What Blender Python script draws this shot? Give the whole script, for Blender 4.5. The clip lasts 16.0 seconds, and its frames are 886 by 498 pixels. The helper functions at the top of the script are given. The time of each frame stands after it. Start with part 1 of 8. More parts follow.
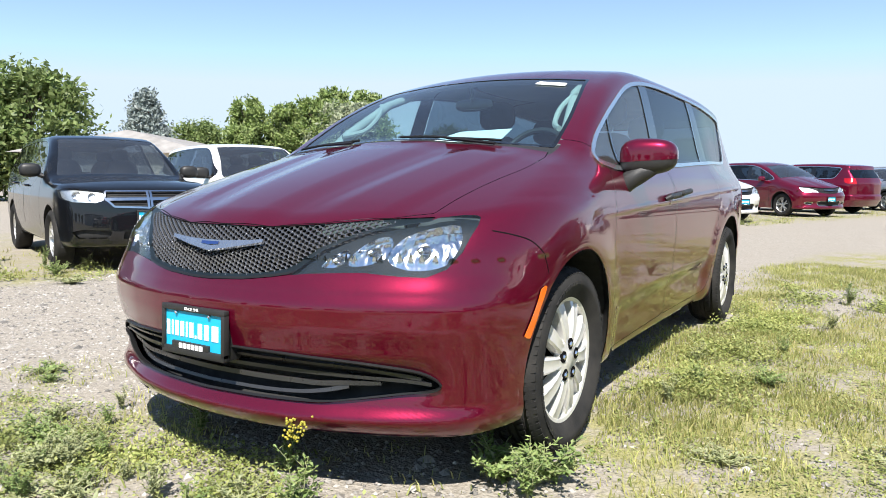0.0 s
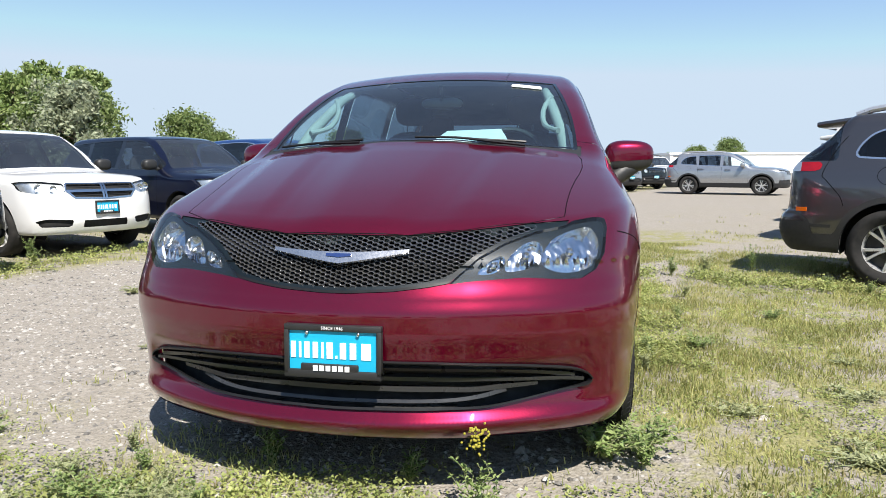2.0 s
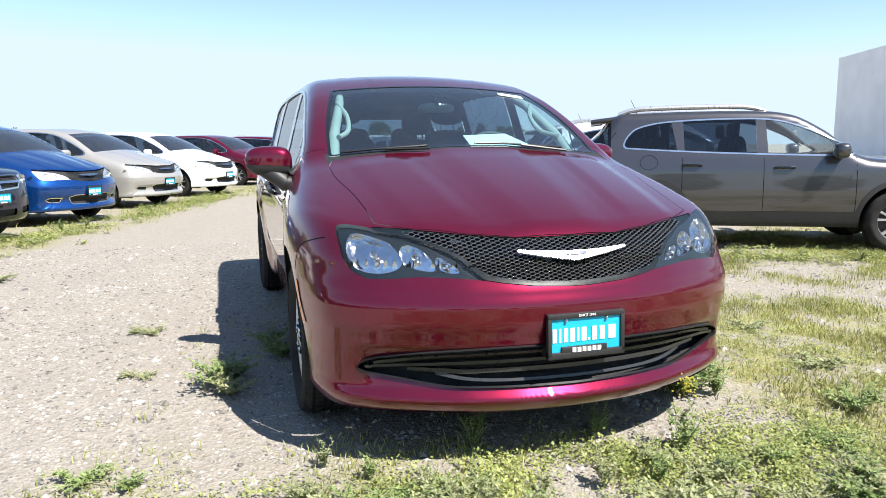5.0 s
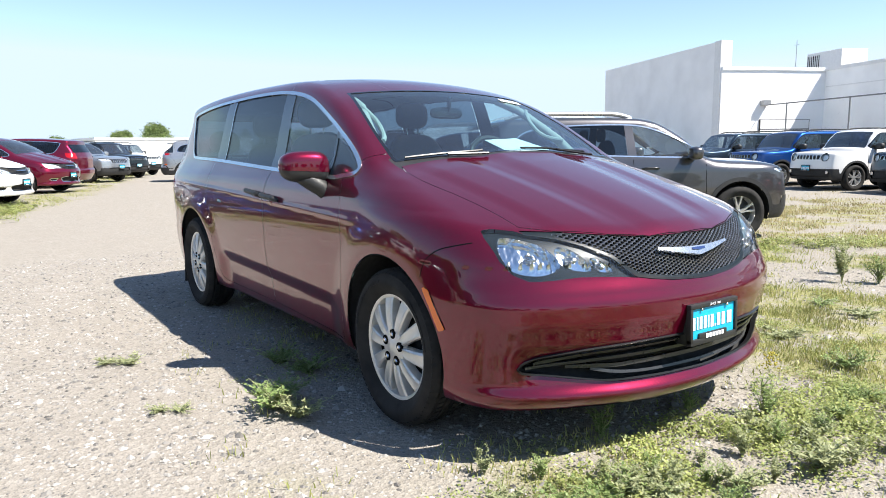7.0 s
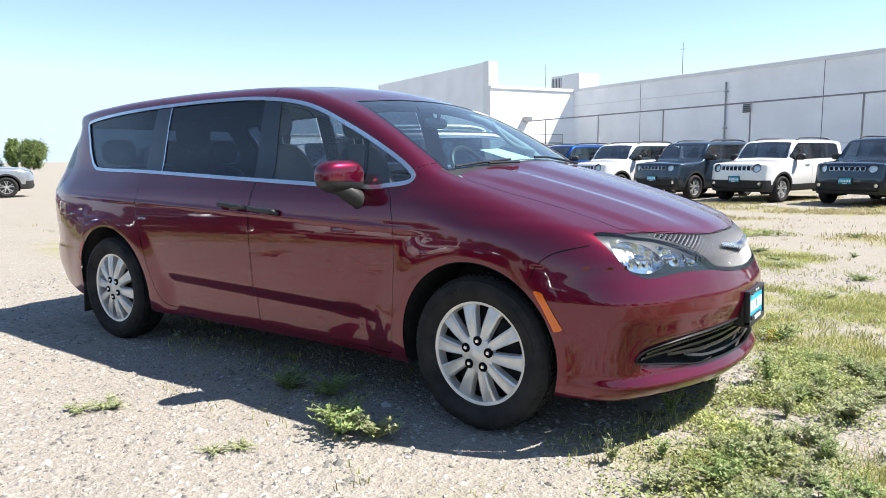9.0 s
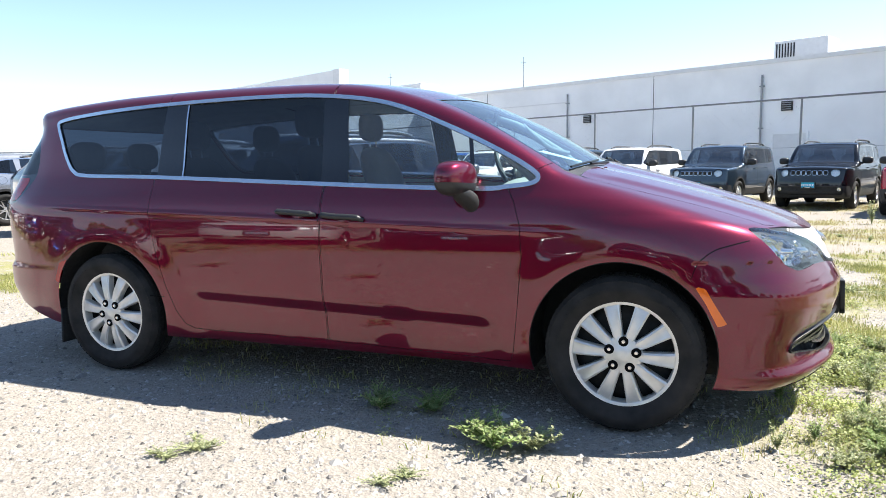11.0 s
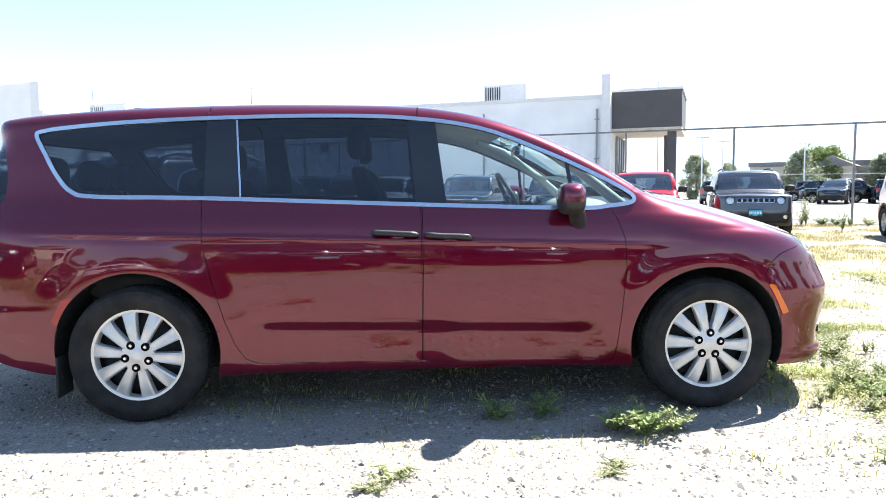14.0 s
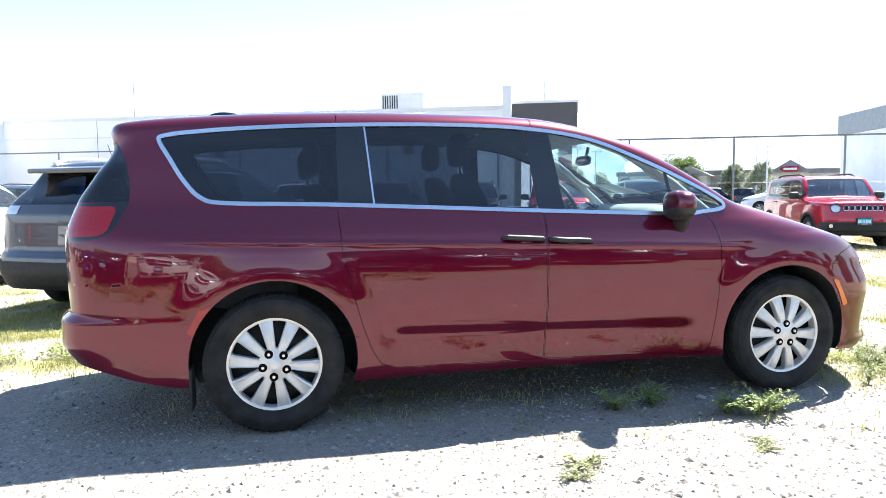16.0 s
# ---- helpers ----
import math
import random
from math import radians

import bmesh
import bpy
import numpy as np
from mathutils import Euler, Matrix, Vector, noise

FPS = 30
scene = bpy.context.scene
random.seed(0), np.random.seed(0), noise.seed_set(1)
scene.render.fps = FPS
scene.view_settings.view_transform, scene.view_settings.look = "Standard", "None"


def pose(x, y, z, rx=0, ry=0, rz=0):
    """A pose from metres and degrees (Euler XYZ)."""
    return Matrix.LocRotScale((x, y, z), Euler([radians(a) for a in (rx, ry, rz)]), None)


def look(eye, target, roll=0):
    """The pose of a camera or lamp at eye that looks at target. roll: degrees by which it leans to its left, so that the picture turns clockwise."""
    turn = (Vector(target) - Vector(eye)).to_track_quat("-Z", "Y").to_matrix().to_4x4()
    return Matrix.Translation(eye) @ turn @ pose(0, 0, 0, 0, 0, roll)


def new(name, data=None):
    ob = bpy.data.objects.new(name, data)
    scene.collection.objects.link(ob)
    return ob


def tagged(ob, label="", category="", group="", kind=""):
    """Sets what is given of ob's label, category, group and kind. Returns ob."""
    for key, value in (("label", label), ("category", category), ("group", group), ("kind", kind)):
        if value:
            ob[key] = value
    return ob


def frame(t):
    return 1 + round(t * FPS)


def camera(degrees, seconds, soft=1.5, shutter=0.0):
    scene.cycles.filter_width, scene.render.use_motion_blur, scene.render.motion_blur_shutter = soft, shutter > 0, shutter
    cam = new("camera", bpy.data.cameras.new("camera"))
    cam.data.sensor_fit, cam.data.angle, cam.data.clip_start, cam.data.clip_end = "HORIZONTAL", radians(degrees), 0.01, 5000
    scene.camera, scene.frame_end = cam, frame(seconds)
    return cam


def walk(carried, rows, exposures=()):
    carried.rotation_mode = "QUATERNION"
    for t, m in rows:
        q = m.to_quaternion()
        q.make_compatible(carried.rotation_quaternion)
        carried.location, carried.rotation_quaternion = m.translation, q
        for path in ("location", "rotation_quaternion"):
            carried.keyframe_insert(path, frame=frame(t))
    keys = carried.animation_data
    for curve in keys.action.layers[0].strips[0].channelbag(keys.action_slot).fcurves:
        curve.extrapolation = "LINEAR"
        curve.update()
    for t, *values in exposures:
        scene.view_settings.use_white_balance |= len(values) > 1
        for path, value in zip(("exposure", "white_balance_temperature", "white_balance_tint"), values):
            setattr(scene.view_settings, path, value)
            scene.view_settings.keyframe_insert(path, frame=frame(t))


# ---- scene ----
cam = camera(64.6, 16.0, 0.8)
PATH = [
    (0, (4.069, 1.977, 1.054), (2.386, 0.914, 0.86), 0.3),
    (0.5, (4.23, 1.721, 1.065), (2.445, 0.841, 0.866), 0.2),
    (1, (4.356, 1.411, 1.087), (2.492, 0.715, 0.877), 0.1),
    (1.5, (4.483, 1.077, 1.097), (2.571, 0.533, 0.875), 0.0),
    (2, (4.604, 0.748, 1.121), (2.651, 0.382, 0.887), -0.1),
    (2.5, (4.714, 0.406, 1.133), (2.738, 0.218, 0.888), -0.2),
    (3, (4.809, 0.079, 1.162), (2.826, 0.064, 0.905), -0.3),
    (3.5, (4.866, -0.262, 1.178), (2.889, -0.133, 0.908), -0.4),
    (4, (4.887, -0.598, 1.207), (2.929, -0.305, 0.925), -0.5),
    (4.2, (4.892, -0.734, 1.217), (2.944, -0.383, 0.933), -0.5),
    (6.3, (4.497, -2.115, 1.254), (2.765, -1.159, 0.961), -0.7),
    (6.5, (4.426, -2.24, 1.252), (2.722, -1.235, 0.959), -0.7),
    (7, (4.235, -2.552, 1.266), (2.61, -1.421, 0.979), -0.6),
    (7.5, (4.011, -2.852, 1.256), (2.485, -1.59, 0.976), -0.6),
    (8, (3.776, -3.125, 1.256), (2.382, -1.717, 0.982), -0.5),
    (8.5, (3.539, -3.394, 1.261), (2.267, -1.873, 0.995), -0.6),
    (8.7, (3.427, -3.485, 1.264), (2.202, -1.926, 1.001), -0.6),
    (10.8, (2.076, -4.117, 1.243), (1.309, -2.286, 0.999), -0.9),
    (11, (1.94, -4.161, 1.239), (1.208, -2.315, 0.999), -0.9),
    (11.5, (1.607, -4.273, 1.246), (0.986, -2.385, 1.024), -0.8),
    (12, (1.27, -4.391, 1.24), (0.759, -2.468, 1.036), -0.8),
    (12.5, (0.942, -4.495, 1.242), (0.57, -2.539, 1.049), -0.7),
    (13, (0.608, -4.593, 1.236), (0.408, -2.611, 1.051), -0.6),
    (13.5, (0.254, -4.655, 1.235), (0.234, -2.663, 1.057), -0.5),
    (14, (-0.116, -4.691, 1.226), (-0.012, -2.701, 1.056), -0.5),
    (14.5, (-0.478, -4.693, 1.229), (-0.282, -2.709, 1.068), -0.5),
    (15, (-0.832, -4.697, 1.23), (-0.543, -2.724, 1.078), -0.4),
    (15.5, (-1.185, -4.688, 1.236), (-0.808, -2.73, 1.084), -0.4),
    (16, (-1.525, -4.663, 1.234), (-1.062, -2.723, 1.082), -0.4),
]
# the picture brightens as the camera turns towards the sun
EXPOSURES = [(0, 1.12), (1.5, 0.90), (2.5, 0.88), (4.2, 1.16), (6.5, 1.24), (8.7, 1.28), (11, 1.55), (13, 1.86), (16, 2.1)]
walk(cam, [(t, look(eye, target, roll)) for t, eye, target, roll in PATH], EXPOSURES)

# ---- daylight: a high sun ahead of the parked van and to its left ----
SUN_AZ, SUN_EL = radians(32), radians(54)
world = bpy.data.worlds.new("sky")
scene.world = world
world.use_nodes = True
wn = world.node_tree.nodes
sky = wn.new("ShaderNodeTexSky")
sky.sky_type, sky.sun_disc = "NISHITA", False
sky.sun_elevation, sky.sun_rotation = SUN_EL, radians(90) - SUN_AZ
sky.air_density, sky.dust_density, sky.ozone_density, sky.altitude = 1.0, 0.0, 1.0, 950
wn["Background"].inputs[1].default_value = 0.09
# clear dry air: the skyline stays pale blue, not white
haze = wn.new("ShaderNodeMixRGB")
haze.blend_type = "DARKEN"
haze.inputs[0].default_value, haze.inputs[2].default_value = 1.0, (3.8, 4.6, 5.5, 1)
world.node_tree.links.new(sky.outputs[0], haze.inputs[1])
world.node_tree.links.new(haze.outputs[0], wn["Background"].inputs[0])
sun = new("sun", bpy.data.lights.new("sun", "SUN"))
sun.data.energy, sun.data.angle, sun.data.color = 4.8, radians(0.55), (1.0, 0.95, 0.88)
sun.matrix_world = look((math.cos(SUN_AZ) * math.cos(SUN_EL) * 60, math.sin(SUN_AZ) * math.cos(SUN_EL) * 60, math.sin(SUN_EL) * 60), (0, 0, 0))

# ---- smooth bodies: a car is the rounded meeting of a top, a side, a nose and a tail surface ----
def pchip(pts):
    """A smooth curve through (x, y) pairs that never overshoots."""
    p = np.array(sorted(pts), float)
    xs, ys = p[:, 0], p[:, 1]
    h, dl = np.diff(xs), np.diff(ys) / np.diff(xs)
    m = np.zeros(len(xs))
    for i in range(1, len(xs) - 1):
        if dl[i - 1] * dl[i] > 0:
            w1, w2 = 2 * h[i] + h[i - 1], h[i] + 2 * h[i - 1]
            m[i] = (w1 + w2) / (w1 / dl[i - 1] + w2 / dl[i])
    m[0], m[-1] = dl[0], dl[-1]

    def f(x):
        x = np.asarray(x, float)
        i = np.clip(np.searchsorted(xs, x) - 1, 0, len(h) - 1)
        t = (x - xs[i]) / h[i]
        u = np.clip(t, 0, 1)
        v = ((1 + 2 * u) * (1 - u) ** 2 * ys[i] + u * (1 - u) ** 2 * h[i] * m[i] + u * u * (3 - 2 * u) * ys[i + 1] + u * u * (u - 1) * h[i] * m[i + 1])
        return v + np.where(t < 0, t * h[i] * m[i], 0) + np.where(t > 1, (t - 1) * h[i] * m[i + 1], 0)

    return f


def smin(a, b, k):
    h = np.maximum(k - np.abs(a - b), 0) / k
    return np.minimum(a, b) - h * h * k / 4


def bump(x, a, b, soft):
    """1 between a and b, 0 outside, with soft shoulders."""
    u, v = np.clip((x - a) / soft, 0, 1), np.clip((b - x) / soft, 0, 1)
    return u * u * (3 - 2 * u) * v * v * (3 - 2 * v)


class Body:
    """x ahead, y to the left, z up; positive inside."""

    def __init__(self, top, plan, sec, nose, nose_plan, tail, tail_plan, crown=0.11, bow=0.14, floor=0.2, pivots=(-1.9, 1.6), mid=0.62, blends=(0.16, 0.1, 0.12, 0.06), side=None, top_add=None, nose_add=None):
        self.top, self.plan, self.sec, self.nose, self.nose_plan, self.tail, self.tail_plan = map(pchip, (top, plan, sec, nose, nose_plan, tail, tail_plan))
        self.crown, self.bow, self.floor, self.pivots, self.mid, self.blends, self.side, self.top_add, self.nose_add = crown, bow, floor, pivots, mid, blends, side, top_add, nose_add

    def t_(self, x, y):
        v = self.top(x + self.bow * y * y) - self.crown * y * y
        return v + self.top_add(x, y) if self.top_add else v

    def w_(self, x, z):
        v = self.plan(x) + self.sec(z)
        return v + self.side(x, z) if self.side else v

    def n_(self, y, z):
        v = self.nose(z) - self.nose_plan(y)
        return v + self.nose_add(y, z) if self.nose_add else v

    def r_(self, y, z):
        return self.tail(z) + self.tail_plan(y)

    def f(self, p):
        x, y, z = p[:, 0], np.abs(p[:, 1]), p[:, 2]
        e = 2e-3

        def unit(g, u, v, w, sign):
            c = g(u, v)
            return sign * (c - w) / np.sqrt(1 + ((g(u + e, v) - c) / e) ** 2 + ((g(u, v + e) - c) / e) ** 2)

        a = unit(self.t_, x, y, z, 1)
        b = unit(self.w_, x, z, y, 1)
        c = unit(self.n_, y, z, x, 1)
        d = unit(self.r_, y, z, x, -1)
        k = self.blends
        v = smin(a, b, k[0] - (k[0] - k[3]) * np.clip((z - 1.0) / 0.2, 0, 1))
        v = smin(v, smin(c, d, 0.01), np.where(z > 0.8, k[1], k[2]))
        return smin(v, z - self.floor, 0.08)

    def cast(self, eye, way, far=3.2, steps=30):
        """Where rays from inside leave the body."""
        lo, hi = np.zeros(len(way)), np.full(len(way), far)
        for _ in range(steps):
            m = (lo + hi) / 2
            inside = self.f(eye + way * m[:, None]) > 0
            lo, hi = np.where(inside, m, lo), np.where(inside, hi, m)
        return eye + way * lo[:, None]

    def enter(self, eye, way, near=0.0, far=9.0, steps=400):
        """Where one ray from outside meets the body, or None."""
        eye, way = np.asarray(eye, float), np.asarray(way, float)
        s = np.linspace(near, far, steps)
        v = self.f(eye + way * s[:, None])
        hit = np.nonzero(v > 0)[0]
        if not len(hit) or hit[0] == 0:
            return None
        lo, hi = s[hit[0] - 1], s[hit[0]]
        for _ in range(20):
            m = (lo + hi) / 2
            lo, hi = (lo, m) if self.f((eye + way * m)[None])[0] > 0 else (m, hi)
        return eye + way * hi

    def normal(self, p, e=1.5e-3):
        p = np.asarray(p, float)
        g = np.stack([self.f(p - e * a) - self.f(p + e * a) for a in np.eye(3)], 1)
        return g / np.maximum(np.linalg.norm(g, axis=1, keepdims=True), 1e-9)

    def on_front(self, y, z, off=0.0):
        """Points of the nose at given y and z, moved out by off."""
        y, z = np.atleast_1d(np.asarray(y, float)), np.atleast_1d(np.asarray(z, float))
        eye = np.stack([np.full(len(y), self.pivots[1] * 0.6), y, z], 1)
        p = self.cast(eye, np.tile((1.0, 0, 0), (len(y), 1)), 2.5)
        return p + off * self.normal(p)

    def on_side(self, x, z, sign=1, off=0.0):
        x, z = np.atleast_1d(np.asarray(x, float)), np.atleast_1d(np.asarray(z, float))
        eye = np.stack([x, np.zeros(len(x)), z], 1)
        p = self.cast(eye, np.tile((0, float(sign), 0), (len(x), 1)), 2.0)
        return p + off * self.normal(p)

    def on_top(self, x, y, off=0.0):
        x, y = np.atleast_1d(np.asarray(x, float)), np.atleast_1d(np.asarray(y, float))
        eye = np.stack([x, y, np.full(len(x), self.mid)], 1)
        p = self.cast(eye, np.tile((0, 0, 1.0), (len(x), 1)), 2.5)
        return p + off * self.normal(p)

    def skin(self, along, fan, around):
        """The whole skin as vertices, normals and triangles."""
        a, b = self.pivots
        px = np.r_[np.full(fan, a), np.linspace(a, b, along), np.full(fan, b)]
        ph = np.r_[np.linspace(-90, 0, fan, endpoint=False), np.zeros(along), np.linspace(90, 0, fan, endpoint=False)[::-1]]
        ph = np.radians(np.clip(ph, -89.9, 89.9))
        th = np.radians(np.linspace(-90, 90, around))
        PX, TH = np.meshgrid(px, th, indexing="ij")
        PH = np.repeat(ph[:, None], around, 1)
        way = np.stack([np.sin(PH), np.cos(PH) * np.cos(TH), np.cos(PH) * np.sin(TH)], -1).reshape(-1, 3)
        eye = np.stack([PX.ravel(), 0 * PX.ravel(), np.full(PX.size, self.mid)], -1)
        v = self.cast(eye, way)
        n = self.normal(v)
        i, j = np.meshgrid(np.arange(len(px) - 1), np.arange(around - 1), indexing="ij")
        k = (i * around + j).ravel()
        t = np.r_[np.stack([k, k + around, k + around + 1], 1), np.stack([k, k + around + 1, k + 1], 1)]
        t = t[:, ::-1]
        m = len(v)
        v2, n2 = v * (1, -1, 1), n * (1, -1, 1)
        return np.r_[v, v2], np.r_[n, n2], np.r_[t, t[:, ::-1] + m]


def tidy(v, n, t):
    t = t[(t[:, 0] != t[:, 1]) & (t[:, 1] != t[:, 2]) & (t[:, 0] != t[:, 2])]
    keep, inv = np.unique(t, return_inverse=True)
    return v[keep], n[keep], inv.reshape(-1, 3)


def clip(m, fn):
    """Cuts a skin along fn = 0: (where fn < 0, where fn >= 0)."""
    v, n, t = m
    if not len(t):
        return m, m
    d = fn(v)
    d = np.where(np.abs(d) < 1e-6, 1e-6, d)
    ins = d < 0
    cnt = ins[t].sum(1)
    whole_in, whole_out = t[cnt == 3], t[cnt == 0]
    parts_in, parts_out = [whole_in], [whole_out]
    vs, ns, base = [v], [n], len(v)
    for c in (1, 2):
        q = t[cnt == c]
        if not len(q):
            continue
        odd = ins[q] if c == 1 else ~ins[q]
        s = odd.argmax(1)
        r = np.arange(len(q))
        a, b, e = q[r, s], q[r, (s + 1) % 3], q[r, (s + 2) % 3]

        def cross(i, j):
            lo, hi = np.minimum(i, j), np.maximum(i, j)
            u = (d[lo] / (d[lo] - d[hi]))[:, None]
            return v[lo] + u * (v[hi] - v[lo]), n[lo] + u * (n[hi] - n[lo])

        (v1, n1), (v2, n2) = cross(a, b), cross(a, e)
        i1, i2 = base + np.arange(len(q)), base + len(q) + np.arange(len(q))
        base += 2 * len(q)
        vs += [v1, v2]
        ns += [n1, n2]
        one, two = np.stack([a, i1, i2], 1), np.r_[np.stack([i1, b, e], 1), np.stack([i1, e, i2], 1)]
        (parts_in if c == 1 else parts_out).append(one)
        (parts_out if c == 1 else parts_in).append(two)
    v, n = np.concatenate(vs), np.concatenate(ns)
    n /= np.maximum(np.linalg.norm(n, axis=1, keepdims=True), 1e-9)
    return tidy(v, n, np.concatenate(parts_in)), tidy(v, n, np.concatenate(parts_out))


def outline(pts, steps=6, closed=True):
    """A smooth polyline through points (Catmull-Rom)."""
    p = np.array(pts, float)
    out, c = [], len(p)
    for i in range(c if closed else c - 1):
        q = [p[(i + k) % c] if closed else p[min(max(i + k, 0), c - 1)] for k in (-1, 0, 1, 2)]
        for s in np.linspace(0, 1, steps, endpoint=False):
            out.append(0.5 * (2 * q[1] + (q[2] - q[0]) * s + (2 * q[0] - 5 * q[1] + 4 * q[2] - q[3]) * s * s + (3 * q[1] - q[0] - 3 * q[2] + q[3]) * s**3))
    return np.array(out if closed else out + [p[-1]])


def from_line(p, poly, closed=True):
    """Distance of points to a polyline; negative inside a closed one."""
    a = poly if closed else poly[:-1]
    b = np.roll(poly, -1, 0) if closed else poly[1:]
    best, odd = np.full(len(p), 1e9), np.zeros(len(p), bool)
    for (ax, ay), (bx, by) in zip(a, b):
        dx, dy = bx - ax, by - ay
        u = np.clip(((p[:, 0] - ax) * dx + (p[:, 1] - ay) * dy) / max(dx * dx + dy * dy, 1e-12), 0, 1)
        best = np.minimum(best, (p[:, 0] - ax - u * dx) ** 2 + (p[:, 1] - ay - u * dy) ** 2)
        if closed and abs(by - ay) > 1e-12:
            odd ^= ((ay > p[:, 1]) != (by > p[:, 1])) & (p[:, 0] < ax + (p[:, 1] - ay) * dx / dy)
    best = np.sqrt(best)
    return np.where(odd, -best, best) if closed else best


def side_region(poly, inner=0.3):
    """A region drawn on the side (x, z), for both sides of a body."""
    return lambda v: np.maximum(from_line(v[:, [0, 2]], poly), inner - np.abs(v[:, 1]))


def front_region(poly, ahead):
    """A region drawn on the nose (y, z), mirrored."""
    return lambda v: np.maximum(from_line(np.stack([np.abs(v[:, 1]), v[:, 2]], 1), poly), ahead - v[:, 0])


def van_side(x, z):
    """Sculpted sides: the scoop low on the doors, the flares round the wheels, the set-in rear glass."""
    scoop = -0.022 * bump(z, 0.02, 0.53 + 0.03 * (0.4 - x) / 1.4, 0.1) * bump(x, -1.02, 1.0, 0.18)
    flare = 0.0
    for cx in (1.535, -1.545):
        r = np.hypot(x - cx, z - 0.37)
        flare = flare + 0.014 * bump(r, 0.26, 0.64, 0.19) * bump(z, 0.15, 1.2, 0.2)
    rear = -0.022 * bump(x, -2.9, -1.1, 0.7) * bump(z, 1.0, 1.7, 0.2)
    crease = 0.006 * bump(z, 0.93 - 0.03 * x, 0.975 - 0.03 * x, 0.022) * bump(x, -2.2, 1.4, 0.5)
    return scoop + flare + rear + crease


def van_hood(x, y):
    """Two raised folds on the hood and the set-down cowl."""
    fold = 0.008 * bump(y, 0.27 + 0.10 * (2.4 - x), 0.62 + 0.10 * (2.4 - x), 0.1) * bump(x, 1.25, 2.36, 0.25)
    dome = 0.010 * bump(y, -1, 0.24 + 0.08 * (2.4 - x), 0.16) * bump(x, 1.2, 2.5, 0.2)
    return fold + dome


def van_nose(y, z):
    """The ledge over the lower intake and the lip under it."""
    lip = 0.044 * bump(z, 0.16, 0.342, 0.06) * (1 - 0.4 * y * y)
    dip = -0.028 * bump(z, 0.325, 0.51, 0.08) * bump(y, -1, 0.86, 0.14)
    return lip + dip


VAN = Body(
    top=[(-2.75, 1.45), (-2.40, 1.625), (-2.2, 1.672), (-1.9, 1.702), (-1.4, 1.731), (-0.8, 1.744), (-0.3, 1.740), (0.0, 1.728), (0.25, 1.696), (0.6, 1.602), (0.9, 1.475), (1.18, 1.322), (1.30, 1.252), (1.38, 1.222), (1.55, 1.178), (1.85, 1.095), (2.1, 1.018), (2.3, 0.945), (2.41, 0.895), (2.6, 0.78)],
    plan=[(-2.7, 0.86), (-2.4, 0.935), (-2.1, 0.972), (-1.55, 0.985), (-0.9, 0.972), (0, 0.968), (0.9, 0.976), (1.5, 1.002), (1.9, 1.018), (2.1, 1.018), (2.5, 0.99)],
    sec=[(0.15, -0.08), (0.27, -0.045), (0.45, -0.024), (0.6, -0.011), (0.72, -0.004), (0.85, 0), (0.94, -0.003), (1.02, -0.019), (1.07, -0.038), (1.12, -0.066), (1.22, -0.112), (1.4, -0.164), (1.56, -0.212), (1.65, -0.25), (1.8, -0.36)],
    nose=[(0.15, 2.36), (0.22, 2.42), (0.30, 2.475), (0.40, 2.485), (0.52, 2.508), (0.60, 2.524), (0.645, 2.524), (0.70, 2.503), (0.76, 2.472), (0.83, 2.45), (0.89, 2.425), (0.96, 2.40), (1.2, 2.28)],
    nose_plan=[(-0.4, 0.05), (-0.2, 0.012), (0, 0), (0.2, 0.012), (0.4, 0.05), (0.6, 0.122), (0.7, 0.168), (0.8, 0.228), (0.88, 0.30), (0.94, 0.385), (1.0, 0.53), (1.1, 1.0)],
    tail=[(0.2, -2.50), (0.38, -2.63), (0.5, -2.70), (0.60, -2.70), (0.66, -2.655), (0.8, -2.66), (1.0, -2.665), (1.2, -2.60), (1.35, -2.505), (1.5, -2.41), (1.56, -2.43), (1.62, -2.47), (1.8, -2.55)],
    tail_plan=[(-0.4, 0.03), (0, 0), (0.4, 0.03), (0.7, 0.08), (0.85, 0.15), (0.95, 0.3), (1.05, 0.6)],
    floor=0.19, crown=0.085, bow=0.11, side=van_side, top_add=van_hood, nose_add=van_nose,
)


# ---- materials ----
def material(name, build, **kw):
    m = bpy.data.materials.new(name)
    m.use_nodes = True
    nt = m.node_tree
    build(nt, nt.nodes["Principled BSDF"], **kw)
    return m


def node(nt, kind, **inputs):
    n = nt.nodes.new("ShaderNode" + kind)
    for k, v in inputs.items():
        k = k.replace("_", " ")
        if isinstance(v, bpy.types.NodeSocket):
            nt.links.new(v, n.inputs[k])
        else:
            n.inputs[k].default_value = v
    return n


def coords(nt, kind="Object"):
    return nt.nodes.new("ShaderNodeTexCoord").outputs[kind]


def ramp(nt, fac, *stops):
    r = nt.nodes.new("ShaderNodeValToRGB")
    while len(r.color_ramp.elements) < len(stops):
        r.color_ramp.elements.new(0.5)
    for e, (p, c) in zip(r.color_ramp.elements, stops):
        e.position, e.color = p, (*c, 1) if len(c) == 3 else c
    nt.links.new(fac, r.inputs[0])
    return r.outputs[0]


def grey(v):
    return (v, v, v)


def bumped(nt, p, height, strength=0.3, distance=0.01):
    b = node(nt, "Bump", Strength=strength, Distance=distance, Height=height)
    nt.links.new(b.outputs[0], p.inputs["Normal"])


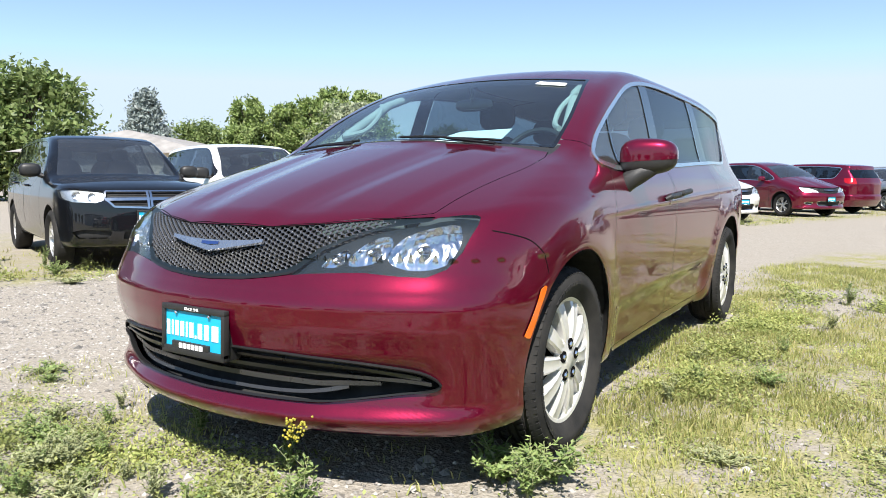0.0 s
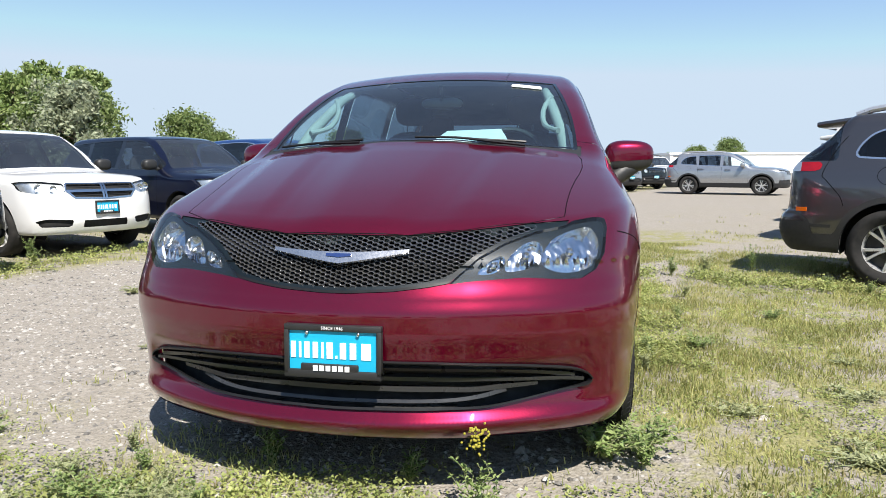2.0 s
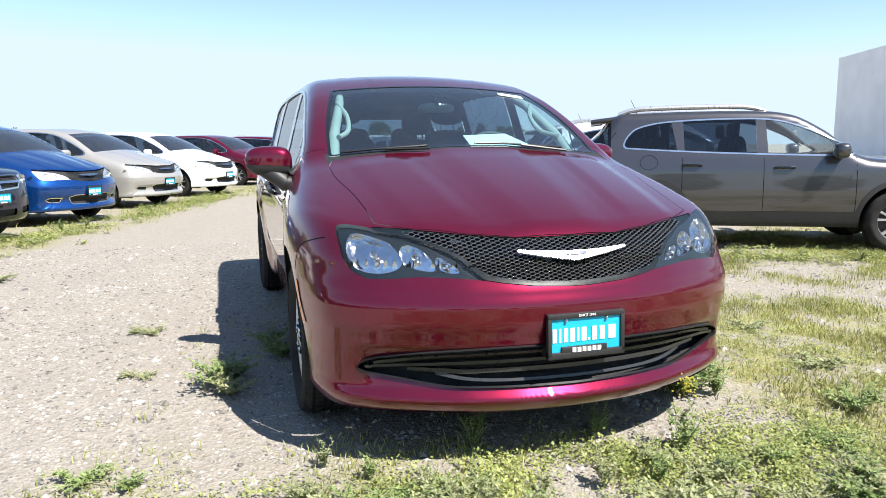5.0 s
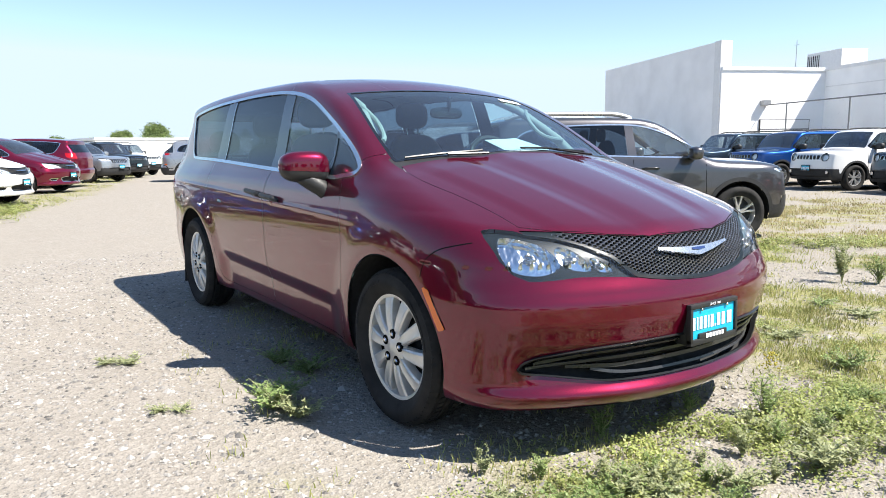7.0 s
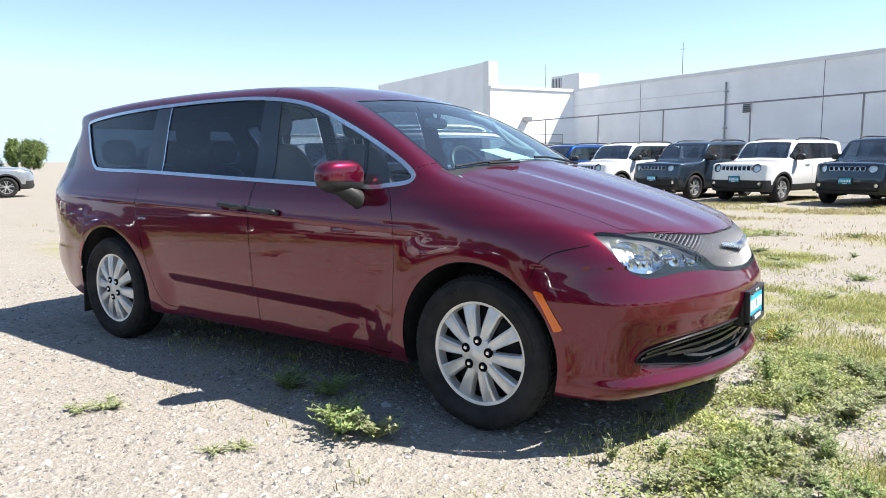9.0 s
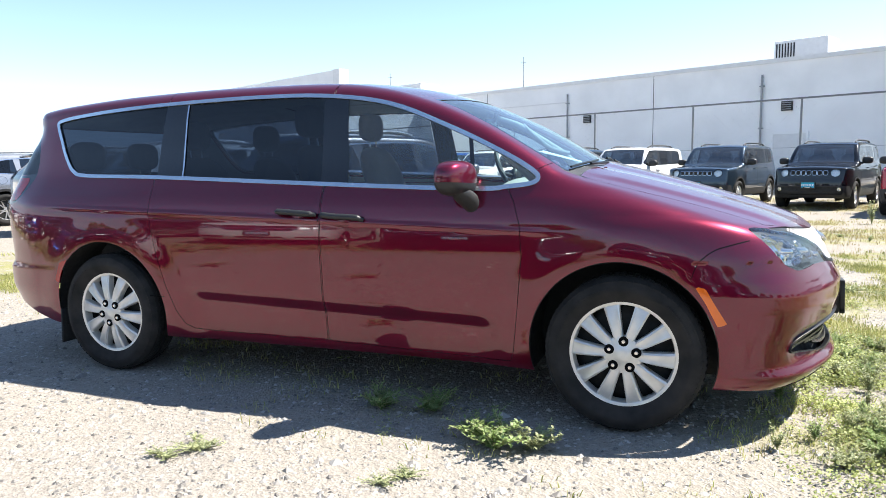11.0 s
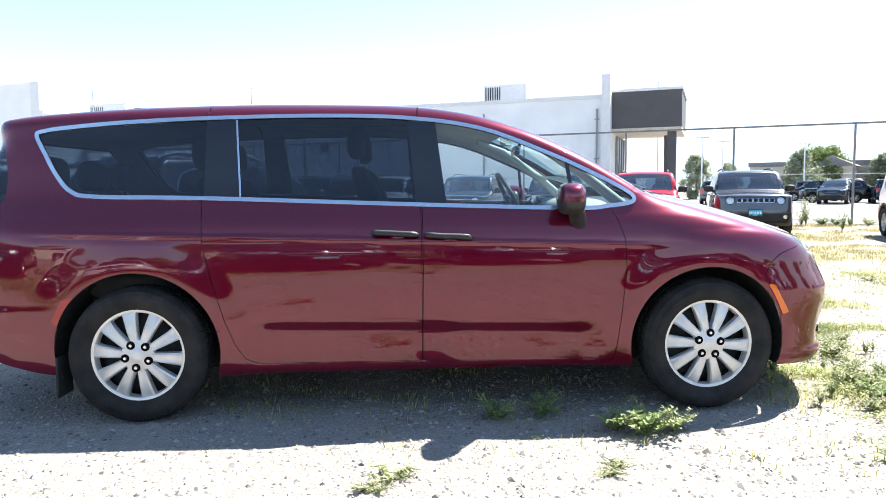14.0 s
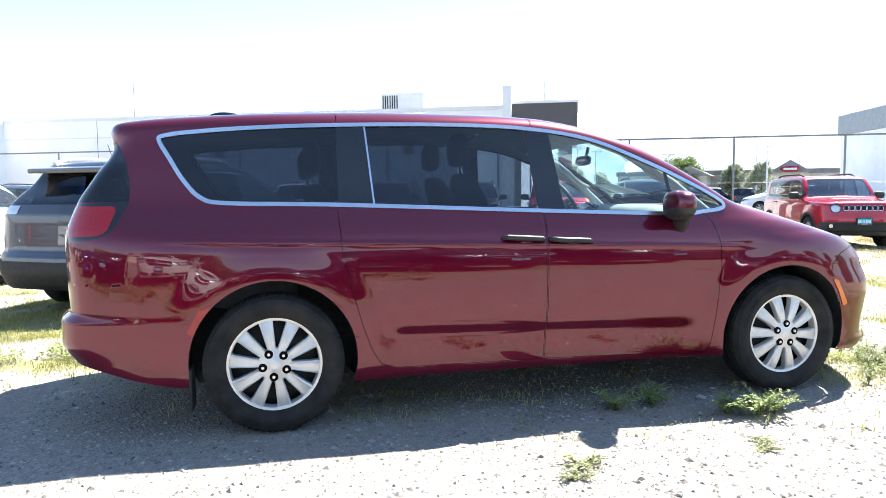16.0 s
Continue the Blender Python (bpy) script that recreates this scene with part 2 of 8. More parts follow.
def plain(nt, p, col, rough=0.5, metal=0.0, coat=0.0, spread=0.12, scale=6.0, bump=0.0, bscale=200.0, spec=0.5):
    """A surface with mottled tone, uneven gloss and fine relief."""
    c = coords(nt)
    n1 = node(nt, "TexNoise", Vector=c, Scale=scale, Detail=6.0)
    lo, hi = tuple(v * (1 - spread) for v in col), tuple(min(1, v * (1 + spread)) for v in col)
    nt.links.new(ramp(nt, n1.outputs[0], (0.3, lo), (0.7, hi)), p.inputs["Base Color"])
    n2 = node(nt, "TexNoise", Vector=c, Scale=scale * 5, Detail=4.0)
    nt.links.new(ramp(nt, n2.outputs[0], (0.3, grey(rough * 0.85)), (0.7, grey(min(1, rough * 1.15)))), p.inputs["Roughness"])
    p.inputs["Metallic"].default_value, p.inputs["Coat Weight"].default_value = metal, coat
    p.inputs["Coat Roughness"].default_value = 0.03
    p.inputs["Specular IOR Level"].default_value = spec
    if bump:
        n3 = node(nt, "TexNoise", Vector=c, Scale=bscale, Detail=3.0)
        bumped(nt, p, n3.outputs[0], bump, 0.003)


def car_paint(nt, p, col, flake=0.35, dust=0.05, metal=0.55, coat=1.0):
    """Metallic base under clear coat, with a thin film of road dust and spots."""
    c = coords(nt)
    fl = node(nt, "TexVoronoi", Vector=c, Scale=900.0)
    lo, hi = tuple(v * (1 - flake) for v in col), tuple(min(1, v * (1 + flake)) for v in col)
    base = ramp(nt, fl.outputs["Color"], (0.1, lo), (0.9, hi))
    d = node(nt, "TexNoise", Vector=c, Scale=2.2, Detail=8.0, Roughness=0.65)
    dfac = ramp(nt, d.outputs[0], (0.45, grey(0)), (0.75, grey(dust)))
    mix = node(nt, "MixRGB", Fac=dfac, Color1=base, Color2=(0.32, 0.27, 0.22, 1))
    sp = node(nt, "TexVoronoi", Vector=c, Scale=26.0)
    spots = ramp(nt, sp.outputs["Distance"], (0.012, grey(0.5)), (0.03, grey(0)))
    gate = node(nt, "TexNoise", Vector=c, Scale=3.0)
    gated = node(nt, "Math", )
    gated.operation = "MULTIPLY"
    nt.links.new(spots, gated.inputs[0])
    nt.links.new(ramp(nt, gate.outputs[0], (0.58, grey(0)), (0.64, grey(1))), gated.inputs[1])
    mix2 = node(nt, "MixRGB", Fac=gated.outputs[0], Color1=mix.outputs[0], Color2=(0.5, 0.46, 0.4, 1))
    nt.links.new(mix2.outputs[0], p.inputs["Base Color"])
    p.inputs["Metallic"].default_value = metal
    p.inputs["Roughness"].default_value = 0.3
    p.inputs["Coat Weight"].default_value = coat
    p.inputs["Coat IOR"].default_value = 1.6
    p.inputs["Specular IOR Level"].default_value = 0.08
    nt.links.new(ramp(nt, d.outputs[0], (0.4, grey(0.0)), (0.85, grey(0.012))), p.inputs["Coat Roughness"])
    w = node(nt, "TexNoise", Vector=c, Scale=3.0, Detail=1.0)
    b = node(nt, "Bump", Strength=0.015, Distance=0.02, Height=w.outputs[0])
    nt.links.new(b.outputs[0], p.inputs["Coat Normal"])


def glass(nt, p, tint, gloss=0.04, rough=0.0, face=0.09, film=(0.55, 0.56, 0.55)):
    """A pane: tinted clear passage, with reflections that grow at grazing angles."""
    t = node(nt, "BsdfTransparent", Color=(*tint, 1))
    g = node(nt, "BsdfGlossy", Color=(1, 1, 1, 1), Roughness=rough)
    lw = node(nt, "LayerWeight", Blend=0.5)
    pw = node(nt, "Math")
    pw.operation = "POWER"
    nt.links.new(lw.outputs["Facing"], pw.inputs[0])
    pw.inputs[1].default_value = 4.2
    f = node(nt, "Math")
    f.operation = "MULTIPLY_ADD"
    nt.links.new(pw.outputs[0], f.inputs[0])
    f.inputs[1].default_value, f.inputs[2].default_value = 0.65, face
    n = node(nt, "TexNoise", Vector=coords(nt), Scale=5.0, Detail=5.0)
    dust = node(nt, "BsdfDiffuse", Color=(*film, 1))
    m1 = node(nt, "MixShader")
    nt.links.new(f.outputs[0], m1.inputs[0])
    nt.links.new(t.outputs[0], m1.inputs[1])
    nt.links.new(g.outputs[0], m1.inputs[2])
    m2 = node(nt, "MixShader")
    nt.links.new(ramp(nt, n.outputs[0], (0.3, grey(gloss * 0.6)), (0.75, grey(gloss))), m2.inputs[0])
    nt.links.new(m1.outputs[0], m2.inputs[1])
    nt.links.new(dust.outputs[0], m2.inputs[2])
    nt.links.new(m2.outputs[0], nt.nodes["Material Output"].inputs[0])


def tyre_mat(nt, p):
    c = coords(nt)
    n = node(nt, "TexNoise", Vector=c, Scale=9.0, Detail=6.0)
    nt.links.new(ramp(nt, n.outputs[0], (0.35, grey(0.014)), (0.7, (0.034, 0.032, 0.03))), p.inputs["Base Color"])
    p.inputs["Roughness"].default_value = 0.82
    p.inputs["Specular IOR Level"].default_value = 0.25
    w = node(nt, "TexNoise", Vector=c, Scale=120.0, Detail=3.0)
    bumped(nt, p, w.outputs[0], 0.25, 0.003)


def fluted(nt, p):
    """A mirrored lamp bowl with upright flutes."""
    p.inputs["Base Color"].default_value, p.inputs["Metallic"].default_value, p.inputs["Roughness"].default_value = (0.74, 0.75, 0.77, 1), 1.0, 0.14
    c = node(nt, "Mapping", Vector=coords(nt), Scale=(1.0, 1.0, 0.16))
    w = node(nt, "TexNoise", Vector=c.outputs[0], Scale=30.0, Detail=1.0)
    bumped(nt, p, w.outputs[0], 0.5, 0.02)


def leaf_mat(nt, p, a, b, through_=0.35):
    """Leaves that differ one from another and let some light through."""
    g = nt.nodes.new("ShaderNodeNewGeometry")
    col = ramp(nt, g.outputs["Random Per Island"], (0.0, a), (1.0, b))
    n = node(nt, "TexNoise", Vector=coords(nt), Scale=1.3, Detail=3.0)
    tone = ramp(nt, n.outputs[0], (0.3, grey(0.72)), (0.7, grey(1.2)))
    mul = node(nt, "MixRGB", Fac=1.0, Color1=col, Color2=tone)
    mul.blend_type = "MULTIPLY"
    nt.links.new(mul.outputs[0], p.inputs["Base Color"])
    p.inputs["Roughness"].default_value = 0.55
    tr = node(nt, "BsdfTranslucent", Color=mul.outputs[0])
    m = node(nt, "MixShader", Fac=through_)
    nt.links.new(p.outputs[0], m.inputs[1])
    nt.links.new(tr.outputs[0], m.inputs[2])
    nt.links.new(m.outputs[0], nt.nodes["Material Output"].inputs[0])


def ground_mat(nt, p):
    """Pale gravel and dust, with straw and green ground where plants grow (the mesh's 'green')."""
    c = coords(nt)
    big = node(nt, "TexNoise", Vector=c, Scale=0.55, Detail=8.0, Roughness=0.6)
    v1 = node(nt, "TexVoronoi", Vector=c, Scale=42.0)
    v2 = node(nt, "TexVoronoi", Vector=c, Scale=95.0)
    fine = node(nt, "TexNoise", Vector=c, Scale=260.0, Detail=4.0)
    stones = ramp(nt, v1.outputs["Color"], (0.0, (0.0539, 0.0485, 0.0439)), (0.3, (0.185, 0.168, 0.146)), (0.75, (0.308, 0.285, 0.254)), (1.0, (0.462, 0.443, 0.408)))
    grit = ramp(nt, v2.outputs["Color"], (0.0, (0.0847, 0.0755, 0.0655)), (0.6, (0.254, 0.229, 0.196)), (1.0, (0.385, 0.358, 0.316)))
    m1 = node(nt, "MixRGB", Fac=ramp(nt, big.outputs[0], (0.4, grey(0.25)), (0.62, grey(0.8))), Color1=stones, Color2=grit)
    dust = node(nt, "MixRGB", Fac=ramp(nt, fine.outputs[0], (0.3, grey(0.2)), (0.65, grey(0.75))), Color1=m1.outputs[0], Color2=(0.308, 0.277, 0.235, 1))
    att = nt.nodes.new("ShaderNodeAttribute")
    att.attribute_name = "green"
    patch = node(nt, "TexNoise", Vector=c, Scale=3.2, Detail=9.0, Roughness=0.7)
    add = node(nt, "Math")
    add.operation = "MULTIPLY"
    nt.links.new(att.outputs["Fac"], add.inputs[0])
    nt.links.new(ramp(nt, patch.outputs[0], (0.42, grey(0)), (0.54, grey(1))), add.inputs[1])
    blades = node(nt, "TexNoise", Vector=c, Scale=70.0, Detail=5.0, Roughness=0.8)
    turf = ramp(nt, blades.outputs[0], (0.3, (0.10, 0.11, 0.032)), (0.5, (0.235, 0.225, 0.095)), (0.68, (0.35, 0.32, 0.17)))
    out = node(nt, "MixRGB", Fac=add.outputs[0], Color1=dust.outputs[0], Color2=turf)
    nt.links.new(out.outputs[0], p.inputs["Base Color"])
    p.inputs["Roughness"].default_value = 0.95
    p.inputs["Specular IOR Level"].default_value = 0.2
    h = node(nt, "MixRGB", Fac=0.4, Color1=v1.outputs["Distance"], Color2=v2.outputs["Distance"])
    bumped(nt, p, h.outputs[0], 0.7, 0.014)


MAROON = (0.122, 0.0016, 0.0175)
M = {
    "maroon": material("maroon_paint", car_paint, col=MAROON, metal=0.58, dust=0.003),
    "seam": material("dark_gap", plain, col=grey(0.006), rough=0.8, spec=0.05),
    "underside": material("underside", plain, col=grey(0.02), rough=0.85),
    "plastic": material("black_plastic", plain, col=grey(0.02), rough=0.5, bump=0.2),
    "gloss_black": material("gloss_black", plain, col=grey(0.008), rough=0.12, coat=0.6),
    "cladding": material("black_grained_plastic", plain, col=(0.018, 0.018, 0.019), rough=0.6, bump=0.25),
    "chrome": material("chrome", plain, col=grey(0.66), rough=0.18, metal=1.0, spread=0.03),
    "satin": material("satin_trim", plain, col=(0.60, 0.65, 0.70), rough=0.2, metal=0.9, spread=0.05),
    "silver": material("silver_wheel_paint", plain, col=(0.68, 0.672, 0.645), rough=0.36, metal=0.45, spread=0.1, scale=14.0),
    "steel": material("dark_steel", plain, col=grey(0.06), rough=0.5, metal=0.7),
    "alloy": material("bright_alloy", plain, col=(0.62, 0.62, 0.62), rough=0.3, metal=0.7, spread=0.05),
    "tyre": material("tyre_rubber", tyre_mat),
    "screen": material("windscreen_glass", glass, tint=(0.62, 0.85, 0.89), gloss=0.018, face=0.15),
    "side_glass": material("side_glass", glass, tint=(0.86, 0.93, 0.93), gloss=0.06, face=0.07),
    "privacy": material("privacy_glass", glass, tint=(0.15, 0.19, 0.24), gloss=0.006, face=0.05),
    # thicker pale film here brightens the pane, standing in for mirrored sky, not dust
    "car_screen": material("car_windscreen_glass", glass, tint=(0.40, 0.47, 0.50), gloss=0.035, face=0.17),
    "car_side": material("car_side_glass", glass, tint=(0.45, 0.50, 0.52), gloss=0.02, face=0.08),
    "lens": material("lamp_lens", glass, tint=(0.93, 0.96, 0.98), gloss=0.01, face=0.04),
    "bezel": material("lamp_bezel", plain, col=(0.007, 0.012, 0.016), rough=0.4, spread=0.25, spec=0.22),
    "bowl": material("lamp_bowl", fluted),
    "amber": material("amber_lens", plain, col=(0.75, 0.14, 0.008), rough=0.2, coat=0.7),
    "red_lens": material("red_lens", plain, col=(0.33, 0.004, 0.010), rough=0.18, coat=0.5, scale=30.0),
    "beige": material("beige_trim", plain, col=(0.38, 0.37, 0.335), rough=0.8, bump=0.2),
    "cloth": material("dark_seat_cloth", plain, col=(0.07, 0.07, 0.075), rough=0.9, bump=0.5, bscale=400.0),
    "dash": material("grey_dash", plain, col=(0.26, 0.265, 0.26), rough=0.7, bump=0.3),
    "paper": material("paper", plain, col=(0.80, 0.80, 0.78), rough=0.8, spread=0.03),
    "cyan": material("cyan_plate", plain, col=(0.01, 0.38, 0.60), rough=0.35, spread=0.05),
    "white_print": material("white_print", plain, col=grey(0.8), rough=0.5, spread=0.03),
    "blue_enamel": material("blue_enamel", plain, col=(0.015, 0.035, 0.13), rough=0.3),
    "ground": material("gravel_ground", ground_mat),
    "stone": material("stones", leaf_mat, a=(0.0924, 0.0847, 0.0755), b=(0.4, 0.377, 0.343), through_=0.0),
    "grass": material("grass_blades", leaf_mat, a=(0.215, 0.255, 0.07), b=(0.49, 0.46, 0.18)),
    "cover": material("ground_cover_leaves", leaf_mat, a=(0.20, 0.255, 0.066), b=(0.42, 0.44, 0.16)),
    "straw": material("dry_grass", leaf_mat, a=(0.32, 0.265, 0.12), b=(0.48, 0.405, 0.215)),
    "weed": material("weed_leaves", leaf_mat, a=(0.17, 0.26, 0.075), b=(0.35, 0.43, 0.16)),
    "weed_grey": material("grey_weed_leaves", leaf_mat, a=(0.277, 0.316, 0.146), b=(0.462, 0.477, 0.262)),
    "flower": material("yellow_flowers", leaf_mat, a=(0.424, 0.37, 0.0385), b=(0.539, 0.477, 0.077)),
    "poplar": material("poplar_leaves", leaf_mat, a=(0.16, 0.24, 0.064), b=(0.336, 0.4, 0.152)),
    "broadleaf": material("dark_leaves", leaf_mat, a=(0.108, 0.169, 0.0462), b=(0.231, 0.285, 0.1)),
    # silvery green, lightened further: distant haze and glare put into the leaf colour
    "silverleaf_hazed": material("silvery_hazed_leaves", leaf_mat, a=(0.24, 0.28, 0.17), b=(0.40, 0.43, 0.29)),
    "spruce": material("spruce_needles", leaf_mat, a=(0.154, 0.193, 0.177), b=(0.308, 0.354, 0.339), through_=0.15),
    "bark": material("bark", plain, col=(0.13, 0.10, 0.075), rough=0.9, bump=0.8, bscale=30.0, spread=0.3),
    "wall": material("white_stucco", plain, col=(0.92, 0.92, 0.91), rough=0.85, spread=0.06, scale=0.8, bump=0.4, bscale=40.0),
    "wall_trim": material("wall_cap", plain, col=(0.78, 0.78, 0.77), rough=0.6, spread=0.04),
    "fascia": material("grey_brown_fascia", plain, col=(0.092, 0.086, 0.088), rough=0.6, spread=0.1, scale=1.5),
    "soffit": material("cream_soffit", plain, col=(0.62, 0.56, 0.45), rough=0.8),
    "galv": material("galvanised_steel", plain, col=(0.32, 0.33, 0.34), rough=0.5, metal=0.6),
    "bar": material("satin_black_bars", plain, col=(0.014, 0.014, 0.015), rough=0.32, spec=0.22),
    "slat": material("intake_slats", plain, col=(0.028, 0.028, 0.029), rough=0.3, spec=0.6),
    "badge": material("brushed_badge", plain, col=(0.64, 0.64, 0.645), rough=0.27, metal=0.95, spread=0.1, scale=30.0),
    "reflector": material("lamp_reflector", plain, col=(0.72, 0.72, 0.72), rough=0.42, metal=0.85, spread=0.1, scale=40.0, bump=0.5, bscale=60.0),
    "grille_wire": material("satin_grille_wire", plain, col=(0.28, 0.282, 0.29), rough=0.24, metal=0.85, spread=0.06),
    "fence": material("weathered_fence_steel", plain, col=(0.24, 0.245, 0.25), rough=0.6, metal=0.3),
    "asphalt": material("asphalt", plain, col=(0.16, 0.16, 0.165), rough=0.9, spread=0.2, scale=0.6, bump=0.5),
    # shingle grey raised so that haze over the distant shop roofs sits in its colour
    "roofing": material("hazed_shingle_roof", plain, col=(0.24, 0.23, 0.22), rough=0.9, spread=0.2, scale=2.0),
    "shade_glass": material("window_dark", plain, col=(0.03, 0.035, 0.04), rough=0.1, coat=0.5),
}


# ---- mesh tools ----
def add(name, mesh, mat, parent=None, label=""):
    if mat is not None:
        mesh.materials.append(mat)
    ob = new(name, mesh)
    ob.parent = parent
    return tagged(ob, label) if label else ob


def part(name, bm, mat, parent=None, label="", smooth=True):
    """Links a bmesh as one mesh object under a thing or part."""
    me = bpy.data.meshes.new(name)
    bmesh.ops.recalc_face_normals(bm, faces=bm.faces)
    bm.to_mesh(me)
    bm.free()
    if smooth:
        me.shade_smooth()
        me.set_sharp_from_angle(angle=radians(38))
    return add(name, me, mat, parent, label)


def skin_mesh(name, m):
    v, n, t = m
    me = bpy.data.meshes.new(name)
    me.vertices.add(len(v))
    me.vertices.foreach_set("co", v.astype(np.float32).ravel())
    me.loops.add(3 * len(t))
    me.loops.foreach_set("vertex_index", t.astype(np.int32).ravel())
    me.polygons.add(len(t))
    me.polygons.foreach_set("loop_start", np.arange(0, 3 * len(t), 3, dtype=np.int32))
    me.update(calc_edges=True)
    me.validate()
    me.shade_smooth()
    if len(me.vertices) == len(n):
        me.normals_split_custom_set_from_vertices(n.astype(np.float32))
    return me


def skin_part(name, m, mat, parent, label=""):
    return add(name, skin_mesh(name, m), mat, parent, label) if len(m[2]) else None


def moved(m, off):
    return m[0] + off * m[1], m[1], m[2]


def both(m):
    """The left and right halves of a skin."""
    return clip(m, lambda v: -v[:, 1])


def thing(name, label, category, m=None, group="", kind=""):
    e = new(name)
    e.empty_display_size = 0.2
    if m is not None:
        e.matrix_basis = m
    return tagged(e, label, category, group, kind)


def box(bm, c, s, rot=None, bevel=0.0, taper=1.0):
    """A box round c; taper scales its top."""
    g = bmesh.ops.create_cube(bm, size=1.0)["verts"]
    for v in g:
        k = taper if v.co.z > 0 else 1.0
        v.co = Vector((v.co.x * s[0] * k, v.co.y * s[1] * k, v.co.z * s[2]))
    if bevel:
        es = list({e for v in g for e in v.link_edges})
        g = bmesh.ops.bevel(bm, geom=es, offset=bevel, segments=2, affect="EDGES", profile=0.5)["verts"]
        g = list({v for v in g} | {v for f in {f for v in g for f in v.link_faces} for v in f.verts})
    mt = Matrix.Translation(c) @ (rot.to_4x4() if rot else Matrix())
    bmesh.ops.transform(bm, matrix=mt, verts=g)
    return g


def lathe(bm, prof, segs=32, axis="Y", at=(0, 0, 0)):
    """Turns (radius, along) pairs round an axis."""
    rings = []
    for r, h in prof:
        ring = []
        for i in range(segs):
            a = 2 * math.pi * i / segs
            p = (r * math.cos(a), r * math.sin(a))
            co = (p[0], h, p[1]) if axis == "Y" else (p[0], p[1], h) if axis == "Z" else (h, p[0], p[1])
            ring.append(bm.verts.new(Vector(co) + Vector(at)))
        rings.append(ring)
    for a, b in zip(rings, rings[1:]):
        for i in range(segs):
            j = (i + 1) % segs
            bm.faces.new((a[i], a[j], b[j], b[i]))
    for ring, (r, h) in ((rings[0], prof[0]), (rings[-1], prof[-1])):
        if r < 0.02:
            bm.faces.new(ring)


def tube(bm, pts, r, segs=8, closed=False):
    """A tube along points; r: one radius or one a point."""
    pts = [Vector(p) for p in pts]
    rs = [r] * len(pts) if isinstance(r, (int, float)) else r
    rings, up = [], Vector((0, 0, 1))
    c = len(pts)
    for i, p in enumerate(pts):
        d = (pts[(i + 1) % c if closed else min(i + 1, c - 1)] - pts[(i - 1) % c if closed else max(i - 1, 0)]).normalized()
        s = d.cross(up if abs(d.z) < 0.95 else Vector((1, 0, 0))).normalized()
        t = s.cross(d)
        rings.append([bm.verts.new(p + rs[i] * (math.cos(2 * math.pi * k / segs) * s + math.sin(2 * math.pi * k / segs) * t)) for k in range(segs)])
    for i in range(c if closed else c - 1):
        a, b = rings[i], rings[(i + 1) % c]
        for k in range(segs):
            bm.faces.new((a[k], a[(k + 1) % segs], b[(k + 1) % segs], b[k]))
    if not closed:
        bm.faces.new(rings[0])
        bm.faces.new(rings[-1])


def blob(bm, c, r, square=2.6, u=20, v=12, shape=None):
    """A superellipsoid; shape may bend its points."""
    rows = []
    e = 2.0 / square
    sg = lambda a: math.copysign(abs(a) ** e, a)
    for j in range(v + 1):
        ph = math.pi * (j / v - 0.5)
        row = []
        for i in range(u):
            th = 2 * math.pi * i / u
            p = Vector((r[0] * sg(math.cos(ph)) * sg(math.cos(th)), r[1] * sg(math.cos(ph)) * sg(math.sin(th)), r[2] * sg(math.sin(ph))))
            if shape:
                p = shape(p)
            row.append(bm.verts.new(p + Vector(c)))
            if j in (0, v):
                break
        rows.append(row)
    for a, b in zip(rows, rows[1:]):
        for i in range(u):
            j = (i + 1) % u
            f = [a[i % len(a)], a[j % len(a)], b[j % len(b)], b[i % len(b)]]
            f = [x for k, x in enumerate(f) if x not in f[:k]]
            if len(f) > 2:
                bm.faces.new(f)


def slab(bm, pts, normal, depth):
    """A flat outline pushed out to a plate of given depth."""
    n = Vector(normal) * depth
    a, b = [bm.verts.new(Vector(p)) for p in pts], [bm.verts.new(Vector(p) + n) for p in pts]
    bm.faces.new(a[::-1])
    bm.faces.new(b)
    for i in range(len(a)):
        j = (i + 1) % len(a)
        bm.faces.new((a[i], a[j], b[j], b[i]))


def strip(bm, left, right, normals, depth):
    """A raised band between two rows of points that lie on a surface."""
    n = [Vector(q) * depth for q in normals]
    rows = [[bm.verts.new(Vector(p)) for p in left], [bm.verts.new(Vector(p) + q) for p, q in zip(left, n)], [bm.verts.new(Vector(p) + q) for p, q in zip(right, n)], [bm.verts.new(Vector(p)) for p in right]]
    for a, b in zip(rows, rows[1:]):
        for i in range(len(left) - 1):
            bm.faces.new((a[i], a[i + 1], b[i + 1], b[i]))
    for k in (0, -1):
        bm.faces.new([r[k] for r in rows])


def tray_mesh(body, x0, x1, low, axles):
    """A flat floor between the lower edges of a body's sides."""
    xs = np.linspace(x0, x1, 88)
    zs = np.array([float(low(x)) for x in xs])
    ys = np.abs(body.on_side(xs, zs + 0.012, 1)[:, 1]) - 0.006
    for c in axles:
        ys = np.where(np.abs(xs - c) < 0.45, 0.56, ys)
    bm = bmesh.new()
    rows = [[bm.verts.new((x, s * y, z + 0.004)) for s in (-1, -0.5, 0.5, 1)] for x, y, z in zip(xs, ys, zs)]
    for a, b in zip(rows, rows[1:]):
        for i in range(3):
            bm.faces.new((a[i], a[i + 1], b[i + 1], b[i]))
    return bm


def joined(verts, faces, name):
    me = bpy.data.meshes.new(name)
    me.from_pydata(verts, [], faces)
    return me


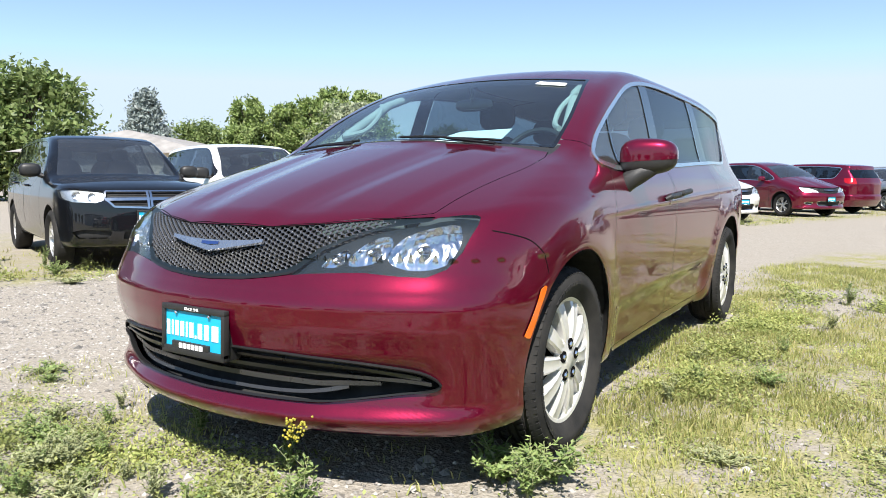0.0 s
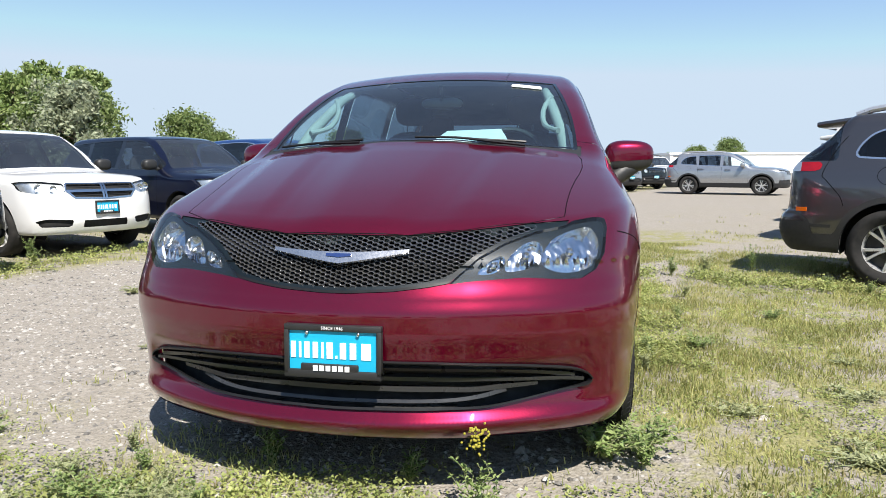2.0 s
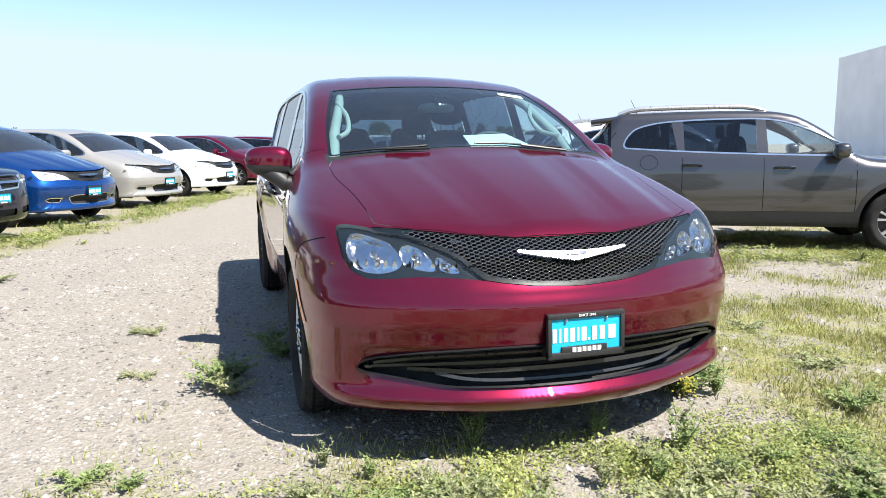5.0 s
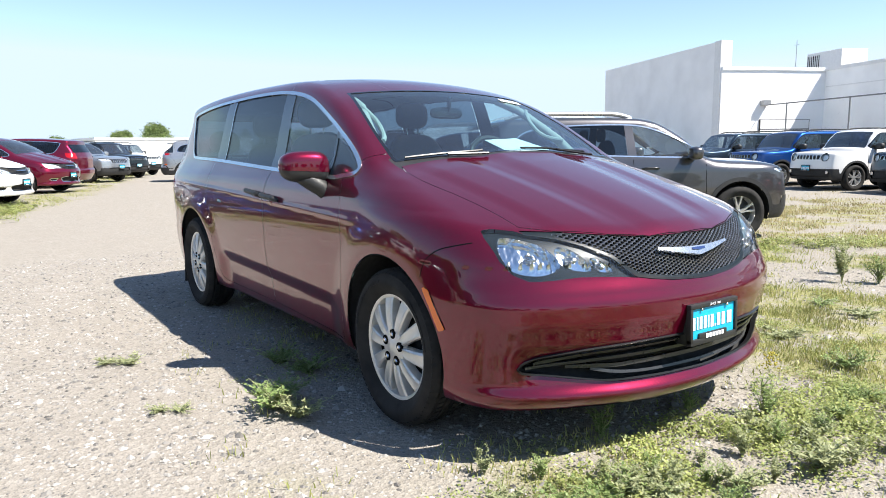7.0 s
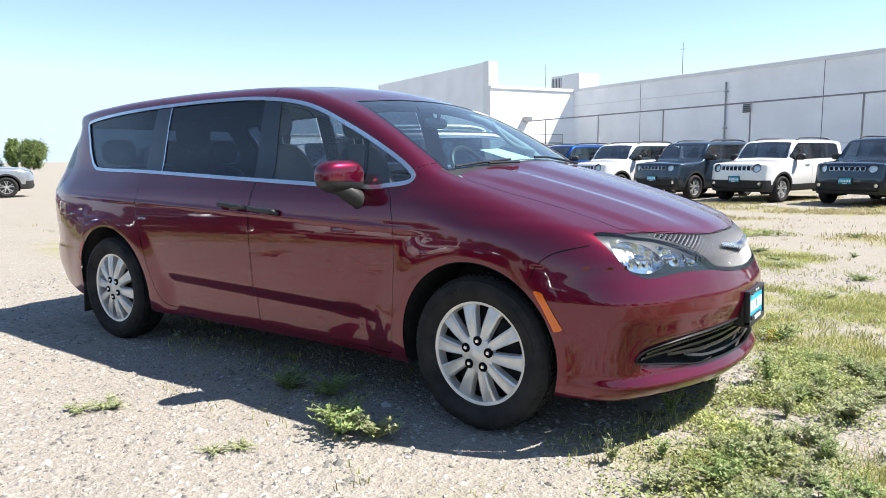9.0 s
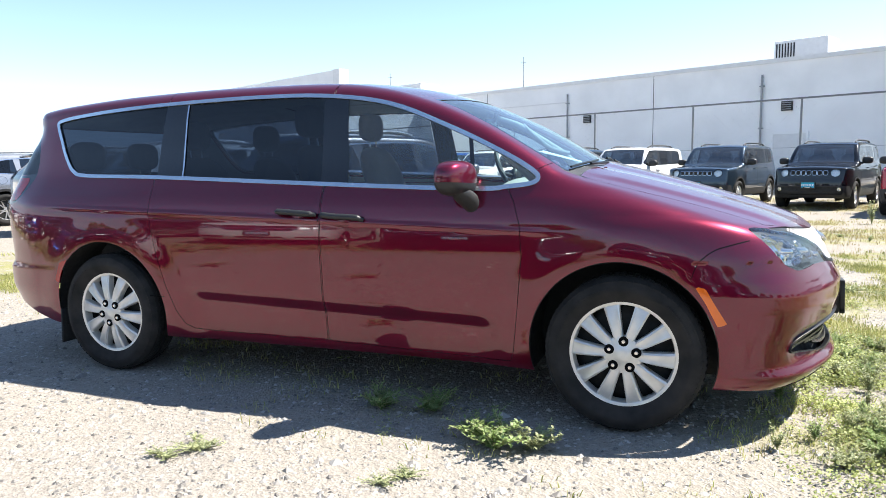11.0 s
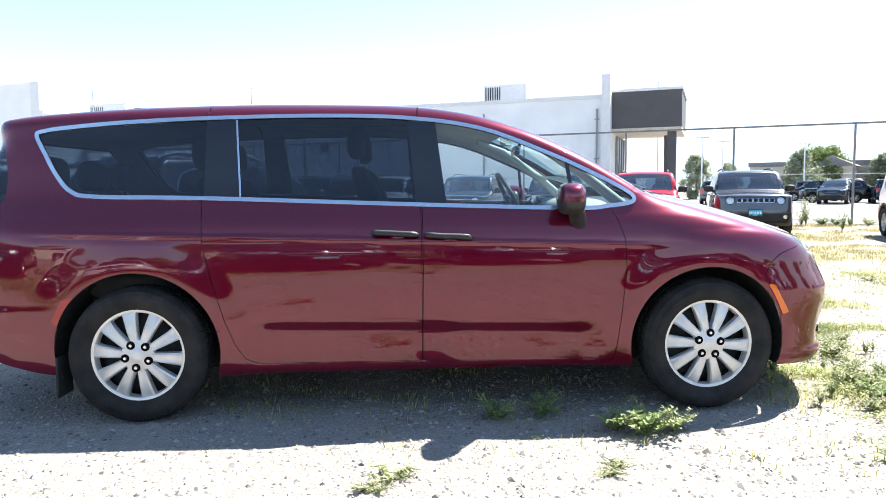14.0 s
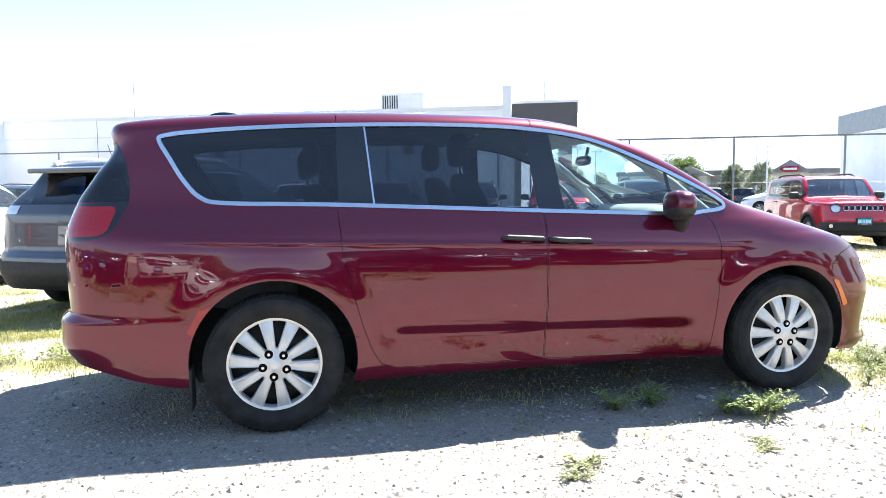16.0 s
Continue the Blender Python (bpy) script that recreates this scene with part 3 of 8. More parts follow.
# ---- wheels ----
def tyre_mesh(bm, r=0.36, w=0.118, rim=0.242):
    prof = [(rim - 0.01, -w * 0.62), (rim + 0.015, -w * 0.80), (rim + 0.05, -w * 0.98), (r - 0.055, -w), (r - 0.02, -w * 0.90), (r - 0.004, -w * 0.76)]
    for a, b in ((-0.62, -0.50), (-0.20, -0.10), (0.10, 0.20), (0.50, 0.62)):
        prof += [(r, w * (a - 0.02)), (r - 0.009, w * a), (r - 0.009, w * b), (r, w * (b + 0.02))]
    prof += [(r - 0.004, w * 0.76), (r - 0.02, w * 0.90), (r - 0.055, w), (rim + 0.05, w * 0.98), (rim + 0.015, w * 0.80), (rim - 0.01, w * 0.62)]
    lathe(bm, prof, 56)


def tread_blocks(bm, r=0.36, w=0.118, count=70):
    """Slanted lugs on the shoulders."""
    for s in (-1, 1):
        for i in range(count):
            a = 2 * math.pi * i / count
            for y0, y1, rr in ((0.64, 0.92, r - 0.002), (0.24, 0.46, r + 0.001)):
                q = []
                for y, da in ((y0, 0), (y1, 0.018), (y1, 0.018 + 0.055), (y0, 0.055)):
                    k = rr - 0.02 * max(0, y - 0.7) / 0.22
                    q.append(Vector((k * math.cos(a + da), s * w * y, k * math.sin(a + da))))
                n = Vector((math.cos(a), 0, math.sin(a)))
                slab(bm, q, n, 0.005)


def lettering(bm, r=0.305, w=0.119):
    """Raised bars on the sidewall where small letters run round."""
    for k in list(range(0, 13)) + list(range(22, 31)):
        a = radians(8 + k * 5.2)
        c = Vector((r * math.cos(a), w - 0.001, r * math.sin(a)))
        g = box(bm, (0, 0, 0), (0.022, 0.004, 0.013))
        bmesh.ops.transform(bm, matrix=Matrix.Translation(c) @ Matrix.Rotation(-a + math.pi / 2, 4, "Y"), verts=g)


def cover_wheel(parent, m):
    """A tyre with a ten-spoked silver cover; outside faces +y."""
    wheel = new("wheel")
    wheel.parent, wheel.matrix_basis = parent, m
    bm = bmesh.new()
    tyre_mesh(bm)
    tyre = part("tyre", bm, M["tyre"], wheel, "black all-season tyre with dusty tread")
    bm = bmesh.new()
    tread_blocks(bm)
    tagged(part("tread", bm, M["tyre"], tyre), kind="stuff")
    bm = bmesh.new()
    lettering(bm)
    tagged(part("sidewall_lettering", bm, M["tyre"], tyre), kind="stuff")
    bm = bmesh.new()
    lathe(bm, [(0.248, 0.03), (0.24, -0.02), (0.20, 0.0), (0.15, 0.018), (0.01, 0.022)], 36)
    part("steel_wheel", bm, M["underside"], wheel)
    bm = bmesh.new()
    lathe(bm, [(0.257, 0.060), (0.258, 0.074), (0.252, 0.083), (0.243, 0.084), (0.231, 0.079), (0.227, 0.066), (0.225, 0.030)], 60)
    cover = part("wheel_cover", bm, M["silver"], wheel, "silver ten-spoke wheel cover")
    for i in range(10):
        bm = bmesh.new()
        rot = Matrix.Rotation(2 * math.pi * (i + 0.5) / 10, 4, "Y")
        rows = []
        for r, hw, h in ((0.05, 0.016, 0.093), (0.085, 0.0225, 0.0955), (0.12, 0.0255, 0.097), (0.165, 0.030, 0.093), (0.205, 0.034, 0.0855), (0.222, 0.037, 0.080), (0.232, 0.041, 0.0765)):
            rows.append([bm.verts.new(rot @ Vector((x, y, r))) for x, y in ((-hw, h - 0.045), (-hw * 0.97, h - 0.007), (-hw * 0.72, h - 0.001), (-hw * 0.1, h - 0.006), (hw * 0.68, h), (hw * 0.97, h - 0.007), (hw, h - 0.045))])
        for a, b in zip(rows, rows[1:]):
            for k in range(6):
                bm.faces.new((a[k], a[k + 1], b[k + 1], b[k]))
        part("spoke", bm, M["silver"], cover)
    bm = bmesh.new()
    lathe(bm, [(0.089, 0.066), (0.086, 0.090), (0.066, 0.096), (0.036, 0.0965), (0.034, 0.098), (0.01, 0.099)], 40)
    part("hub_cap", bm, M["silver"], cover)
    for i in range(5):
        a = 2 * math.pi * i / 5 + math.pi / 2 * 0.2
        at = Vector((0.064 * math.cos(a), 0, 0.064 * math.sin(a)))
        # a raised black disc stands in for the shade inside each nut recess
        bm = bmesh.new()
        lathe(bm, [(0.0225, 0.088), (0.0225, 0.0985), (0.020, 0.0985), (0.019, 0.0972), (0.004, 0.0972)], 18, at=at)
        part("nut_shade_disc", bm, M["seam"], wheel)
        bm = bmesh.new()
        lathe(bm, [(0.0115, 0.085), (0.0115, 0.101), (0.008, 0.105), (0.005, 0.105)], 6, at=at)
        part("lug_nut", bm, M["chrome"], wheel)
    return wheel


# ---- the maroon van ----
WINDOWS = outline([(-2.112, 1.535), (-2.06, 1.566), (-1.9, 1.587), (-1.62, 1.610), (-1.18, 1.631), (-0.62, 1.643), (-0.12, 1.631), (0.30, 1.571), (0.67, 1.432), (0.945, 1.303), (1.10, 1.215), (1.142, 1.172), (1.115, 1.137), (0.99, 1.119), (0.80, 1.108), (0, 1.133), (-1.19, 1.179), (-1.76, 1.192), (-1.90, 1.222), (-1.985, 1.31), (-2.055, 1.425)], 5)
HEADLAMP = np.array([(0.853, 0.940), (0.862, 0.912), (0.853, 0.829), (0.824, 0.777), (0.776, 0.752), (0.703, 0.754), (0.596, 0.763), (0.509, 0.760), (0.423, 0.755), (0.358, 0.747), (0.388, 0.776), (0.451, 0.832), (0.535, 0.877), (0.622, 0.906), (0.724, 0.924), (0.745, 0.934), (0.811, 0.943)])
LAMP_MAIN = outline([(0.805, 0.912), (0.833, 0.859), (0.812, 0.798), (0.738, 0.783), (0.676, 0.800), (0.662, 0.832), (0.690, 0.883), (0.755, 0.910)], 4)
LAMP_MID = outline([(0.633, 0.880), (0.652, 0.849), (0.635, 0.806), (0.545, 0.789), (0.550, 0.832), (0.589, 0.872)], 4)
LAMP_MAIN = LAMP_MAIN.mean(0) + 1.12 * (LAMP_MAIN - LAMP_MAIN.mean(0))
LAMP_MID = LAMP_MID.mean(0) + 1.06 * (LAMP_MID - LAMP_MID.mean(0))
LAMP_SMALL = outline([(0.525, 0.800), (0.535, 0.822), (0.520, 0.840), (0.478, 0.815), (0.450, 0.782), (0.50, 0.782)], 4)
GRILLE = np.array([(-0.2, 0.897), (0, 0.897), (0.213, 0.896), (0.402, 0.910), (0.60, 0.929), (0.740, 0.936), (0.724, 0.924), (0.622, 0.906), (0.535, 0.877), (0.451, 0.832), (0.388, 0.776), (0.36, 0.750), (0.296, 0.739), (0.187, 0.726), (0.04, 0.7185), (-0.2, 0.7185)])
MESH = np.array([(-0.2, 0.895), (0.03, 0.895), (0.214, 0.895), (0.40, 0.908), (0.57, 0.923), (0.62, 0.918), (0.525, 0.884), (0.440, 0.841), (0.376, 0.786), (0.34, 0.768), (0.29, 0.757), (0.187, 0.745), (0.04, 0.738), (-0.2, 0.738)])
INTAKE = np.array([(-0.2, 0.500), (0.04, 0.500), (0.227, 0.503), (0.41, 0.496), (0.60, 0.480), (0.743, 0.456), (0.80, 0.432), (0.822, 0.408), (0.795, 0.385), (0.684, 0.369), (0.564, 0.350), (0.468, 0.339), (0.318, 0.334), (0.04, 0.330), (-0.2, 0.330)])
HOOD = np.array([(-0.2, 2.383), (0.02, 2.383), (0.213, 2.369), (0.402, 2.312), (0.60, 2.218), (0.717, 2.126), (0.722, 2.0), (0.734, 1.861), (0.752, 1.726), (0.770, 1.62), (0.780, 1.52), (0.777, 1.38), (0.755, 1.305), (0.60, 1.315), (0.3, 1.352), (-0.2, 1.368)])
TAIL = outline([(-2.85, 1.205), (-2.42, 1.205), (-2.255, 1.215), (-2.272, 1.16), (-2.305, 1.09), (-2.36, 1.045), (-2.47, 1.02), (-2.85, 1.01)], 4)
FRONT_DOOR = np.array([(-0.045, 1.70), (-0.03, 1.139), (-0.028, 0.742), (-0.03, 0.30), (0.0, 0.288), (0.9, 0.272), (1.012, 0.278), (1.03, 0.34), (1.052, 0.53), (1.076, 0.80), (1.066, 0.95), (1.03, 1.06), (0.99, 1.125), (1.2, 1.25), (0.6, 1.70)])
SLIDER = np.array([(-1.19, 1.72), (-1.19, 1.58), (-1.205, 1.18), (-1.185, 0.93), (-1.135, 0.72), (-1.085, 0.54), (-1.035, 0.405), (-0.985, 0.325), (-0.93, 0.297), (-0.85, 0.291), (-0.04, 0.288), (-0.034, 0.30), (-0.033, 0.742), (-0.035, 1.139), (-0.05, 1.72)])


def windscreen_region(v):
    y, x, z = np.abs(v[:, 1]), v[:, 0], v[:, 2]
    edge = pchip([(1.12, 0.765), (1.18, 0.76), (1.26, 0.750), (1.35, 0.732), (1.47, 0.688), (1.57, 0.637), (1.70, 0.57)])
    return np.maximum(np.maximum(y - edge(z), x - (1.335 - 0.15 * y * y)), (0.555 - 0.12 * y * y) - x)


def slant(x0, z0, x1, z1):
    """Distance ahead of a slanted line on the side."""
    return lambda v: v[:, 0] - (x0 + (v[:, 2] - z0) * (x1 - x0) / (z1 - z0))


def hex_mesh(bm, body, region, d=0.018, flat=0.006, pitch=0.0126, wire=0.0038, depth=0.012, off=-0.003):
    """Flattened honeycomb of ridged wires over a region of the nose."""
    segs = []
    for i in range(-38, 39):
        for j in range(19):
            y, z = i * d, 0.716 + (j + 0.5 * (i % 2)) * pitch
            top = z + pitch / 2
            segs += [((y - flat, top), (y + flat, top)), ((y + flat, top), (y + d - flat, z)), ((y - flat, top), (y - d + flat, z))]
    s = np.array(segs)
    mid = s.mean(1)
    s = s[from_line(np.stack([np.abs(mid[:, 0]), mid[:, 1]], 1), region) < 0.004]
    p0, p1 = body.on_front(s[:, 0, 0], s[:, 0, 1], off), body.on_front(s[:, 1, 0], s[:, 1, 1], off)
    for a, b in zip(p0, p1):
        a, b = Vector(a), Vector(b)
        n = Vector((0, a.z - b.z, b.y - a.y))
        if n.length < 1e-6:
            continue
        n = n.normalized() * wire / 2
        back = Vector((-depth, 0, 0))
        r = [bm.verts.new(w) for w in (a, b, a + n + back * 0.35, b + n + back * 0.35, a - n + back * 0.35, b - n + back * 0.35, a + n * 1.2 + back, b + n * 1.2 + back, a - n * 1.2 + back, b - n * 1.2 + back)]
        for q in ((0, 1, 3, 2), (1, 0, 4, 5), (2, 3, 7, 6), (5, 4, 8, 9)):
            bm.faces.new([r[k] for k in q])


def band_on_front(bm, body, line, width, off, depth, flip=1):
    """A bar that follows (y, z) points on the nose, mirrored to both sides."""
    pts = np.array(line)
    d = np.gradient(pts, axis=0)
    d /= np.linalg.norm(d, axis=1, keepdims=True)
    nn = np.stack([-d[:, 1], d[:, 0]], 1) * width / 2
    a, b = body.on_front((pts - nn)[:, 0], (pts - nn)[:, 1], off), body.on_front((pts + nn)[:, 0], (pts + nn)[:, 1], off)
    n = body.normal(body.on_front(pts[:, 0], pts[:, 1]))
    strip(bm, a, b, n, depth)


def plate(parent, m, lettered=True):
    """A dealer's plate in a black frame, facing +x."""
    ob = new("number_plate")
    ob.parent, ob.matrix_basis = parent, m
    bm = bmesh.new()
    for c, s in (((0, 0, 0.0765), (0.024, 0.322, 0.020)), ((0, 0, -0.072), (0.024, 0.322, 0.026)), ((0, -0.153, 0), (0.024, 0.016, 0.15)), ((0, 0.153, 0), (0.024, 0.016, 0.15)), ((0.002, -0.010, -0.051), (0.02, 0.19, 0.024))):
        box(bm, c, s, bevel=0.003)
    box(bm, (-0.010, 0, 0), (0.012, 0.31, 0.155))
    part("plate_frame", bm, M["plastic"], ob, "black plastic plate frame")
    bm = bmesh.new()
    box(bm, (-0.001, 0, 0.002), (0.008, 0.296, 0.140))
    part("plate_face", bm, M["cyan"], ob, "cyan dealer plate")
    # the dealer's name as plain bars
    for i, (y, w, h) in enumerate(((-0.132, 0.020, 0.052), (-0.109, 0.010, 0.052), (-0.086, 0.022, 0.052), (-0.058, 0.022, 0.052), (-0.034, 0.010, 0.052), (-0.010, 0.026, 0.052), (0.012, 0.009, 0.010), (0.034, 0.026, 0.052), (0.067, 0.027, 0.052), (0.110, 0.040, 0.052))):
        bm = bmesh.new()
        box(bm, (0.004, y, 0.004 - 0.026 + h / 2), (0.003, w * 0.78, h))
        part("plate_bar", bm, M["white_print"], ob)
    for i in range(6):
        bm = bmesh.new()
        box(bm, (0.0135, -0.055 + i * 0.021, -0.052), (0.003, 0.015, 0.017))
        part("plate_bar", bm, M["white_print"], ob)
    for y in (-0.085, 0.085):
        bm = bmesh.new()
        lathe(bm, [(0.006, 0.0), (0.006, 0.008), (0.003, 0.011)], 8, "X", (0.003, y, 0.060))
        part("plate_bolt", bm, M["chrome"], ob)
    if lettered:
        cu = bpy.data.curves.new("since", "FONT")
        cu.body, cu.size, cu.align_x, cu.align_y, cu.extrude = "SINCE 1946", 0.0145, "CENTER", "CENTER", 0.0006
        t = bpy.data.objects.new("since", cu)
        scene.collection.objects.link(t)
        me = bpy.data.meshes.new_from_object(t.evaluated_get(bpy.context.evaluated_depsgraph_get()))
        bpy.data.objects.remove(t)
        tx = add("frame_lettering", me, M["white_print"], ob)
        tx.matrix_basis = Matrix(((0, 0, 1, 0.0128), (1, 0, 0, 0), (0, 1, 0, 0.0765), (0, 0, 0, 1)))
    return ob


def mirror(parent, side, paint, c=(0.775, 1.025, 1.165), s=1.0):
    """A door mirror: painted cap over a black shell, on a black foot."""
    ob = new("door_mirror")
    ob.parent = parent

    def shape(p):
        k = 0.5 + 0.5 * p.y / (0.125 * s)
        p = Vector((p.x * (1.0 - 0.25 * k), p.y, p.z * (1.0 - 0.18 * k)))
        return Vector((p.x - 0.03 * k, p.y * side, p.z + 0.010 * k))

    at = (c[0], c[1] * side, c[2])
    for name, mat, lo, hi, grow in (("mirror_cap", paint, -0.022, 1, 1.0), ("mirror_shell", M["plastic"], -1, -0.018, 0.985)):
        bm = bmesh.new()
        blob(bm, (0, 0, 0), (0.088 * s * grow, 0.128 * s * grow, 0.094 * s * grow), 2.9, 28, 18)
        for z, inner in ((lo * s, True), (hi * s, False)):
            if abs(z) < 0.2 * s:
                bmesh.ops.bisect_plane(bm, geom=bm.verts[:] + bm.edges[:] + bm.faces[:], plane_co=(0, 0, z), plane_no=(0, 0, 1), clear_inner=inner, clear_outer=not inner)
        for v in bm.verts:
            v.co = shape(v.co) + Vector(at)
        part(name, bm, mat, ob)
    bm = bmesh.new()
    box(bm, (c[0] - 0.078 * s, (c[1] + 0.0) * side, c[2] + 0.002), (0.006, 0.14 * s, 0.085 * s), bevel=0.002)
    part("mirror_glass", bm, M["chrome"], ob)
    bm = bmesh.new()
    pts = [(c[0] + 0.0, (c[1] + 0.05 * s) * side, c[2] - 0.045 * s), (c[0] + 0.015, (c[1] - 0.02 * s) * side, c[2] - 0.068 * s), (c[0] + 0.035, (c[1] - 0.075 * s) * side, c[2] - 0.105 * s), (c[0] + 0.05, (c[1] - 0.105 * s) * side, c[2] - 0.145 * s), (c[0] + 0.055, (c[1] - 0.135 * s) * side, c[2] - 0.165 * s)]
    tube(bm, pts, [0.022 * s, 0.046 * s, 0.046 * s, 0.038 * s, 0.03 * s], 14)
    part("mirror_foot", bm, M["plastic"], ob)
    return ob


def seat(parent, at, wide=0.5, back=0.62, head=True, mat="cloth"):
    ob = new("seat")
    ob.parent, ob.location = parent, at
    bm = bmesh.new()
    blob(bm, (0.05, 0, 0), (0.27, wide / 2, 0.09), 3.5)
    part("cushion", bm, M[mat], ob)
    bm = bmesh.new()
    blob(bm, (0, 0, 0), (0.075, wide / 2, back / 2), 3.2, 20, 14, lambda p: Vector((p.x - 0.22 * (p.z / back + 0.5) + 0.02 * abs(p.y) / wide, p.y * (1 - 0.18 * max(0, p.z / back)), p.z)))
    bmesh.ops.translate(bm, verts=bm.verts, vec=(-0.20, 0, back / 2 + 0.03))
    part("backrest", bm, M[mat], ob)
    if head:
        bm = bmesh.new()
        blob(bm, (-0.43, 0, back + 0.17), (0.055, 0.135, 0.10), 3.0)
        part("headrest", bm, M[mat], ob)
        for y in (-0.05, 0.05):
            bm = bmesh.new()
            tube(bm, [(-0.41, y, back - 0.02), (-0.43, y, back + 0.14)], 0.006)
            part("headrest_post", bm, M["chrome"], ob)
    return ob


def side_line(parent, body, line, side, width):
    """A dark joint that follows (x, z) points on the side."""
    p = np.array(line)
    d = np.gradient(p, axis=0)
    d /= np.linalg.norm(d, axis=1, keepdims=True)
    nn = np.stack([-d[:, 1], d[:, 0]], 1) * width / 2
    a, b = body.on_side((p - nn)[:, 0], (p - nn)[:, 1], side, 0.0004), body.on_side((p + nn)[:, 0], (p + nn)[:, 1], side, 0.0004)
    bm = bmesh.new()
    strip(bm, a, b, body.normal(a), 0.0005)
    if parent is None:
        return bm
    return part("panel_gap", bm, M["seam"], parent)


def make_van():
    van = thing("minivan", "dusty maroon minivan parked on gravel and weeds", "minivan")
    m = VAN.skin(230, 140, 290)
    low = pchip([(-2.7, 0.42), (-2.5, 0.385), (-2.2, 0.30), (-2.0, 0.262), (-1.1, 0.235), (1.1, 0.245), (1.95, 0.235), (2.15, 0.232), (2.35, 0.235), (2.6, 0.24)])
    tray, m = clip(m, lambda v: v[:, 2] - low(v[:, 0]))
    part("undertray", tray_mesh(VAN, -2.5, 2.42, low, (1.532, -1.543)), M["underside"], van)
    for cx, cz, r in ((1.532, 0.372, 0.424), (-1.543, 0.375, 0.430)):
        arch = lambda v: np.maximum(np.hypot(v[:, 0] - cx, v[:, 2] - cz) - r, 0.5 - np.abs(v[:, 1]))
        _, m = clip(m, arch)
        for side in (1, -1):
            bm = bmesh.new()
            segs = 30
            rows = []
            an = np.radians(np.linspace(-18, 198, segs + 1))
            ax, az = cx + (r - 0.004) * np.cos(an), cz + (r - 0.004) * np.sin(an)
            ay = np.abs(VAN.on_side(ax, np.maximum(az, 0.25), 1)[:, 1])
            for a, x, z, yo in zip(an, ax, az, ay):
                rows.append([bm.verts.new((x, side * (yo - 0.003), z)), bm.verts.new((cx + (r + 0.02) * math.cos(a), side * (yo - 0.03), cz + (r + 0.02) * math.sin(a))), bm.verts.new((cx + (r + 0.03) * math.cos(a), side * 0.55, cz + (r + 0.03) * math.sin(a)))])
            for a, b in zip(rows, rows[1:]):
                for k in range(2):
                    bm.faces.new((a[k], a[k + 1], b[k + 1], b[k]))
            part("wheel_arch_liner", bm, M["underside"], van, "black wheel arch liner")
            bm = bmesh.new()
            hub = [bm.verts.new((cx + (r + 0.035) * math.cos(a), side * 0.56, max(0.19, cz + (r + 0.035) * math.sin(a)))) for a in np.radians(np.arange(0, 360, 12))]
            bm.faces.new(hub)
            part("wheel_house", bm, M["underside"], van)
    # openings and lamps, cut out of the skin one after another
    win, m = clip(m, side_region(WINDOWS, 0.35))
    screen, m = clip(m, windscreen_region)
    lamps, m = clip(m, front_region(HEADLAMP, 1.9))
    grille, m = clip(m, front_region(GRILLE, 2.0))
    behind, _ = clip(m, lambda v: front_region(INTAKE, 1.9)(v) - 0.06)
    intake, m = clip(m, front_region(INTAKE, 2.0))
    tails, m = clip(m, side_region(TAIL, 0.4))
    rear, m = clip(m, lambda v: np.maximum(np.maximum(v[:, 0] - np.interp(v[:, 2], [1.2, 1.3, 1.38, 1.456, 1.53], [-2.245, -2.243, -2.254, -2.28, -2.32]), np.maximum(1.212 - v[:, 2], v[:, 2] - 1.525)), v[:, 0] + 2.0))
    orange, m = clip(m, side_region(np.array([(1.845, 0.703), (1.893, 0.690), (1.93, 0.625), (1.985, 0.535), (1.945, 0.525), (1.895, 0.625)]), 0.6))
    refl, m = clip(m, side_region(np.array([(-1.845, 0.685), (-1.915, 0.665), (-1.975, 0.55), (-1.938, 0.528), (-1.90, 0.60)]), 0.6))
    # seams
    seams = []

    def panel(name, m, fn, label, gap=0.0032):
        inner, rest = clip(m, fn)
        pane, ring = clip(inner, lambda v: fn(v) + gap)
        seams.append(ring)
        return pane, rest

    hood_fn = lambda v: np.maximum(from_line(np.stack([np.abs(v[:, 1]), v[:, 0]], 1), HOOD), 0.80 - v[:, 2])
    hood, m = panel("hood", m, hood_fn, "")
    cowl, m = clip(m, lambda v: np.maximum(np.maximum(np.abs(v[:, 1]) - 0.775, v[:, 0] - (1.42 - 0.135 * v[:, 1] ** 2)), np.maximum((1.30 - 0.15 * v[:, 1] ** 2) - v[:, 0], 1.0 - v[:, 2])))
    skin_part("cowl", moved(cowl, -0.002), M["plastic"], van, "black cowl under the windscreen")
    fdoor, m = panel("front_door", m, side_region(FRONT_DOOR, 0.35), "")
    slider, m = panel("sliding_door", m, side_region(SLIDER, 0.35), "")
    for half in (1, -1):
        for line in (outline([(2.062, 0.893), (1.99, 0.876), (1.92, 0.852), (1.86, 0.80), (1.835, 0.735)], 5, False), np.array([(-2.235, 1.650), (-2.27, 1.615), (-2.30, 1.58), (-2.335, 1.515)]), np.array([(-1.105, 0.487), (-1.16, 0.487), (-1.22, 0.487), (-1.30, 0.487)])):
            side_line(van, VAN, line, half, 0.004)
    # panels
    skin_part("body", m, M["maroon"], van, "maroon metallic body with dust and fine scratches")
    skin_part("hood", hood, M["maroon"], van)
    for d, name in ((fdoor, "front_door"), (slider, "sliding_door")):
        for half in both(d):
            skin_part(name, half, M["maroon"], van)
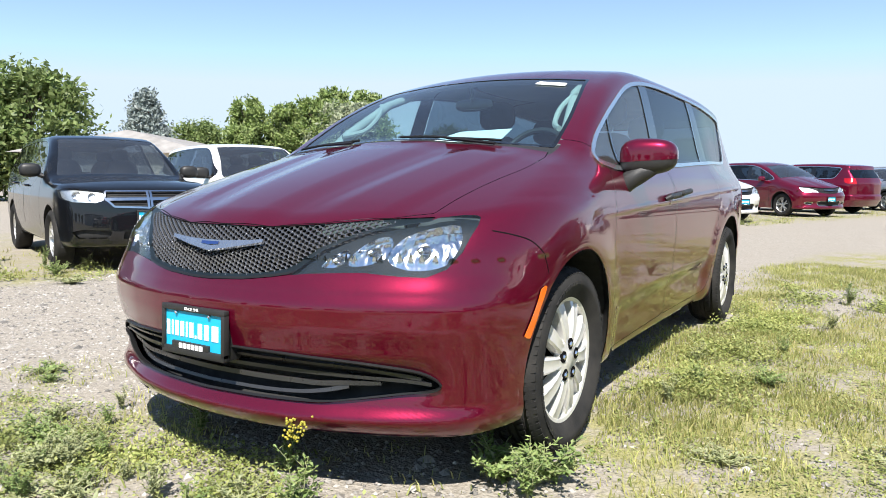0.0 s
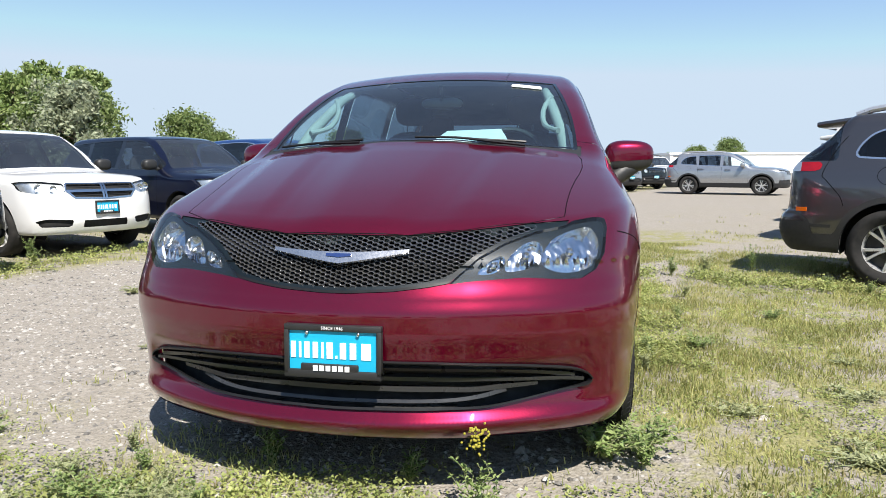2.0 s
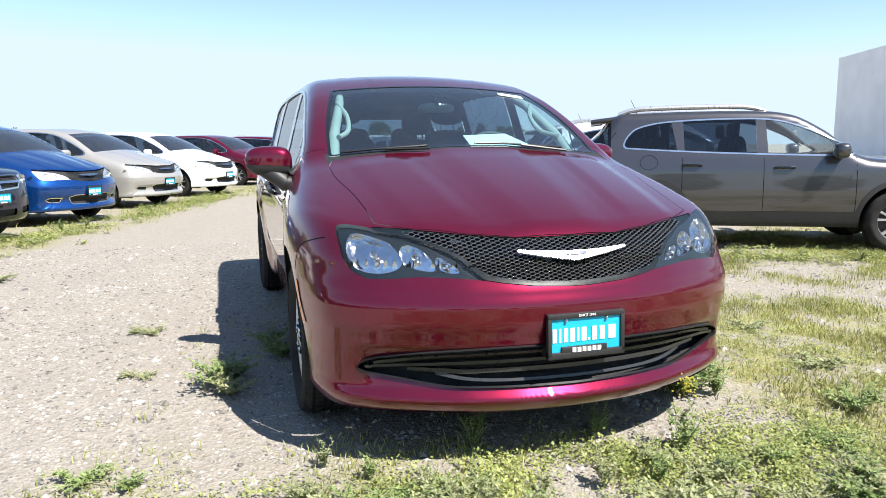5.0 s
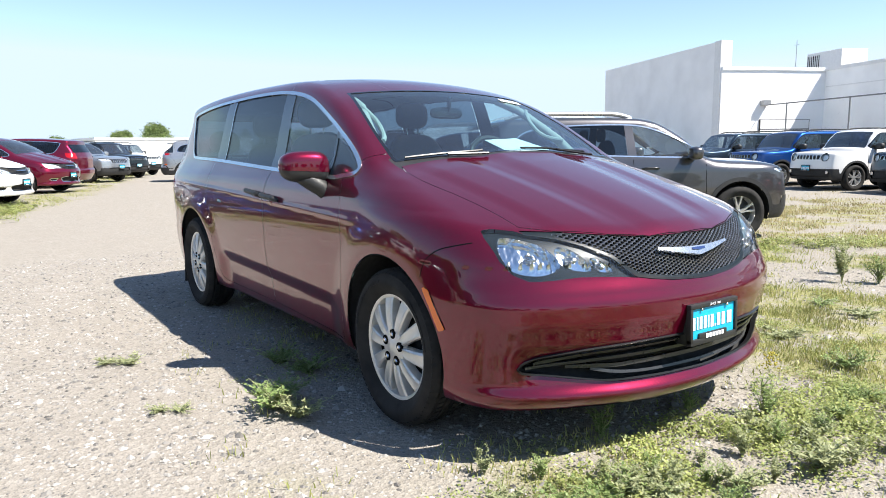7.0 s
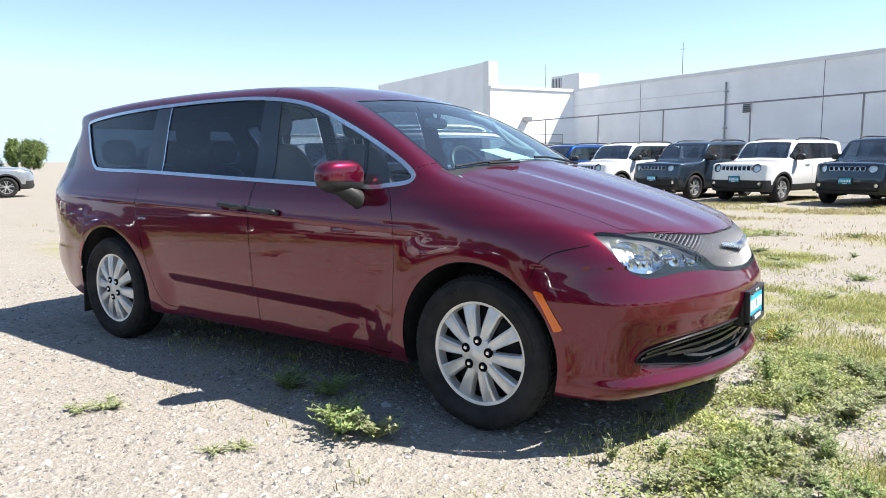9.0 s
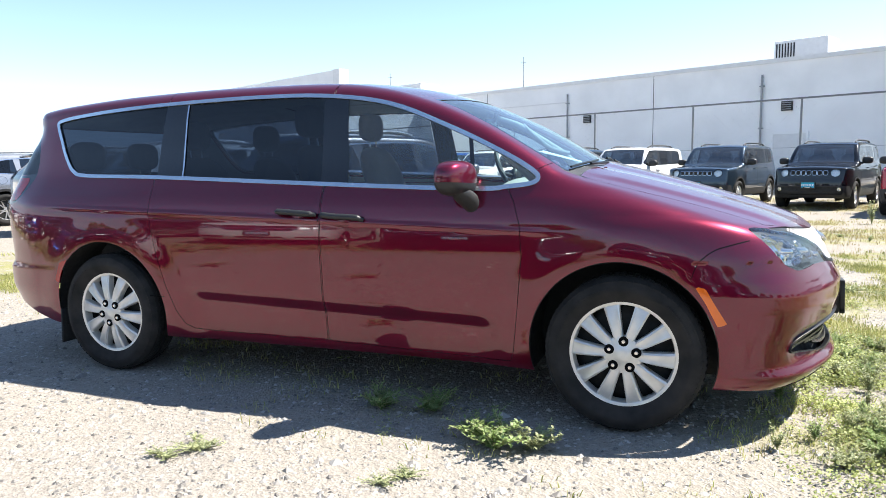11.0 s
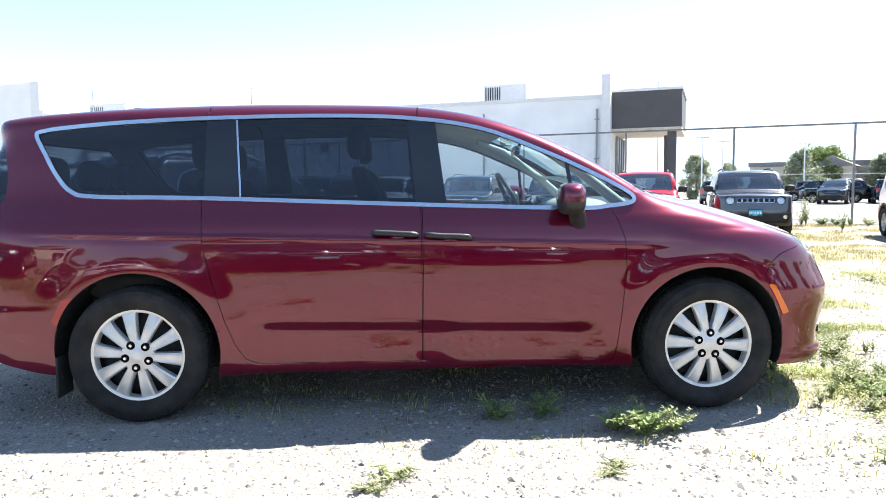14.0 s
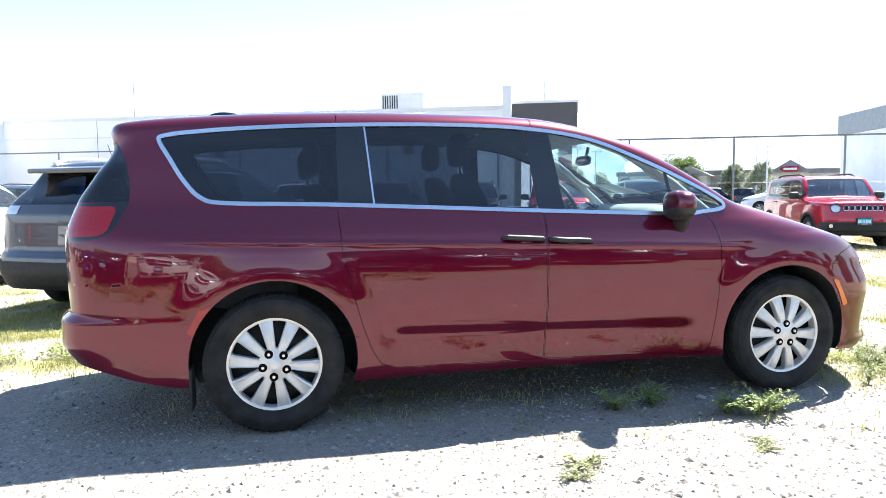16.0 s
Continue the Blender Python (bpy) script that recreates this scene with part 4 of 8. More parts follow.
    for ring in seams:
        if len(ring[2]):
            tagged(skin_part("panel_gap", moved(ring, -0.006), M["seam"], van), kind="stuff")
    # inner linings give the shell its thickness
    up, dn = clip(m, lambda v: 1.08 - v[:, 2])
    up, _ = clip(up, lambda v: v[:, 0] - 1.25)
    skin_part("headliner", moved(up, -0.035), M["beige"], van, "pale beige headliner and pillar trim")
    dn, _ = clip(dn, lambda v: np.maximum(np.maximum(v[:, 0] - 1.4, 0.5 - v[:, 2]), 0.50 - np.minimum(np.hypot(v[:, 0] - 1.532, v[:, 2] - 0.372), np.hypot(v[:, 0] + 1.543, v[:, 2] - 0.375))))
    for half in both(dn):
        tagged(skin_part("inner_trim", moved(half, -0.05), M["dash"], van), kind="stuff")
    for d in (fdoor, slider):
        a, b = clip(d, lambda v: 1.12 - v[:, 2])
        for half in both(b):
            skin_part("door_lining", moved(half, -0.045), M["dash"], van)
        for half in both(a):
            skin_part("door_frame_trim", moved(half, -0.03), M["beige"], van)
    # windows: a bright surround, black pillars and panes
    zone_, ring = clip(win, lambda v: from_line(v[:, [0, 2]], WINDOWS) + 0.0205)
    for half in both(ring):
        skin_part("window_seal", moved(half, -0.003), M["gloss_black"], van)
    loop = np.r_[WINDOWS, WINDOWS[:1]]
    way = np.gradient(np.r_[WINDOWS[-2:], loop, WINDOWS[1:2]], axis=0)[2:-1]
    way = np.stack([way[:, 1], -way[:, 0]], 1) / np.linalg.norm(way, axis=1, keepdims=True)
    way = way * np.sign(from_line(loop + 0.004 * way, WINDOWS).mean())
    for s in (1, -1):
        o_, i_ = loop + 0.003 * way, loop - 0.0185 * way
        a, b = VAN.on_side(o_[:, 0], o_[:, 1], s, 0.001), VAN.on_side(i_[:, 0], i_[:, 1], s, 0.001)
        bm = bmesh.new()
        strip(bm, a, b, VAN.normal((a + b) / 2), 0.006)
        part("window_surround", bm, M["satin"], van, "bright satin window surround")
    cuts = [slant(-1.04, 1.611, -1.007, 1.192), slant(-0.10, 1.602, -0.062, 1.148), slant(0.05, 1.61, 0.105, 1.146), slant(0.76, 1.40, 0.80, 1.10)]
    quarter, rest = clip(zone_, slant(-1.195, 1.6, -1.195, 1.2))
    c_pillar, rest = clip(rest, cuts[0])
    mid, rest = clip(rest, cuts[1])
    b_pillar, rest = clip(rest, cuts[2])
    front, vent = clip(rest, cuts[3])
    _, vent = clip(vent, lambda v: cuts[3](v) - 0.022)
    for z_, name, mat in ((quarter, "quarter_window", "privacy"), (mid, "sliding_door_window", "privacy"), (front, "front_door_window", "side_glass"), (vent, "vent_window", "side_glass")):
        for half in both(z_):
            p = skin_part(name, moved(half, -0.004), M[mat], van, "dark privacy glass" if mat == "privacy" else "lightly tinted glass")
    for z_ in (c_pillar, b_pillar, clip(clip(rest, cuts[3])[1], lambda v: cuts[3](v) - 0.022)[0]):
        for half in both(z_):
            skin_part("window_pillar", half, M["gloss_black"], van, "gloss black pillar cover")
    for half in both(clip(mid, lambda v: cuts[0](v) - 0.010)[0]):
        skin_part("pillar_edge", moved(half, 0.002), M["satin"], van)
    rubber, pane = clip(screen, lambda v: -windscreen_region(v) - 0.016)
    skin_part("windscreen_seal", rubber, M["gloss_black"], van)
    p = skin_part("windscreen", moved(pane, -0.003), M["screen"], van, "slightly dusty green-tinted windscreen")
    skin_part("rear_window", rear, M["privacy"], van, "dark rear glass")
    # lamps
    for half in both(lamps):
        lamp = skin_part("headlamp", half, M["lens"], van, "clear headlamp with mirrored bowls")
        lamp.visible_shadow = False
        side = 1 if half[0][:, 1].mean() > 0 else -1
        yz = lambda v: np.stack([np.abs(v[:, 1]), v[:, 2]], 1)
        rest = half
        for poly, depth in ((LAMP_MAIN, -0.055), (LAMP_MID, -0.045), (LAMP_SMALL, -0.035)):
            bowl, rest = clip(rest, lambda v: from_line(yz(v), poly))
            skin_part("lamp_bowl", moved(bowl, depth), M["bowl"], lamp)
            wallp = VAN.on_front(poly[:, 0] * side, poly[:, 1], -0.018)
            wn_ = VAN.normal(wallp)
            bm = bmesh.new()
            a = [bm.verts.new(Vector(q)) for q in wallp]
            b = [bm.verts.new(Vector(q) - Vector(nn) * (-depth - 0.018)) for q, nn in zip(wallp, wn_)]
            for i in range(len(a)):
                j = (i + 1) % len(a)
                bm.faces.new((a[i], a[j], b[j], b[i]))
            part("bowl_rim", bm, M["bowl"], lamp)
            c = VAN.on_front(poly[:, 0].mean() * side, poly[:, 1].mean(), -0.03)[0]
            bm = bmesh.new()
            lathe(bm, [(0.004, 0.03), (0.012, 0.022), (0.014, 0.0), (0.016, -0.02)], 14, "X", c)
            part("bulb", bm, M["chrome"], lamp)
        skin_part("lamp_bezel", moved(rest, -0.018), M["bezel"], lamp)
    for half in both(tails):
        red, dark = clip(half, lambda v: np.maximum(from_line(v[:, [0, 2]], outline([(-2.85, 1.19), (-2.42, 1.19), (-2.312, 1.185), (-2.326, 1.11), (-2.36, 1.055), (-2.48, 1.04), (-2.85, 1.035)], 4)), 0.3 - np.abs(v[:, 1])))
        t_ = skin_part("tail_lamp", dark, M["gloss_black"], van, "red tail lamp in smoked surround")
        skin_part("red_lens", moved(red, 0.001), M["red_lens"], t_)
    for half in both(orange):
        skin_part("side_marker", moved(half, 0.004), M["amber"], van, "orange side marker")
    for half in both(refl):
        skin_part("side_reflector", moved(half, 0.003), M["red_lens"], van, "red side reflector")
    # upper grille
    mesh_zone, frame_ = clip(grille, lambda v: from_line(np.stack([np.abs(v[:, 1]), v[:, 2]], 1), MESH))
    fr = skin_part("grille_frame", moved(frame_, -0.004), M["bezel"], van, "dark satin grille surround")
    bright, _ = clip(frame_, lambda v: np.maximum(-from_line(np.stack([np.abs(v[:, 1]), v[:, 2]], 1), GRILLE) - 0.0075, np.maximum(v[:, 2] - 0.765, np.abs(v[:, 1]) - 0.365)))
    skin_part("grille_strip", moved(bright, 0.003), M["bar"], fr, "satin strip under the grille")
    skin_part("grille_back", moved(grille, -0.05), M["underside"], fr)
    bm = bmesh.new()
    hex_mesh(bm, VAN, MESH)
    part("grille_mesh", bm, M["grille_wire"], fr, "dark satin honeycomb grille", smooth=False)
    for s in (1, -1):
        bm = bmesh.new()
        band_on_front(bm, VAN, outline([(0.0, 0.900), (0.213, 0.899), (0.402, 0.913), (0.60, 0.932), (0.735, 0.939)], 8, False) * (s, 1), 0.006, -0.004, 0.003)
        part("hood_seal", bm, M["seam"], van)
    # winged emblem, a plain shape
    bm = bmesh.new()
    ys = np.linspace(-0.228, 0.228, 41)
    half_h = 0.003 + 0.019 * np.clip(1 - (np.abs(ys) / 0.235) ** 0.85, 0, 1)
    rise = 0.016 * (np.abs(ys) / 0.228) ** 1.5
    a = VAN.on_front(ys, 0.826 + rise - half_h, 0.004)
    b = VAN.on_front(ys, 0.830 + rise + half_h * 0.42, 0.004)
    strip(bm, a, b, VAN.normal((a + b) / 2), 0.012)
    emblem = part("emblem", bm, M["badge"], van, "chrome winged emblem")
    bm = bmesh.new()
    ys = np.linspace(-0.042, 0.042, 9)
    a, b = VAN.on_front(ys, np.full(9, 0.822) + 0.003 * np.abs(ys) / 0.042, 0.0165), VAN.on_front(ys, np.full(9, 0.8325), 0.0165)
    strip(bm, a, b, VAN.normal(a), 0.002)
    part("emblem_centre", bm, M["blue_enamel"], emblem)
    # lower intake with black bars
    back = skin_part("lower_intake", moved(behind, -0.065), M["underside"], van, "black lower intake with curved bars")
    edge = [(0.0, 0.4995), (0.227, 0.502), (0.41, 0.495), (0.60, 0.479), (0.743, 0.455), (0.80, 0.431), (0.818, 0.408)]
    under = [(0.815, 0.404), (0.79, 0.388), (0.684, 0.372), (0.564, 0.353), (0.468, 0.342), (0.318, 0.337), (0.04, 0.333), (0.0, 0.333)]
    rows = [
        (([(0.0, 0.476), (0.25, 0.476), (0.45, 0.468), (0.62, 0.452), (0.76, 0.426)]), 0.011, -0.018),
        (([(0.0, 0.437), (0.25, 0.437), (0.42, 0.432), (0.56, 0.426), (0.68, 0.420), (0.79, 0.410)]), 0.011, -0.018),
        (([(0.0, 0.398), (0.20, 0.398), (0.34, 0.397), (0.44, 0.395), (0.54, 0.402), (0.64, 0.407)]), 0.011, -0.022),
        (([(0.0, 0.360), (0.20, 0.361), (0.36, 0.364), (0.46, 0.374), (0.54, 0.392)]), 0.011, -0.024),
        (edge, 0.005, -0.012),
        (under, 0.006, -0.010),
    ]
    for line, w, off in rows:
        for s in (1, -1):
            bm = bmesh.new()
            pts = outline(line, 6, False) * (s, 1)
            band_on_front(bm, VAN, pts, w, off, 0.022)
            part("intake_bar", bm, M["slat" if w > 0.008 else "bar"], back)
    plate(van, pose(2.532, 0.004, 0.537, 0, -2, 0))
    bm = bmesh.new()
    box(bm, (2.49, 0.004, 0.52), (0.06, 0.30, 0.14), bevel=0.004)
    part("plate_bracket", bm, M["plastic"], van)
    # wheels
    for x in (1.545, -1.545):
        for s in (1, -1):
            turn = 20 + 31 * x if s > 0 else (-4 if x > 0 else 101)
            cover_wheel(van, pose(x, 0.872 * s, 0.362, 0, turn, 0 if s > 0 else 180))
    for s in (1, -1):
        bm = bmesh.new()
        box(bm, (-1.965, s * 0.885, 0.25), (0.016, 0.17, 0.22), bevel=0.006, taper=0.9)
        part("mud_flap", bm, M["underside"], van, "black rear mud flap")
        mirror(van, s, M["maroon"])
        # handles: two black grips end to end, with cups under them
        for x0, x1, z0, z1 in ((-0.30, -0.050, 0.996, 0.982), (-0.022, 0.236, 0.982, 0.958)):
            xs = np.linspace(x0, x1, 11)
            zs = np.linspace(z0, z1, 11)
            pts = VAN.on_side(xs, zs, s, 0.026 - 0.0)
            pts[0], pts[-1] = VAN.on_side(xs[:1], zs[:1], s, 0.004)[0], VAN.on_side(xs[-1:], zs[-1:], s, 0.004)[0]
            bm = bmesh.new()
            tube(bm, pts, [0.010] + [0.016] * 9 + [0.010], 10)
            part("door_handle", bm, M["plastic"], van, "satin black door handle")
            cx_, cz_ = 0.45 * x0 + 0.55 * x1, 0.5 * (z0 + z1) - 0.018
            bm = bmesh.new()
            cen = VAN.on_side(cx_, cz_, s, -0.012)[0]
            blob(bm, cen, (0.05, 0.014, 0.026), 2.2)
            part("handle_cup", bm, M["maroon"], van)
    # wipers and cowl
    for y0, y1 in ((-0.70, -0.26), (0.0, 0.52)):
        ys = np.linspace(y0, y1, 14)
        p = VAN.on_top(1.318 - 0.14 * ys * ys, ys, 0.010)
        bm = bmesh.new()
        tube(bm, p, 0.0065, 6)
        arm = VAN.on_top([1.37 - 0.1 * y1 * y1, 1.33 - 0.1 * ((y0 + y1) / 2) ** 2], [y1, (y0 + y1) / 2], 0.014)
        tube(bm, [arm[0], arm[1]], 0.007, 6)
        part("wiper", bm, M["bar"], van, "black windscreen wiper")
    # fin on the roof and stickers
    bm = bmesh.new()
    blob(bm, VAN.on_top(-1.82, 0)[0] + np.array((0, 0, 0.01)), (0.11, 0.032, 0.05), 2.2)
    part("aerial_fin", bm, M["gloss_black"], van)
    st = VAN.on_top([0.675, 0.675, 0.63, 0.63], [0.395, 0.56, 0.555, 0.40], 0.002)
    bm = bmesh.new()
    n_ = VAN.normal(st)
    slab(bm, st[[0, 1, 2, 3]], n_[0], 0.002)
    part("window_label", bm, M["paper"], van, "white paper label on the windscreen")
    # under and inside
    bm = bmesh.new()
    box(bm, (0.0, 0, 0.30), (4.5, 1.05, 0.16), bevel=0.03)
    box(bm, (0.05, 0, 0.30), (2.0, 1.72, 0.10), bevel=0.03)
    part("underbody", bm, M["underside"], van)
    bm = bmesh.new()
    box(bm, (0.05, 0, 0.43), (2.0, 1.74, 0.05))
    box(bm, (-1.6, 0, 0.43), (1.3, 1.0, 0.05))
    part("cabin_floor", bm, M["dash"], van)
    bm = bmesh.new()
    blob(bm, (1.06, 0, 1.02), (0.36, 0.80, 0.135), 3.2, 24, 12, lambda p: Vector((p.x - 0.05 * (p.y / 0.8) ** 2, p.y, p.z + 0.10 * p.x)))
    part("dashboard", bm, M["cladding"], van, "dark grey dashboard top")
    bm = bmesh.new()
    blob(bm, (0.98, 0, 1.04), (0.17, 0.78, 0.125), 3.2)
    part("dash_panel", bm, M["beige"], van)
    bm = bmesh.new()
    blob(bm, (0.84, 0.37, 1.10), (0.05, 0.17, 0.075), 3.0)
    part("instrument_binnacle", bm, M["gloss_black"], van)
    bm = bmesh.new()
    rot = Matrix.Rotation(radians(-28), 3, "Y")
    tube(bm, [Vector((0.64, 0.38, 1.16)) + rot @ Vector((0, 0.19 * math.cos(a), 0.19 * math.sin(a))) for a in np.linspace(0, 2 * math.pi, 32, endpoint=False)], 0.016, 8, True)
    blob(bm, (0.67, 0.38, 1.15), (0.03, 0.07, 0.06), 2.5)
    for a in (0.1, math.pi - 0.1, -math.pi / 2):
        tube(bm, [(0.67, 0.38, 1.15), Vector((0.64, 0.38, 1.16)) + rot @ Vector((0, 0.185 * math.cos(a), 0.185 * math.sin(a)))], 0.014, 6)
    part("steering_wheel", bm, M["plastic"], van, "black steering wheel")
    for y in (0.40, -0.40):
        seat(van, (0.02, y, 0.72))
        seat(van, (-0.88, y, 0.70), 0.48, 0.58)
    for y in (0.5, 0, -0.5):
        seat(van, (-1.72, y, 0.70), 0.46, 0.46)
    for s in (1, -1):
        bm = bmesh.new()
        tube(bm, [(1.13, s * 0.72, 1.12), (0.90, s * 0.675, 1.31), (0.62, s * 0.595, 1.50), (0.42, s * 0.56, 1.57)], [0.034, 0.03, 0.026, 0.022], 10)
        part("pillar_trim", bm, M["beige"], van, "pale windscreen pillar trim")
    for y in (0.60, -0.60):
        # curved grab handles on the pillars
        bm = bmesh.new()
        s = 1 if y > 0 else -1
        tube(bm, outline([(0.66, s * 0.615, 1.50), (0.75, s * 0.575, 1.42), (0.86, s * 0.59, 1.335), (0.97, s * 0.66, 1.30)], 6, False), 0.014, 8)
        part("grab_handle", bm, M["beige"], van, "pale curved grab handle")
    bm = bmesh.new()
    blob(bm, (0.62, 0.0, 1.475), (0.02, 0.12, 0.036), 3.0)
    tube(bm, [(0.64, 0, 1.49), (0.66, 0, 1.57)], 0.012)
    part("rear_view_mirror", bm, M["gloss_black"], van)
    bm = bmesh.new()
    sh = [(1.17, 0.04, 1.235), (0.90, 0.08, 1.305), (0.86, 0.36, 1.315), (1.10, 0.42, 1.245)]
    slab(bm, sh, (0, 0, 1), 0.003)
    paper_ = part("paper_sheet", bm, M["paper"], None)
    tagged(paper_, "white paper sheets lying on the dashboard", "paper")
    return van


make_van()


# ---- the other parked cars ----
def alloy_meshes(r=0.35, w=0.112, rim=0.225, spokes=5):
    """Tyre, rim and spokes as shared meshes; outside faces +y."""
    out = []
    bm = bmesh.new()
    prof = [(rim - 0.01, -w * 0.7), (rim + 0.05, -w), (r - 0.05, -w), (r - 0.012, -w * 0.82), (r, -w * 0.6), (r, w * 0.6), (r - 0.012, w * 0.82), (r - 0.05, w), (rim + 0.05, w), (rim - 0.01, w * 0.7)]
    lathe(bm, prof, 36)
    out.append(("tyre", bm, "tyre"))
    bm = bmesh.new()
    lathe(bm, [(rim + 0.012, 0.055), (rim + 0.012, 0.078), (rim - 0.008, 0.078), (rim - 0.022, 0.05), (rim - 0.03, -0.06)], 36)
    for i in range(spokes * 2):
        a0 = 2 * math.pi * (i // 2) / spokes + (0.12 if i % 2 else -0.12)
        a1 = 2 * math.pi * (i // 2) / spokes + (0.22 if i % 2 else -0.22)
        rows = []
        for k, (rr, a, hw, h) in enumerate(((0.045, a0, 0.020, 0.058), (0.11, (a0 * 2 + a1) / 3, 0.014, 0.066), (rim - 0.008, a1, 0.017, 0.070))):
            c = Vector((rr * math.cos(a), 0, rr * math.sin(a)))
            tn = Vector((-math.sin(a), 0, math.cos(a)))
            rows.append([bm.verts.new(c + tn * x + Vector((0, y, 0))) for x, y in ((-hw, h - 0.03), (-hw * 0.7, h), (hw * 0.7, h), (hw, h - 0.03))])
        for a, b in zip(rows, rows[1:]):
            for k in range(3):
                bm.faces.new((a[k], a[k + 1], b[k + 1], b[k]))
    lathe(bm, [(0.058, 0.03), (0.056, 0.052), (0.035, 0.058), (0.01, 0.060)], 20)
    out.append(("alloy_rim", bm, "alloy"))
    bm = bmesh.new()
    lathe(bm, [(rim - 0.025, -0.02), (0.12, 0.0), (0.12, 0.012), (0.01, 0.012)], 24)
    out.append(("brake", bm, "steel"))
    meshes = []
    for name, bm, mat in out:
        me = bpy.data.meshes.new(name)
        bmesh.ops.recalc_face_normals(bm, faces=bm.faces)
        bm.to_mesh(me)
        bm.free()
        me.shade_smooth()
        me.set_sharp_from_angle(angle=radians(40))
        me.materials.append(M[mat])
        meshes.append((name, me))
    return meshes


def mesh_of(bm, mat, angle=38):
    me = bpy.data.meshes.new("m")
    bmesh.ops.recalc_face_normals(bm, faces=bm.faces)
    bm.to_mesh(me)
    bm.free()
    me.shade_smooth()
    me.set_sharp_from_angle(angle=radians(angle))
    me.materials.append(M[mat] if mat else None)
    return me


def suv_body(F, w, h, hood, cowl, wtop, slope, square, belt, tumble, rear=None):
    """A tall wagon from its main sizes; F is half its length."""
    boxy = square > 1.2
    hf = hood - (0.065 if boxy else 0.11)
    return Body(
        top=[(-F - 0.1, h - 0.28), (-F + 0.08, h - 0.10), (-F + 0.4, h - 0.035), (-0.6, h), (wtop - 0.25, h - 0.012), (wtop, h - 0.05), ((wtop + cowl) / 2, (h + hood) / 2 + 0.055), (cowl, hood + 0.06), (cowl + 0.12, hood + 0.025), (F - 0.5, hood - 0.02), (F - 0.14, hf), (F + 0.1, hf - 0.22)],
        plan=[(-F, w - 0.08), (-F + 0.45, w - 0.02), (0, w), (F - 0.6, w - 0.005), (F, w - 0.03)],
        sec=[(0.2, -0.07), (0.4, -0.025), (0.65, 0), (belt - 0.2, -0.012), (belt - 0.04, -0.045), (belt + 0.05, -0.075), (h - 0.15, -0.08 - tumble), (h, -0.13 - tumble)],
        nose=[(0.2, F - 0.13), (0.33, F - 0.04), (0.46, F), (0.62, F - 0.004), (0.78, F - 0.025), (hf, F - 0.07), (hf + 0.2, F - 0.17)],
        nose_plan=[(0, 0), (0.35, 0.03 * (2 - square)), (0.6, 0.10 * (2 - square)), (w - 0.12, 0.22 * (2 - square)), (w - 0.03, 0.38), (w + 0.08, 0.9)],
        tail=[(z, x - F) for z, x in rear] if rear else [(0.2, -F + 0.16), (0.38, -F + 0.03), (0.5, -F), (0.62, -F + 0.01), (0.72, -F + 0.05), (belt - 0.05, -F + 0.07), (belt + 0.08, -F + 0.10), (h - 0.2, -F + slope), (h - 0.09, -F + slope + 0.02), (h - 0.03, -F + slope * 0.55), (h + 0.1, -F + slope * 0.5)],
        tail_plan=[(0, 0), (0.5, 0.03), (w - 0.15, 0.09), (w - 0.03, 0.25), (w + 0.08, 0.7)],
        crown=0.06, bow=0.08, floor=0.26, pivots=(-F + 0.75, F - 0.85), mid=0.68, blends=(0.07, 0.045, 0.06, 0.05) if boxy else (0.12, 0.09, 0.1, 0.07),
    )


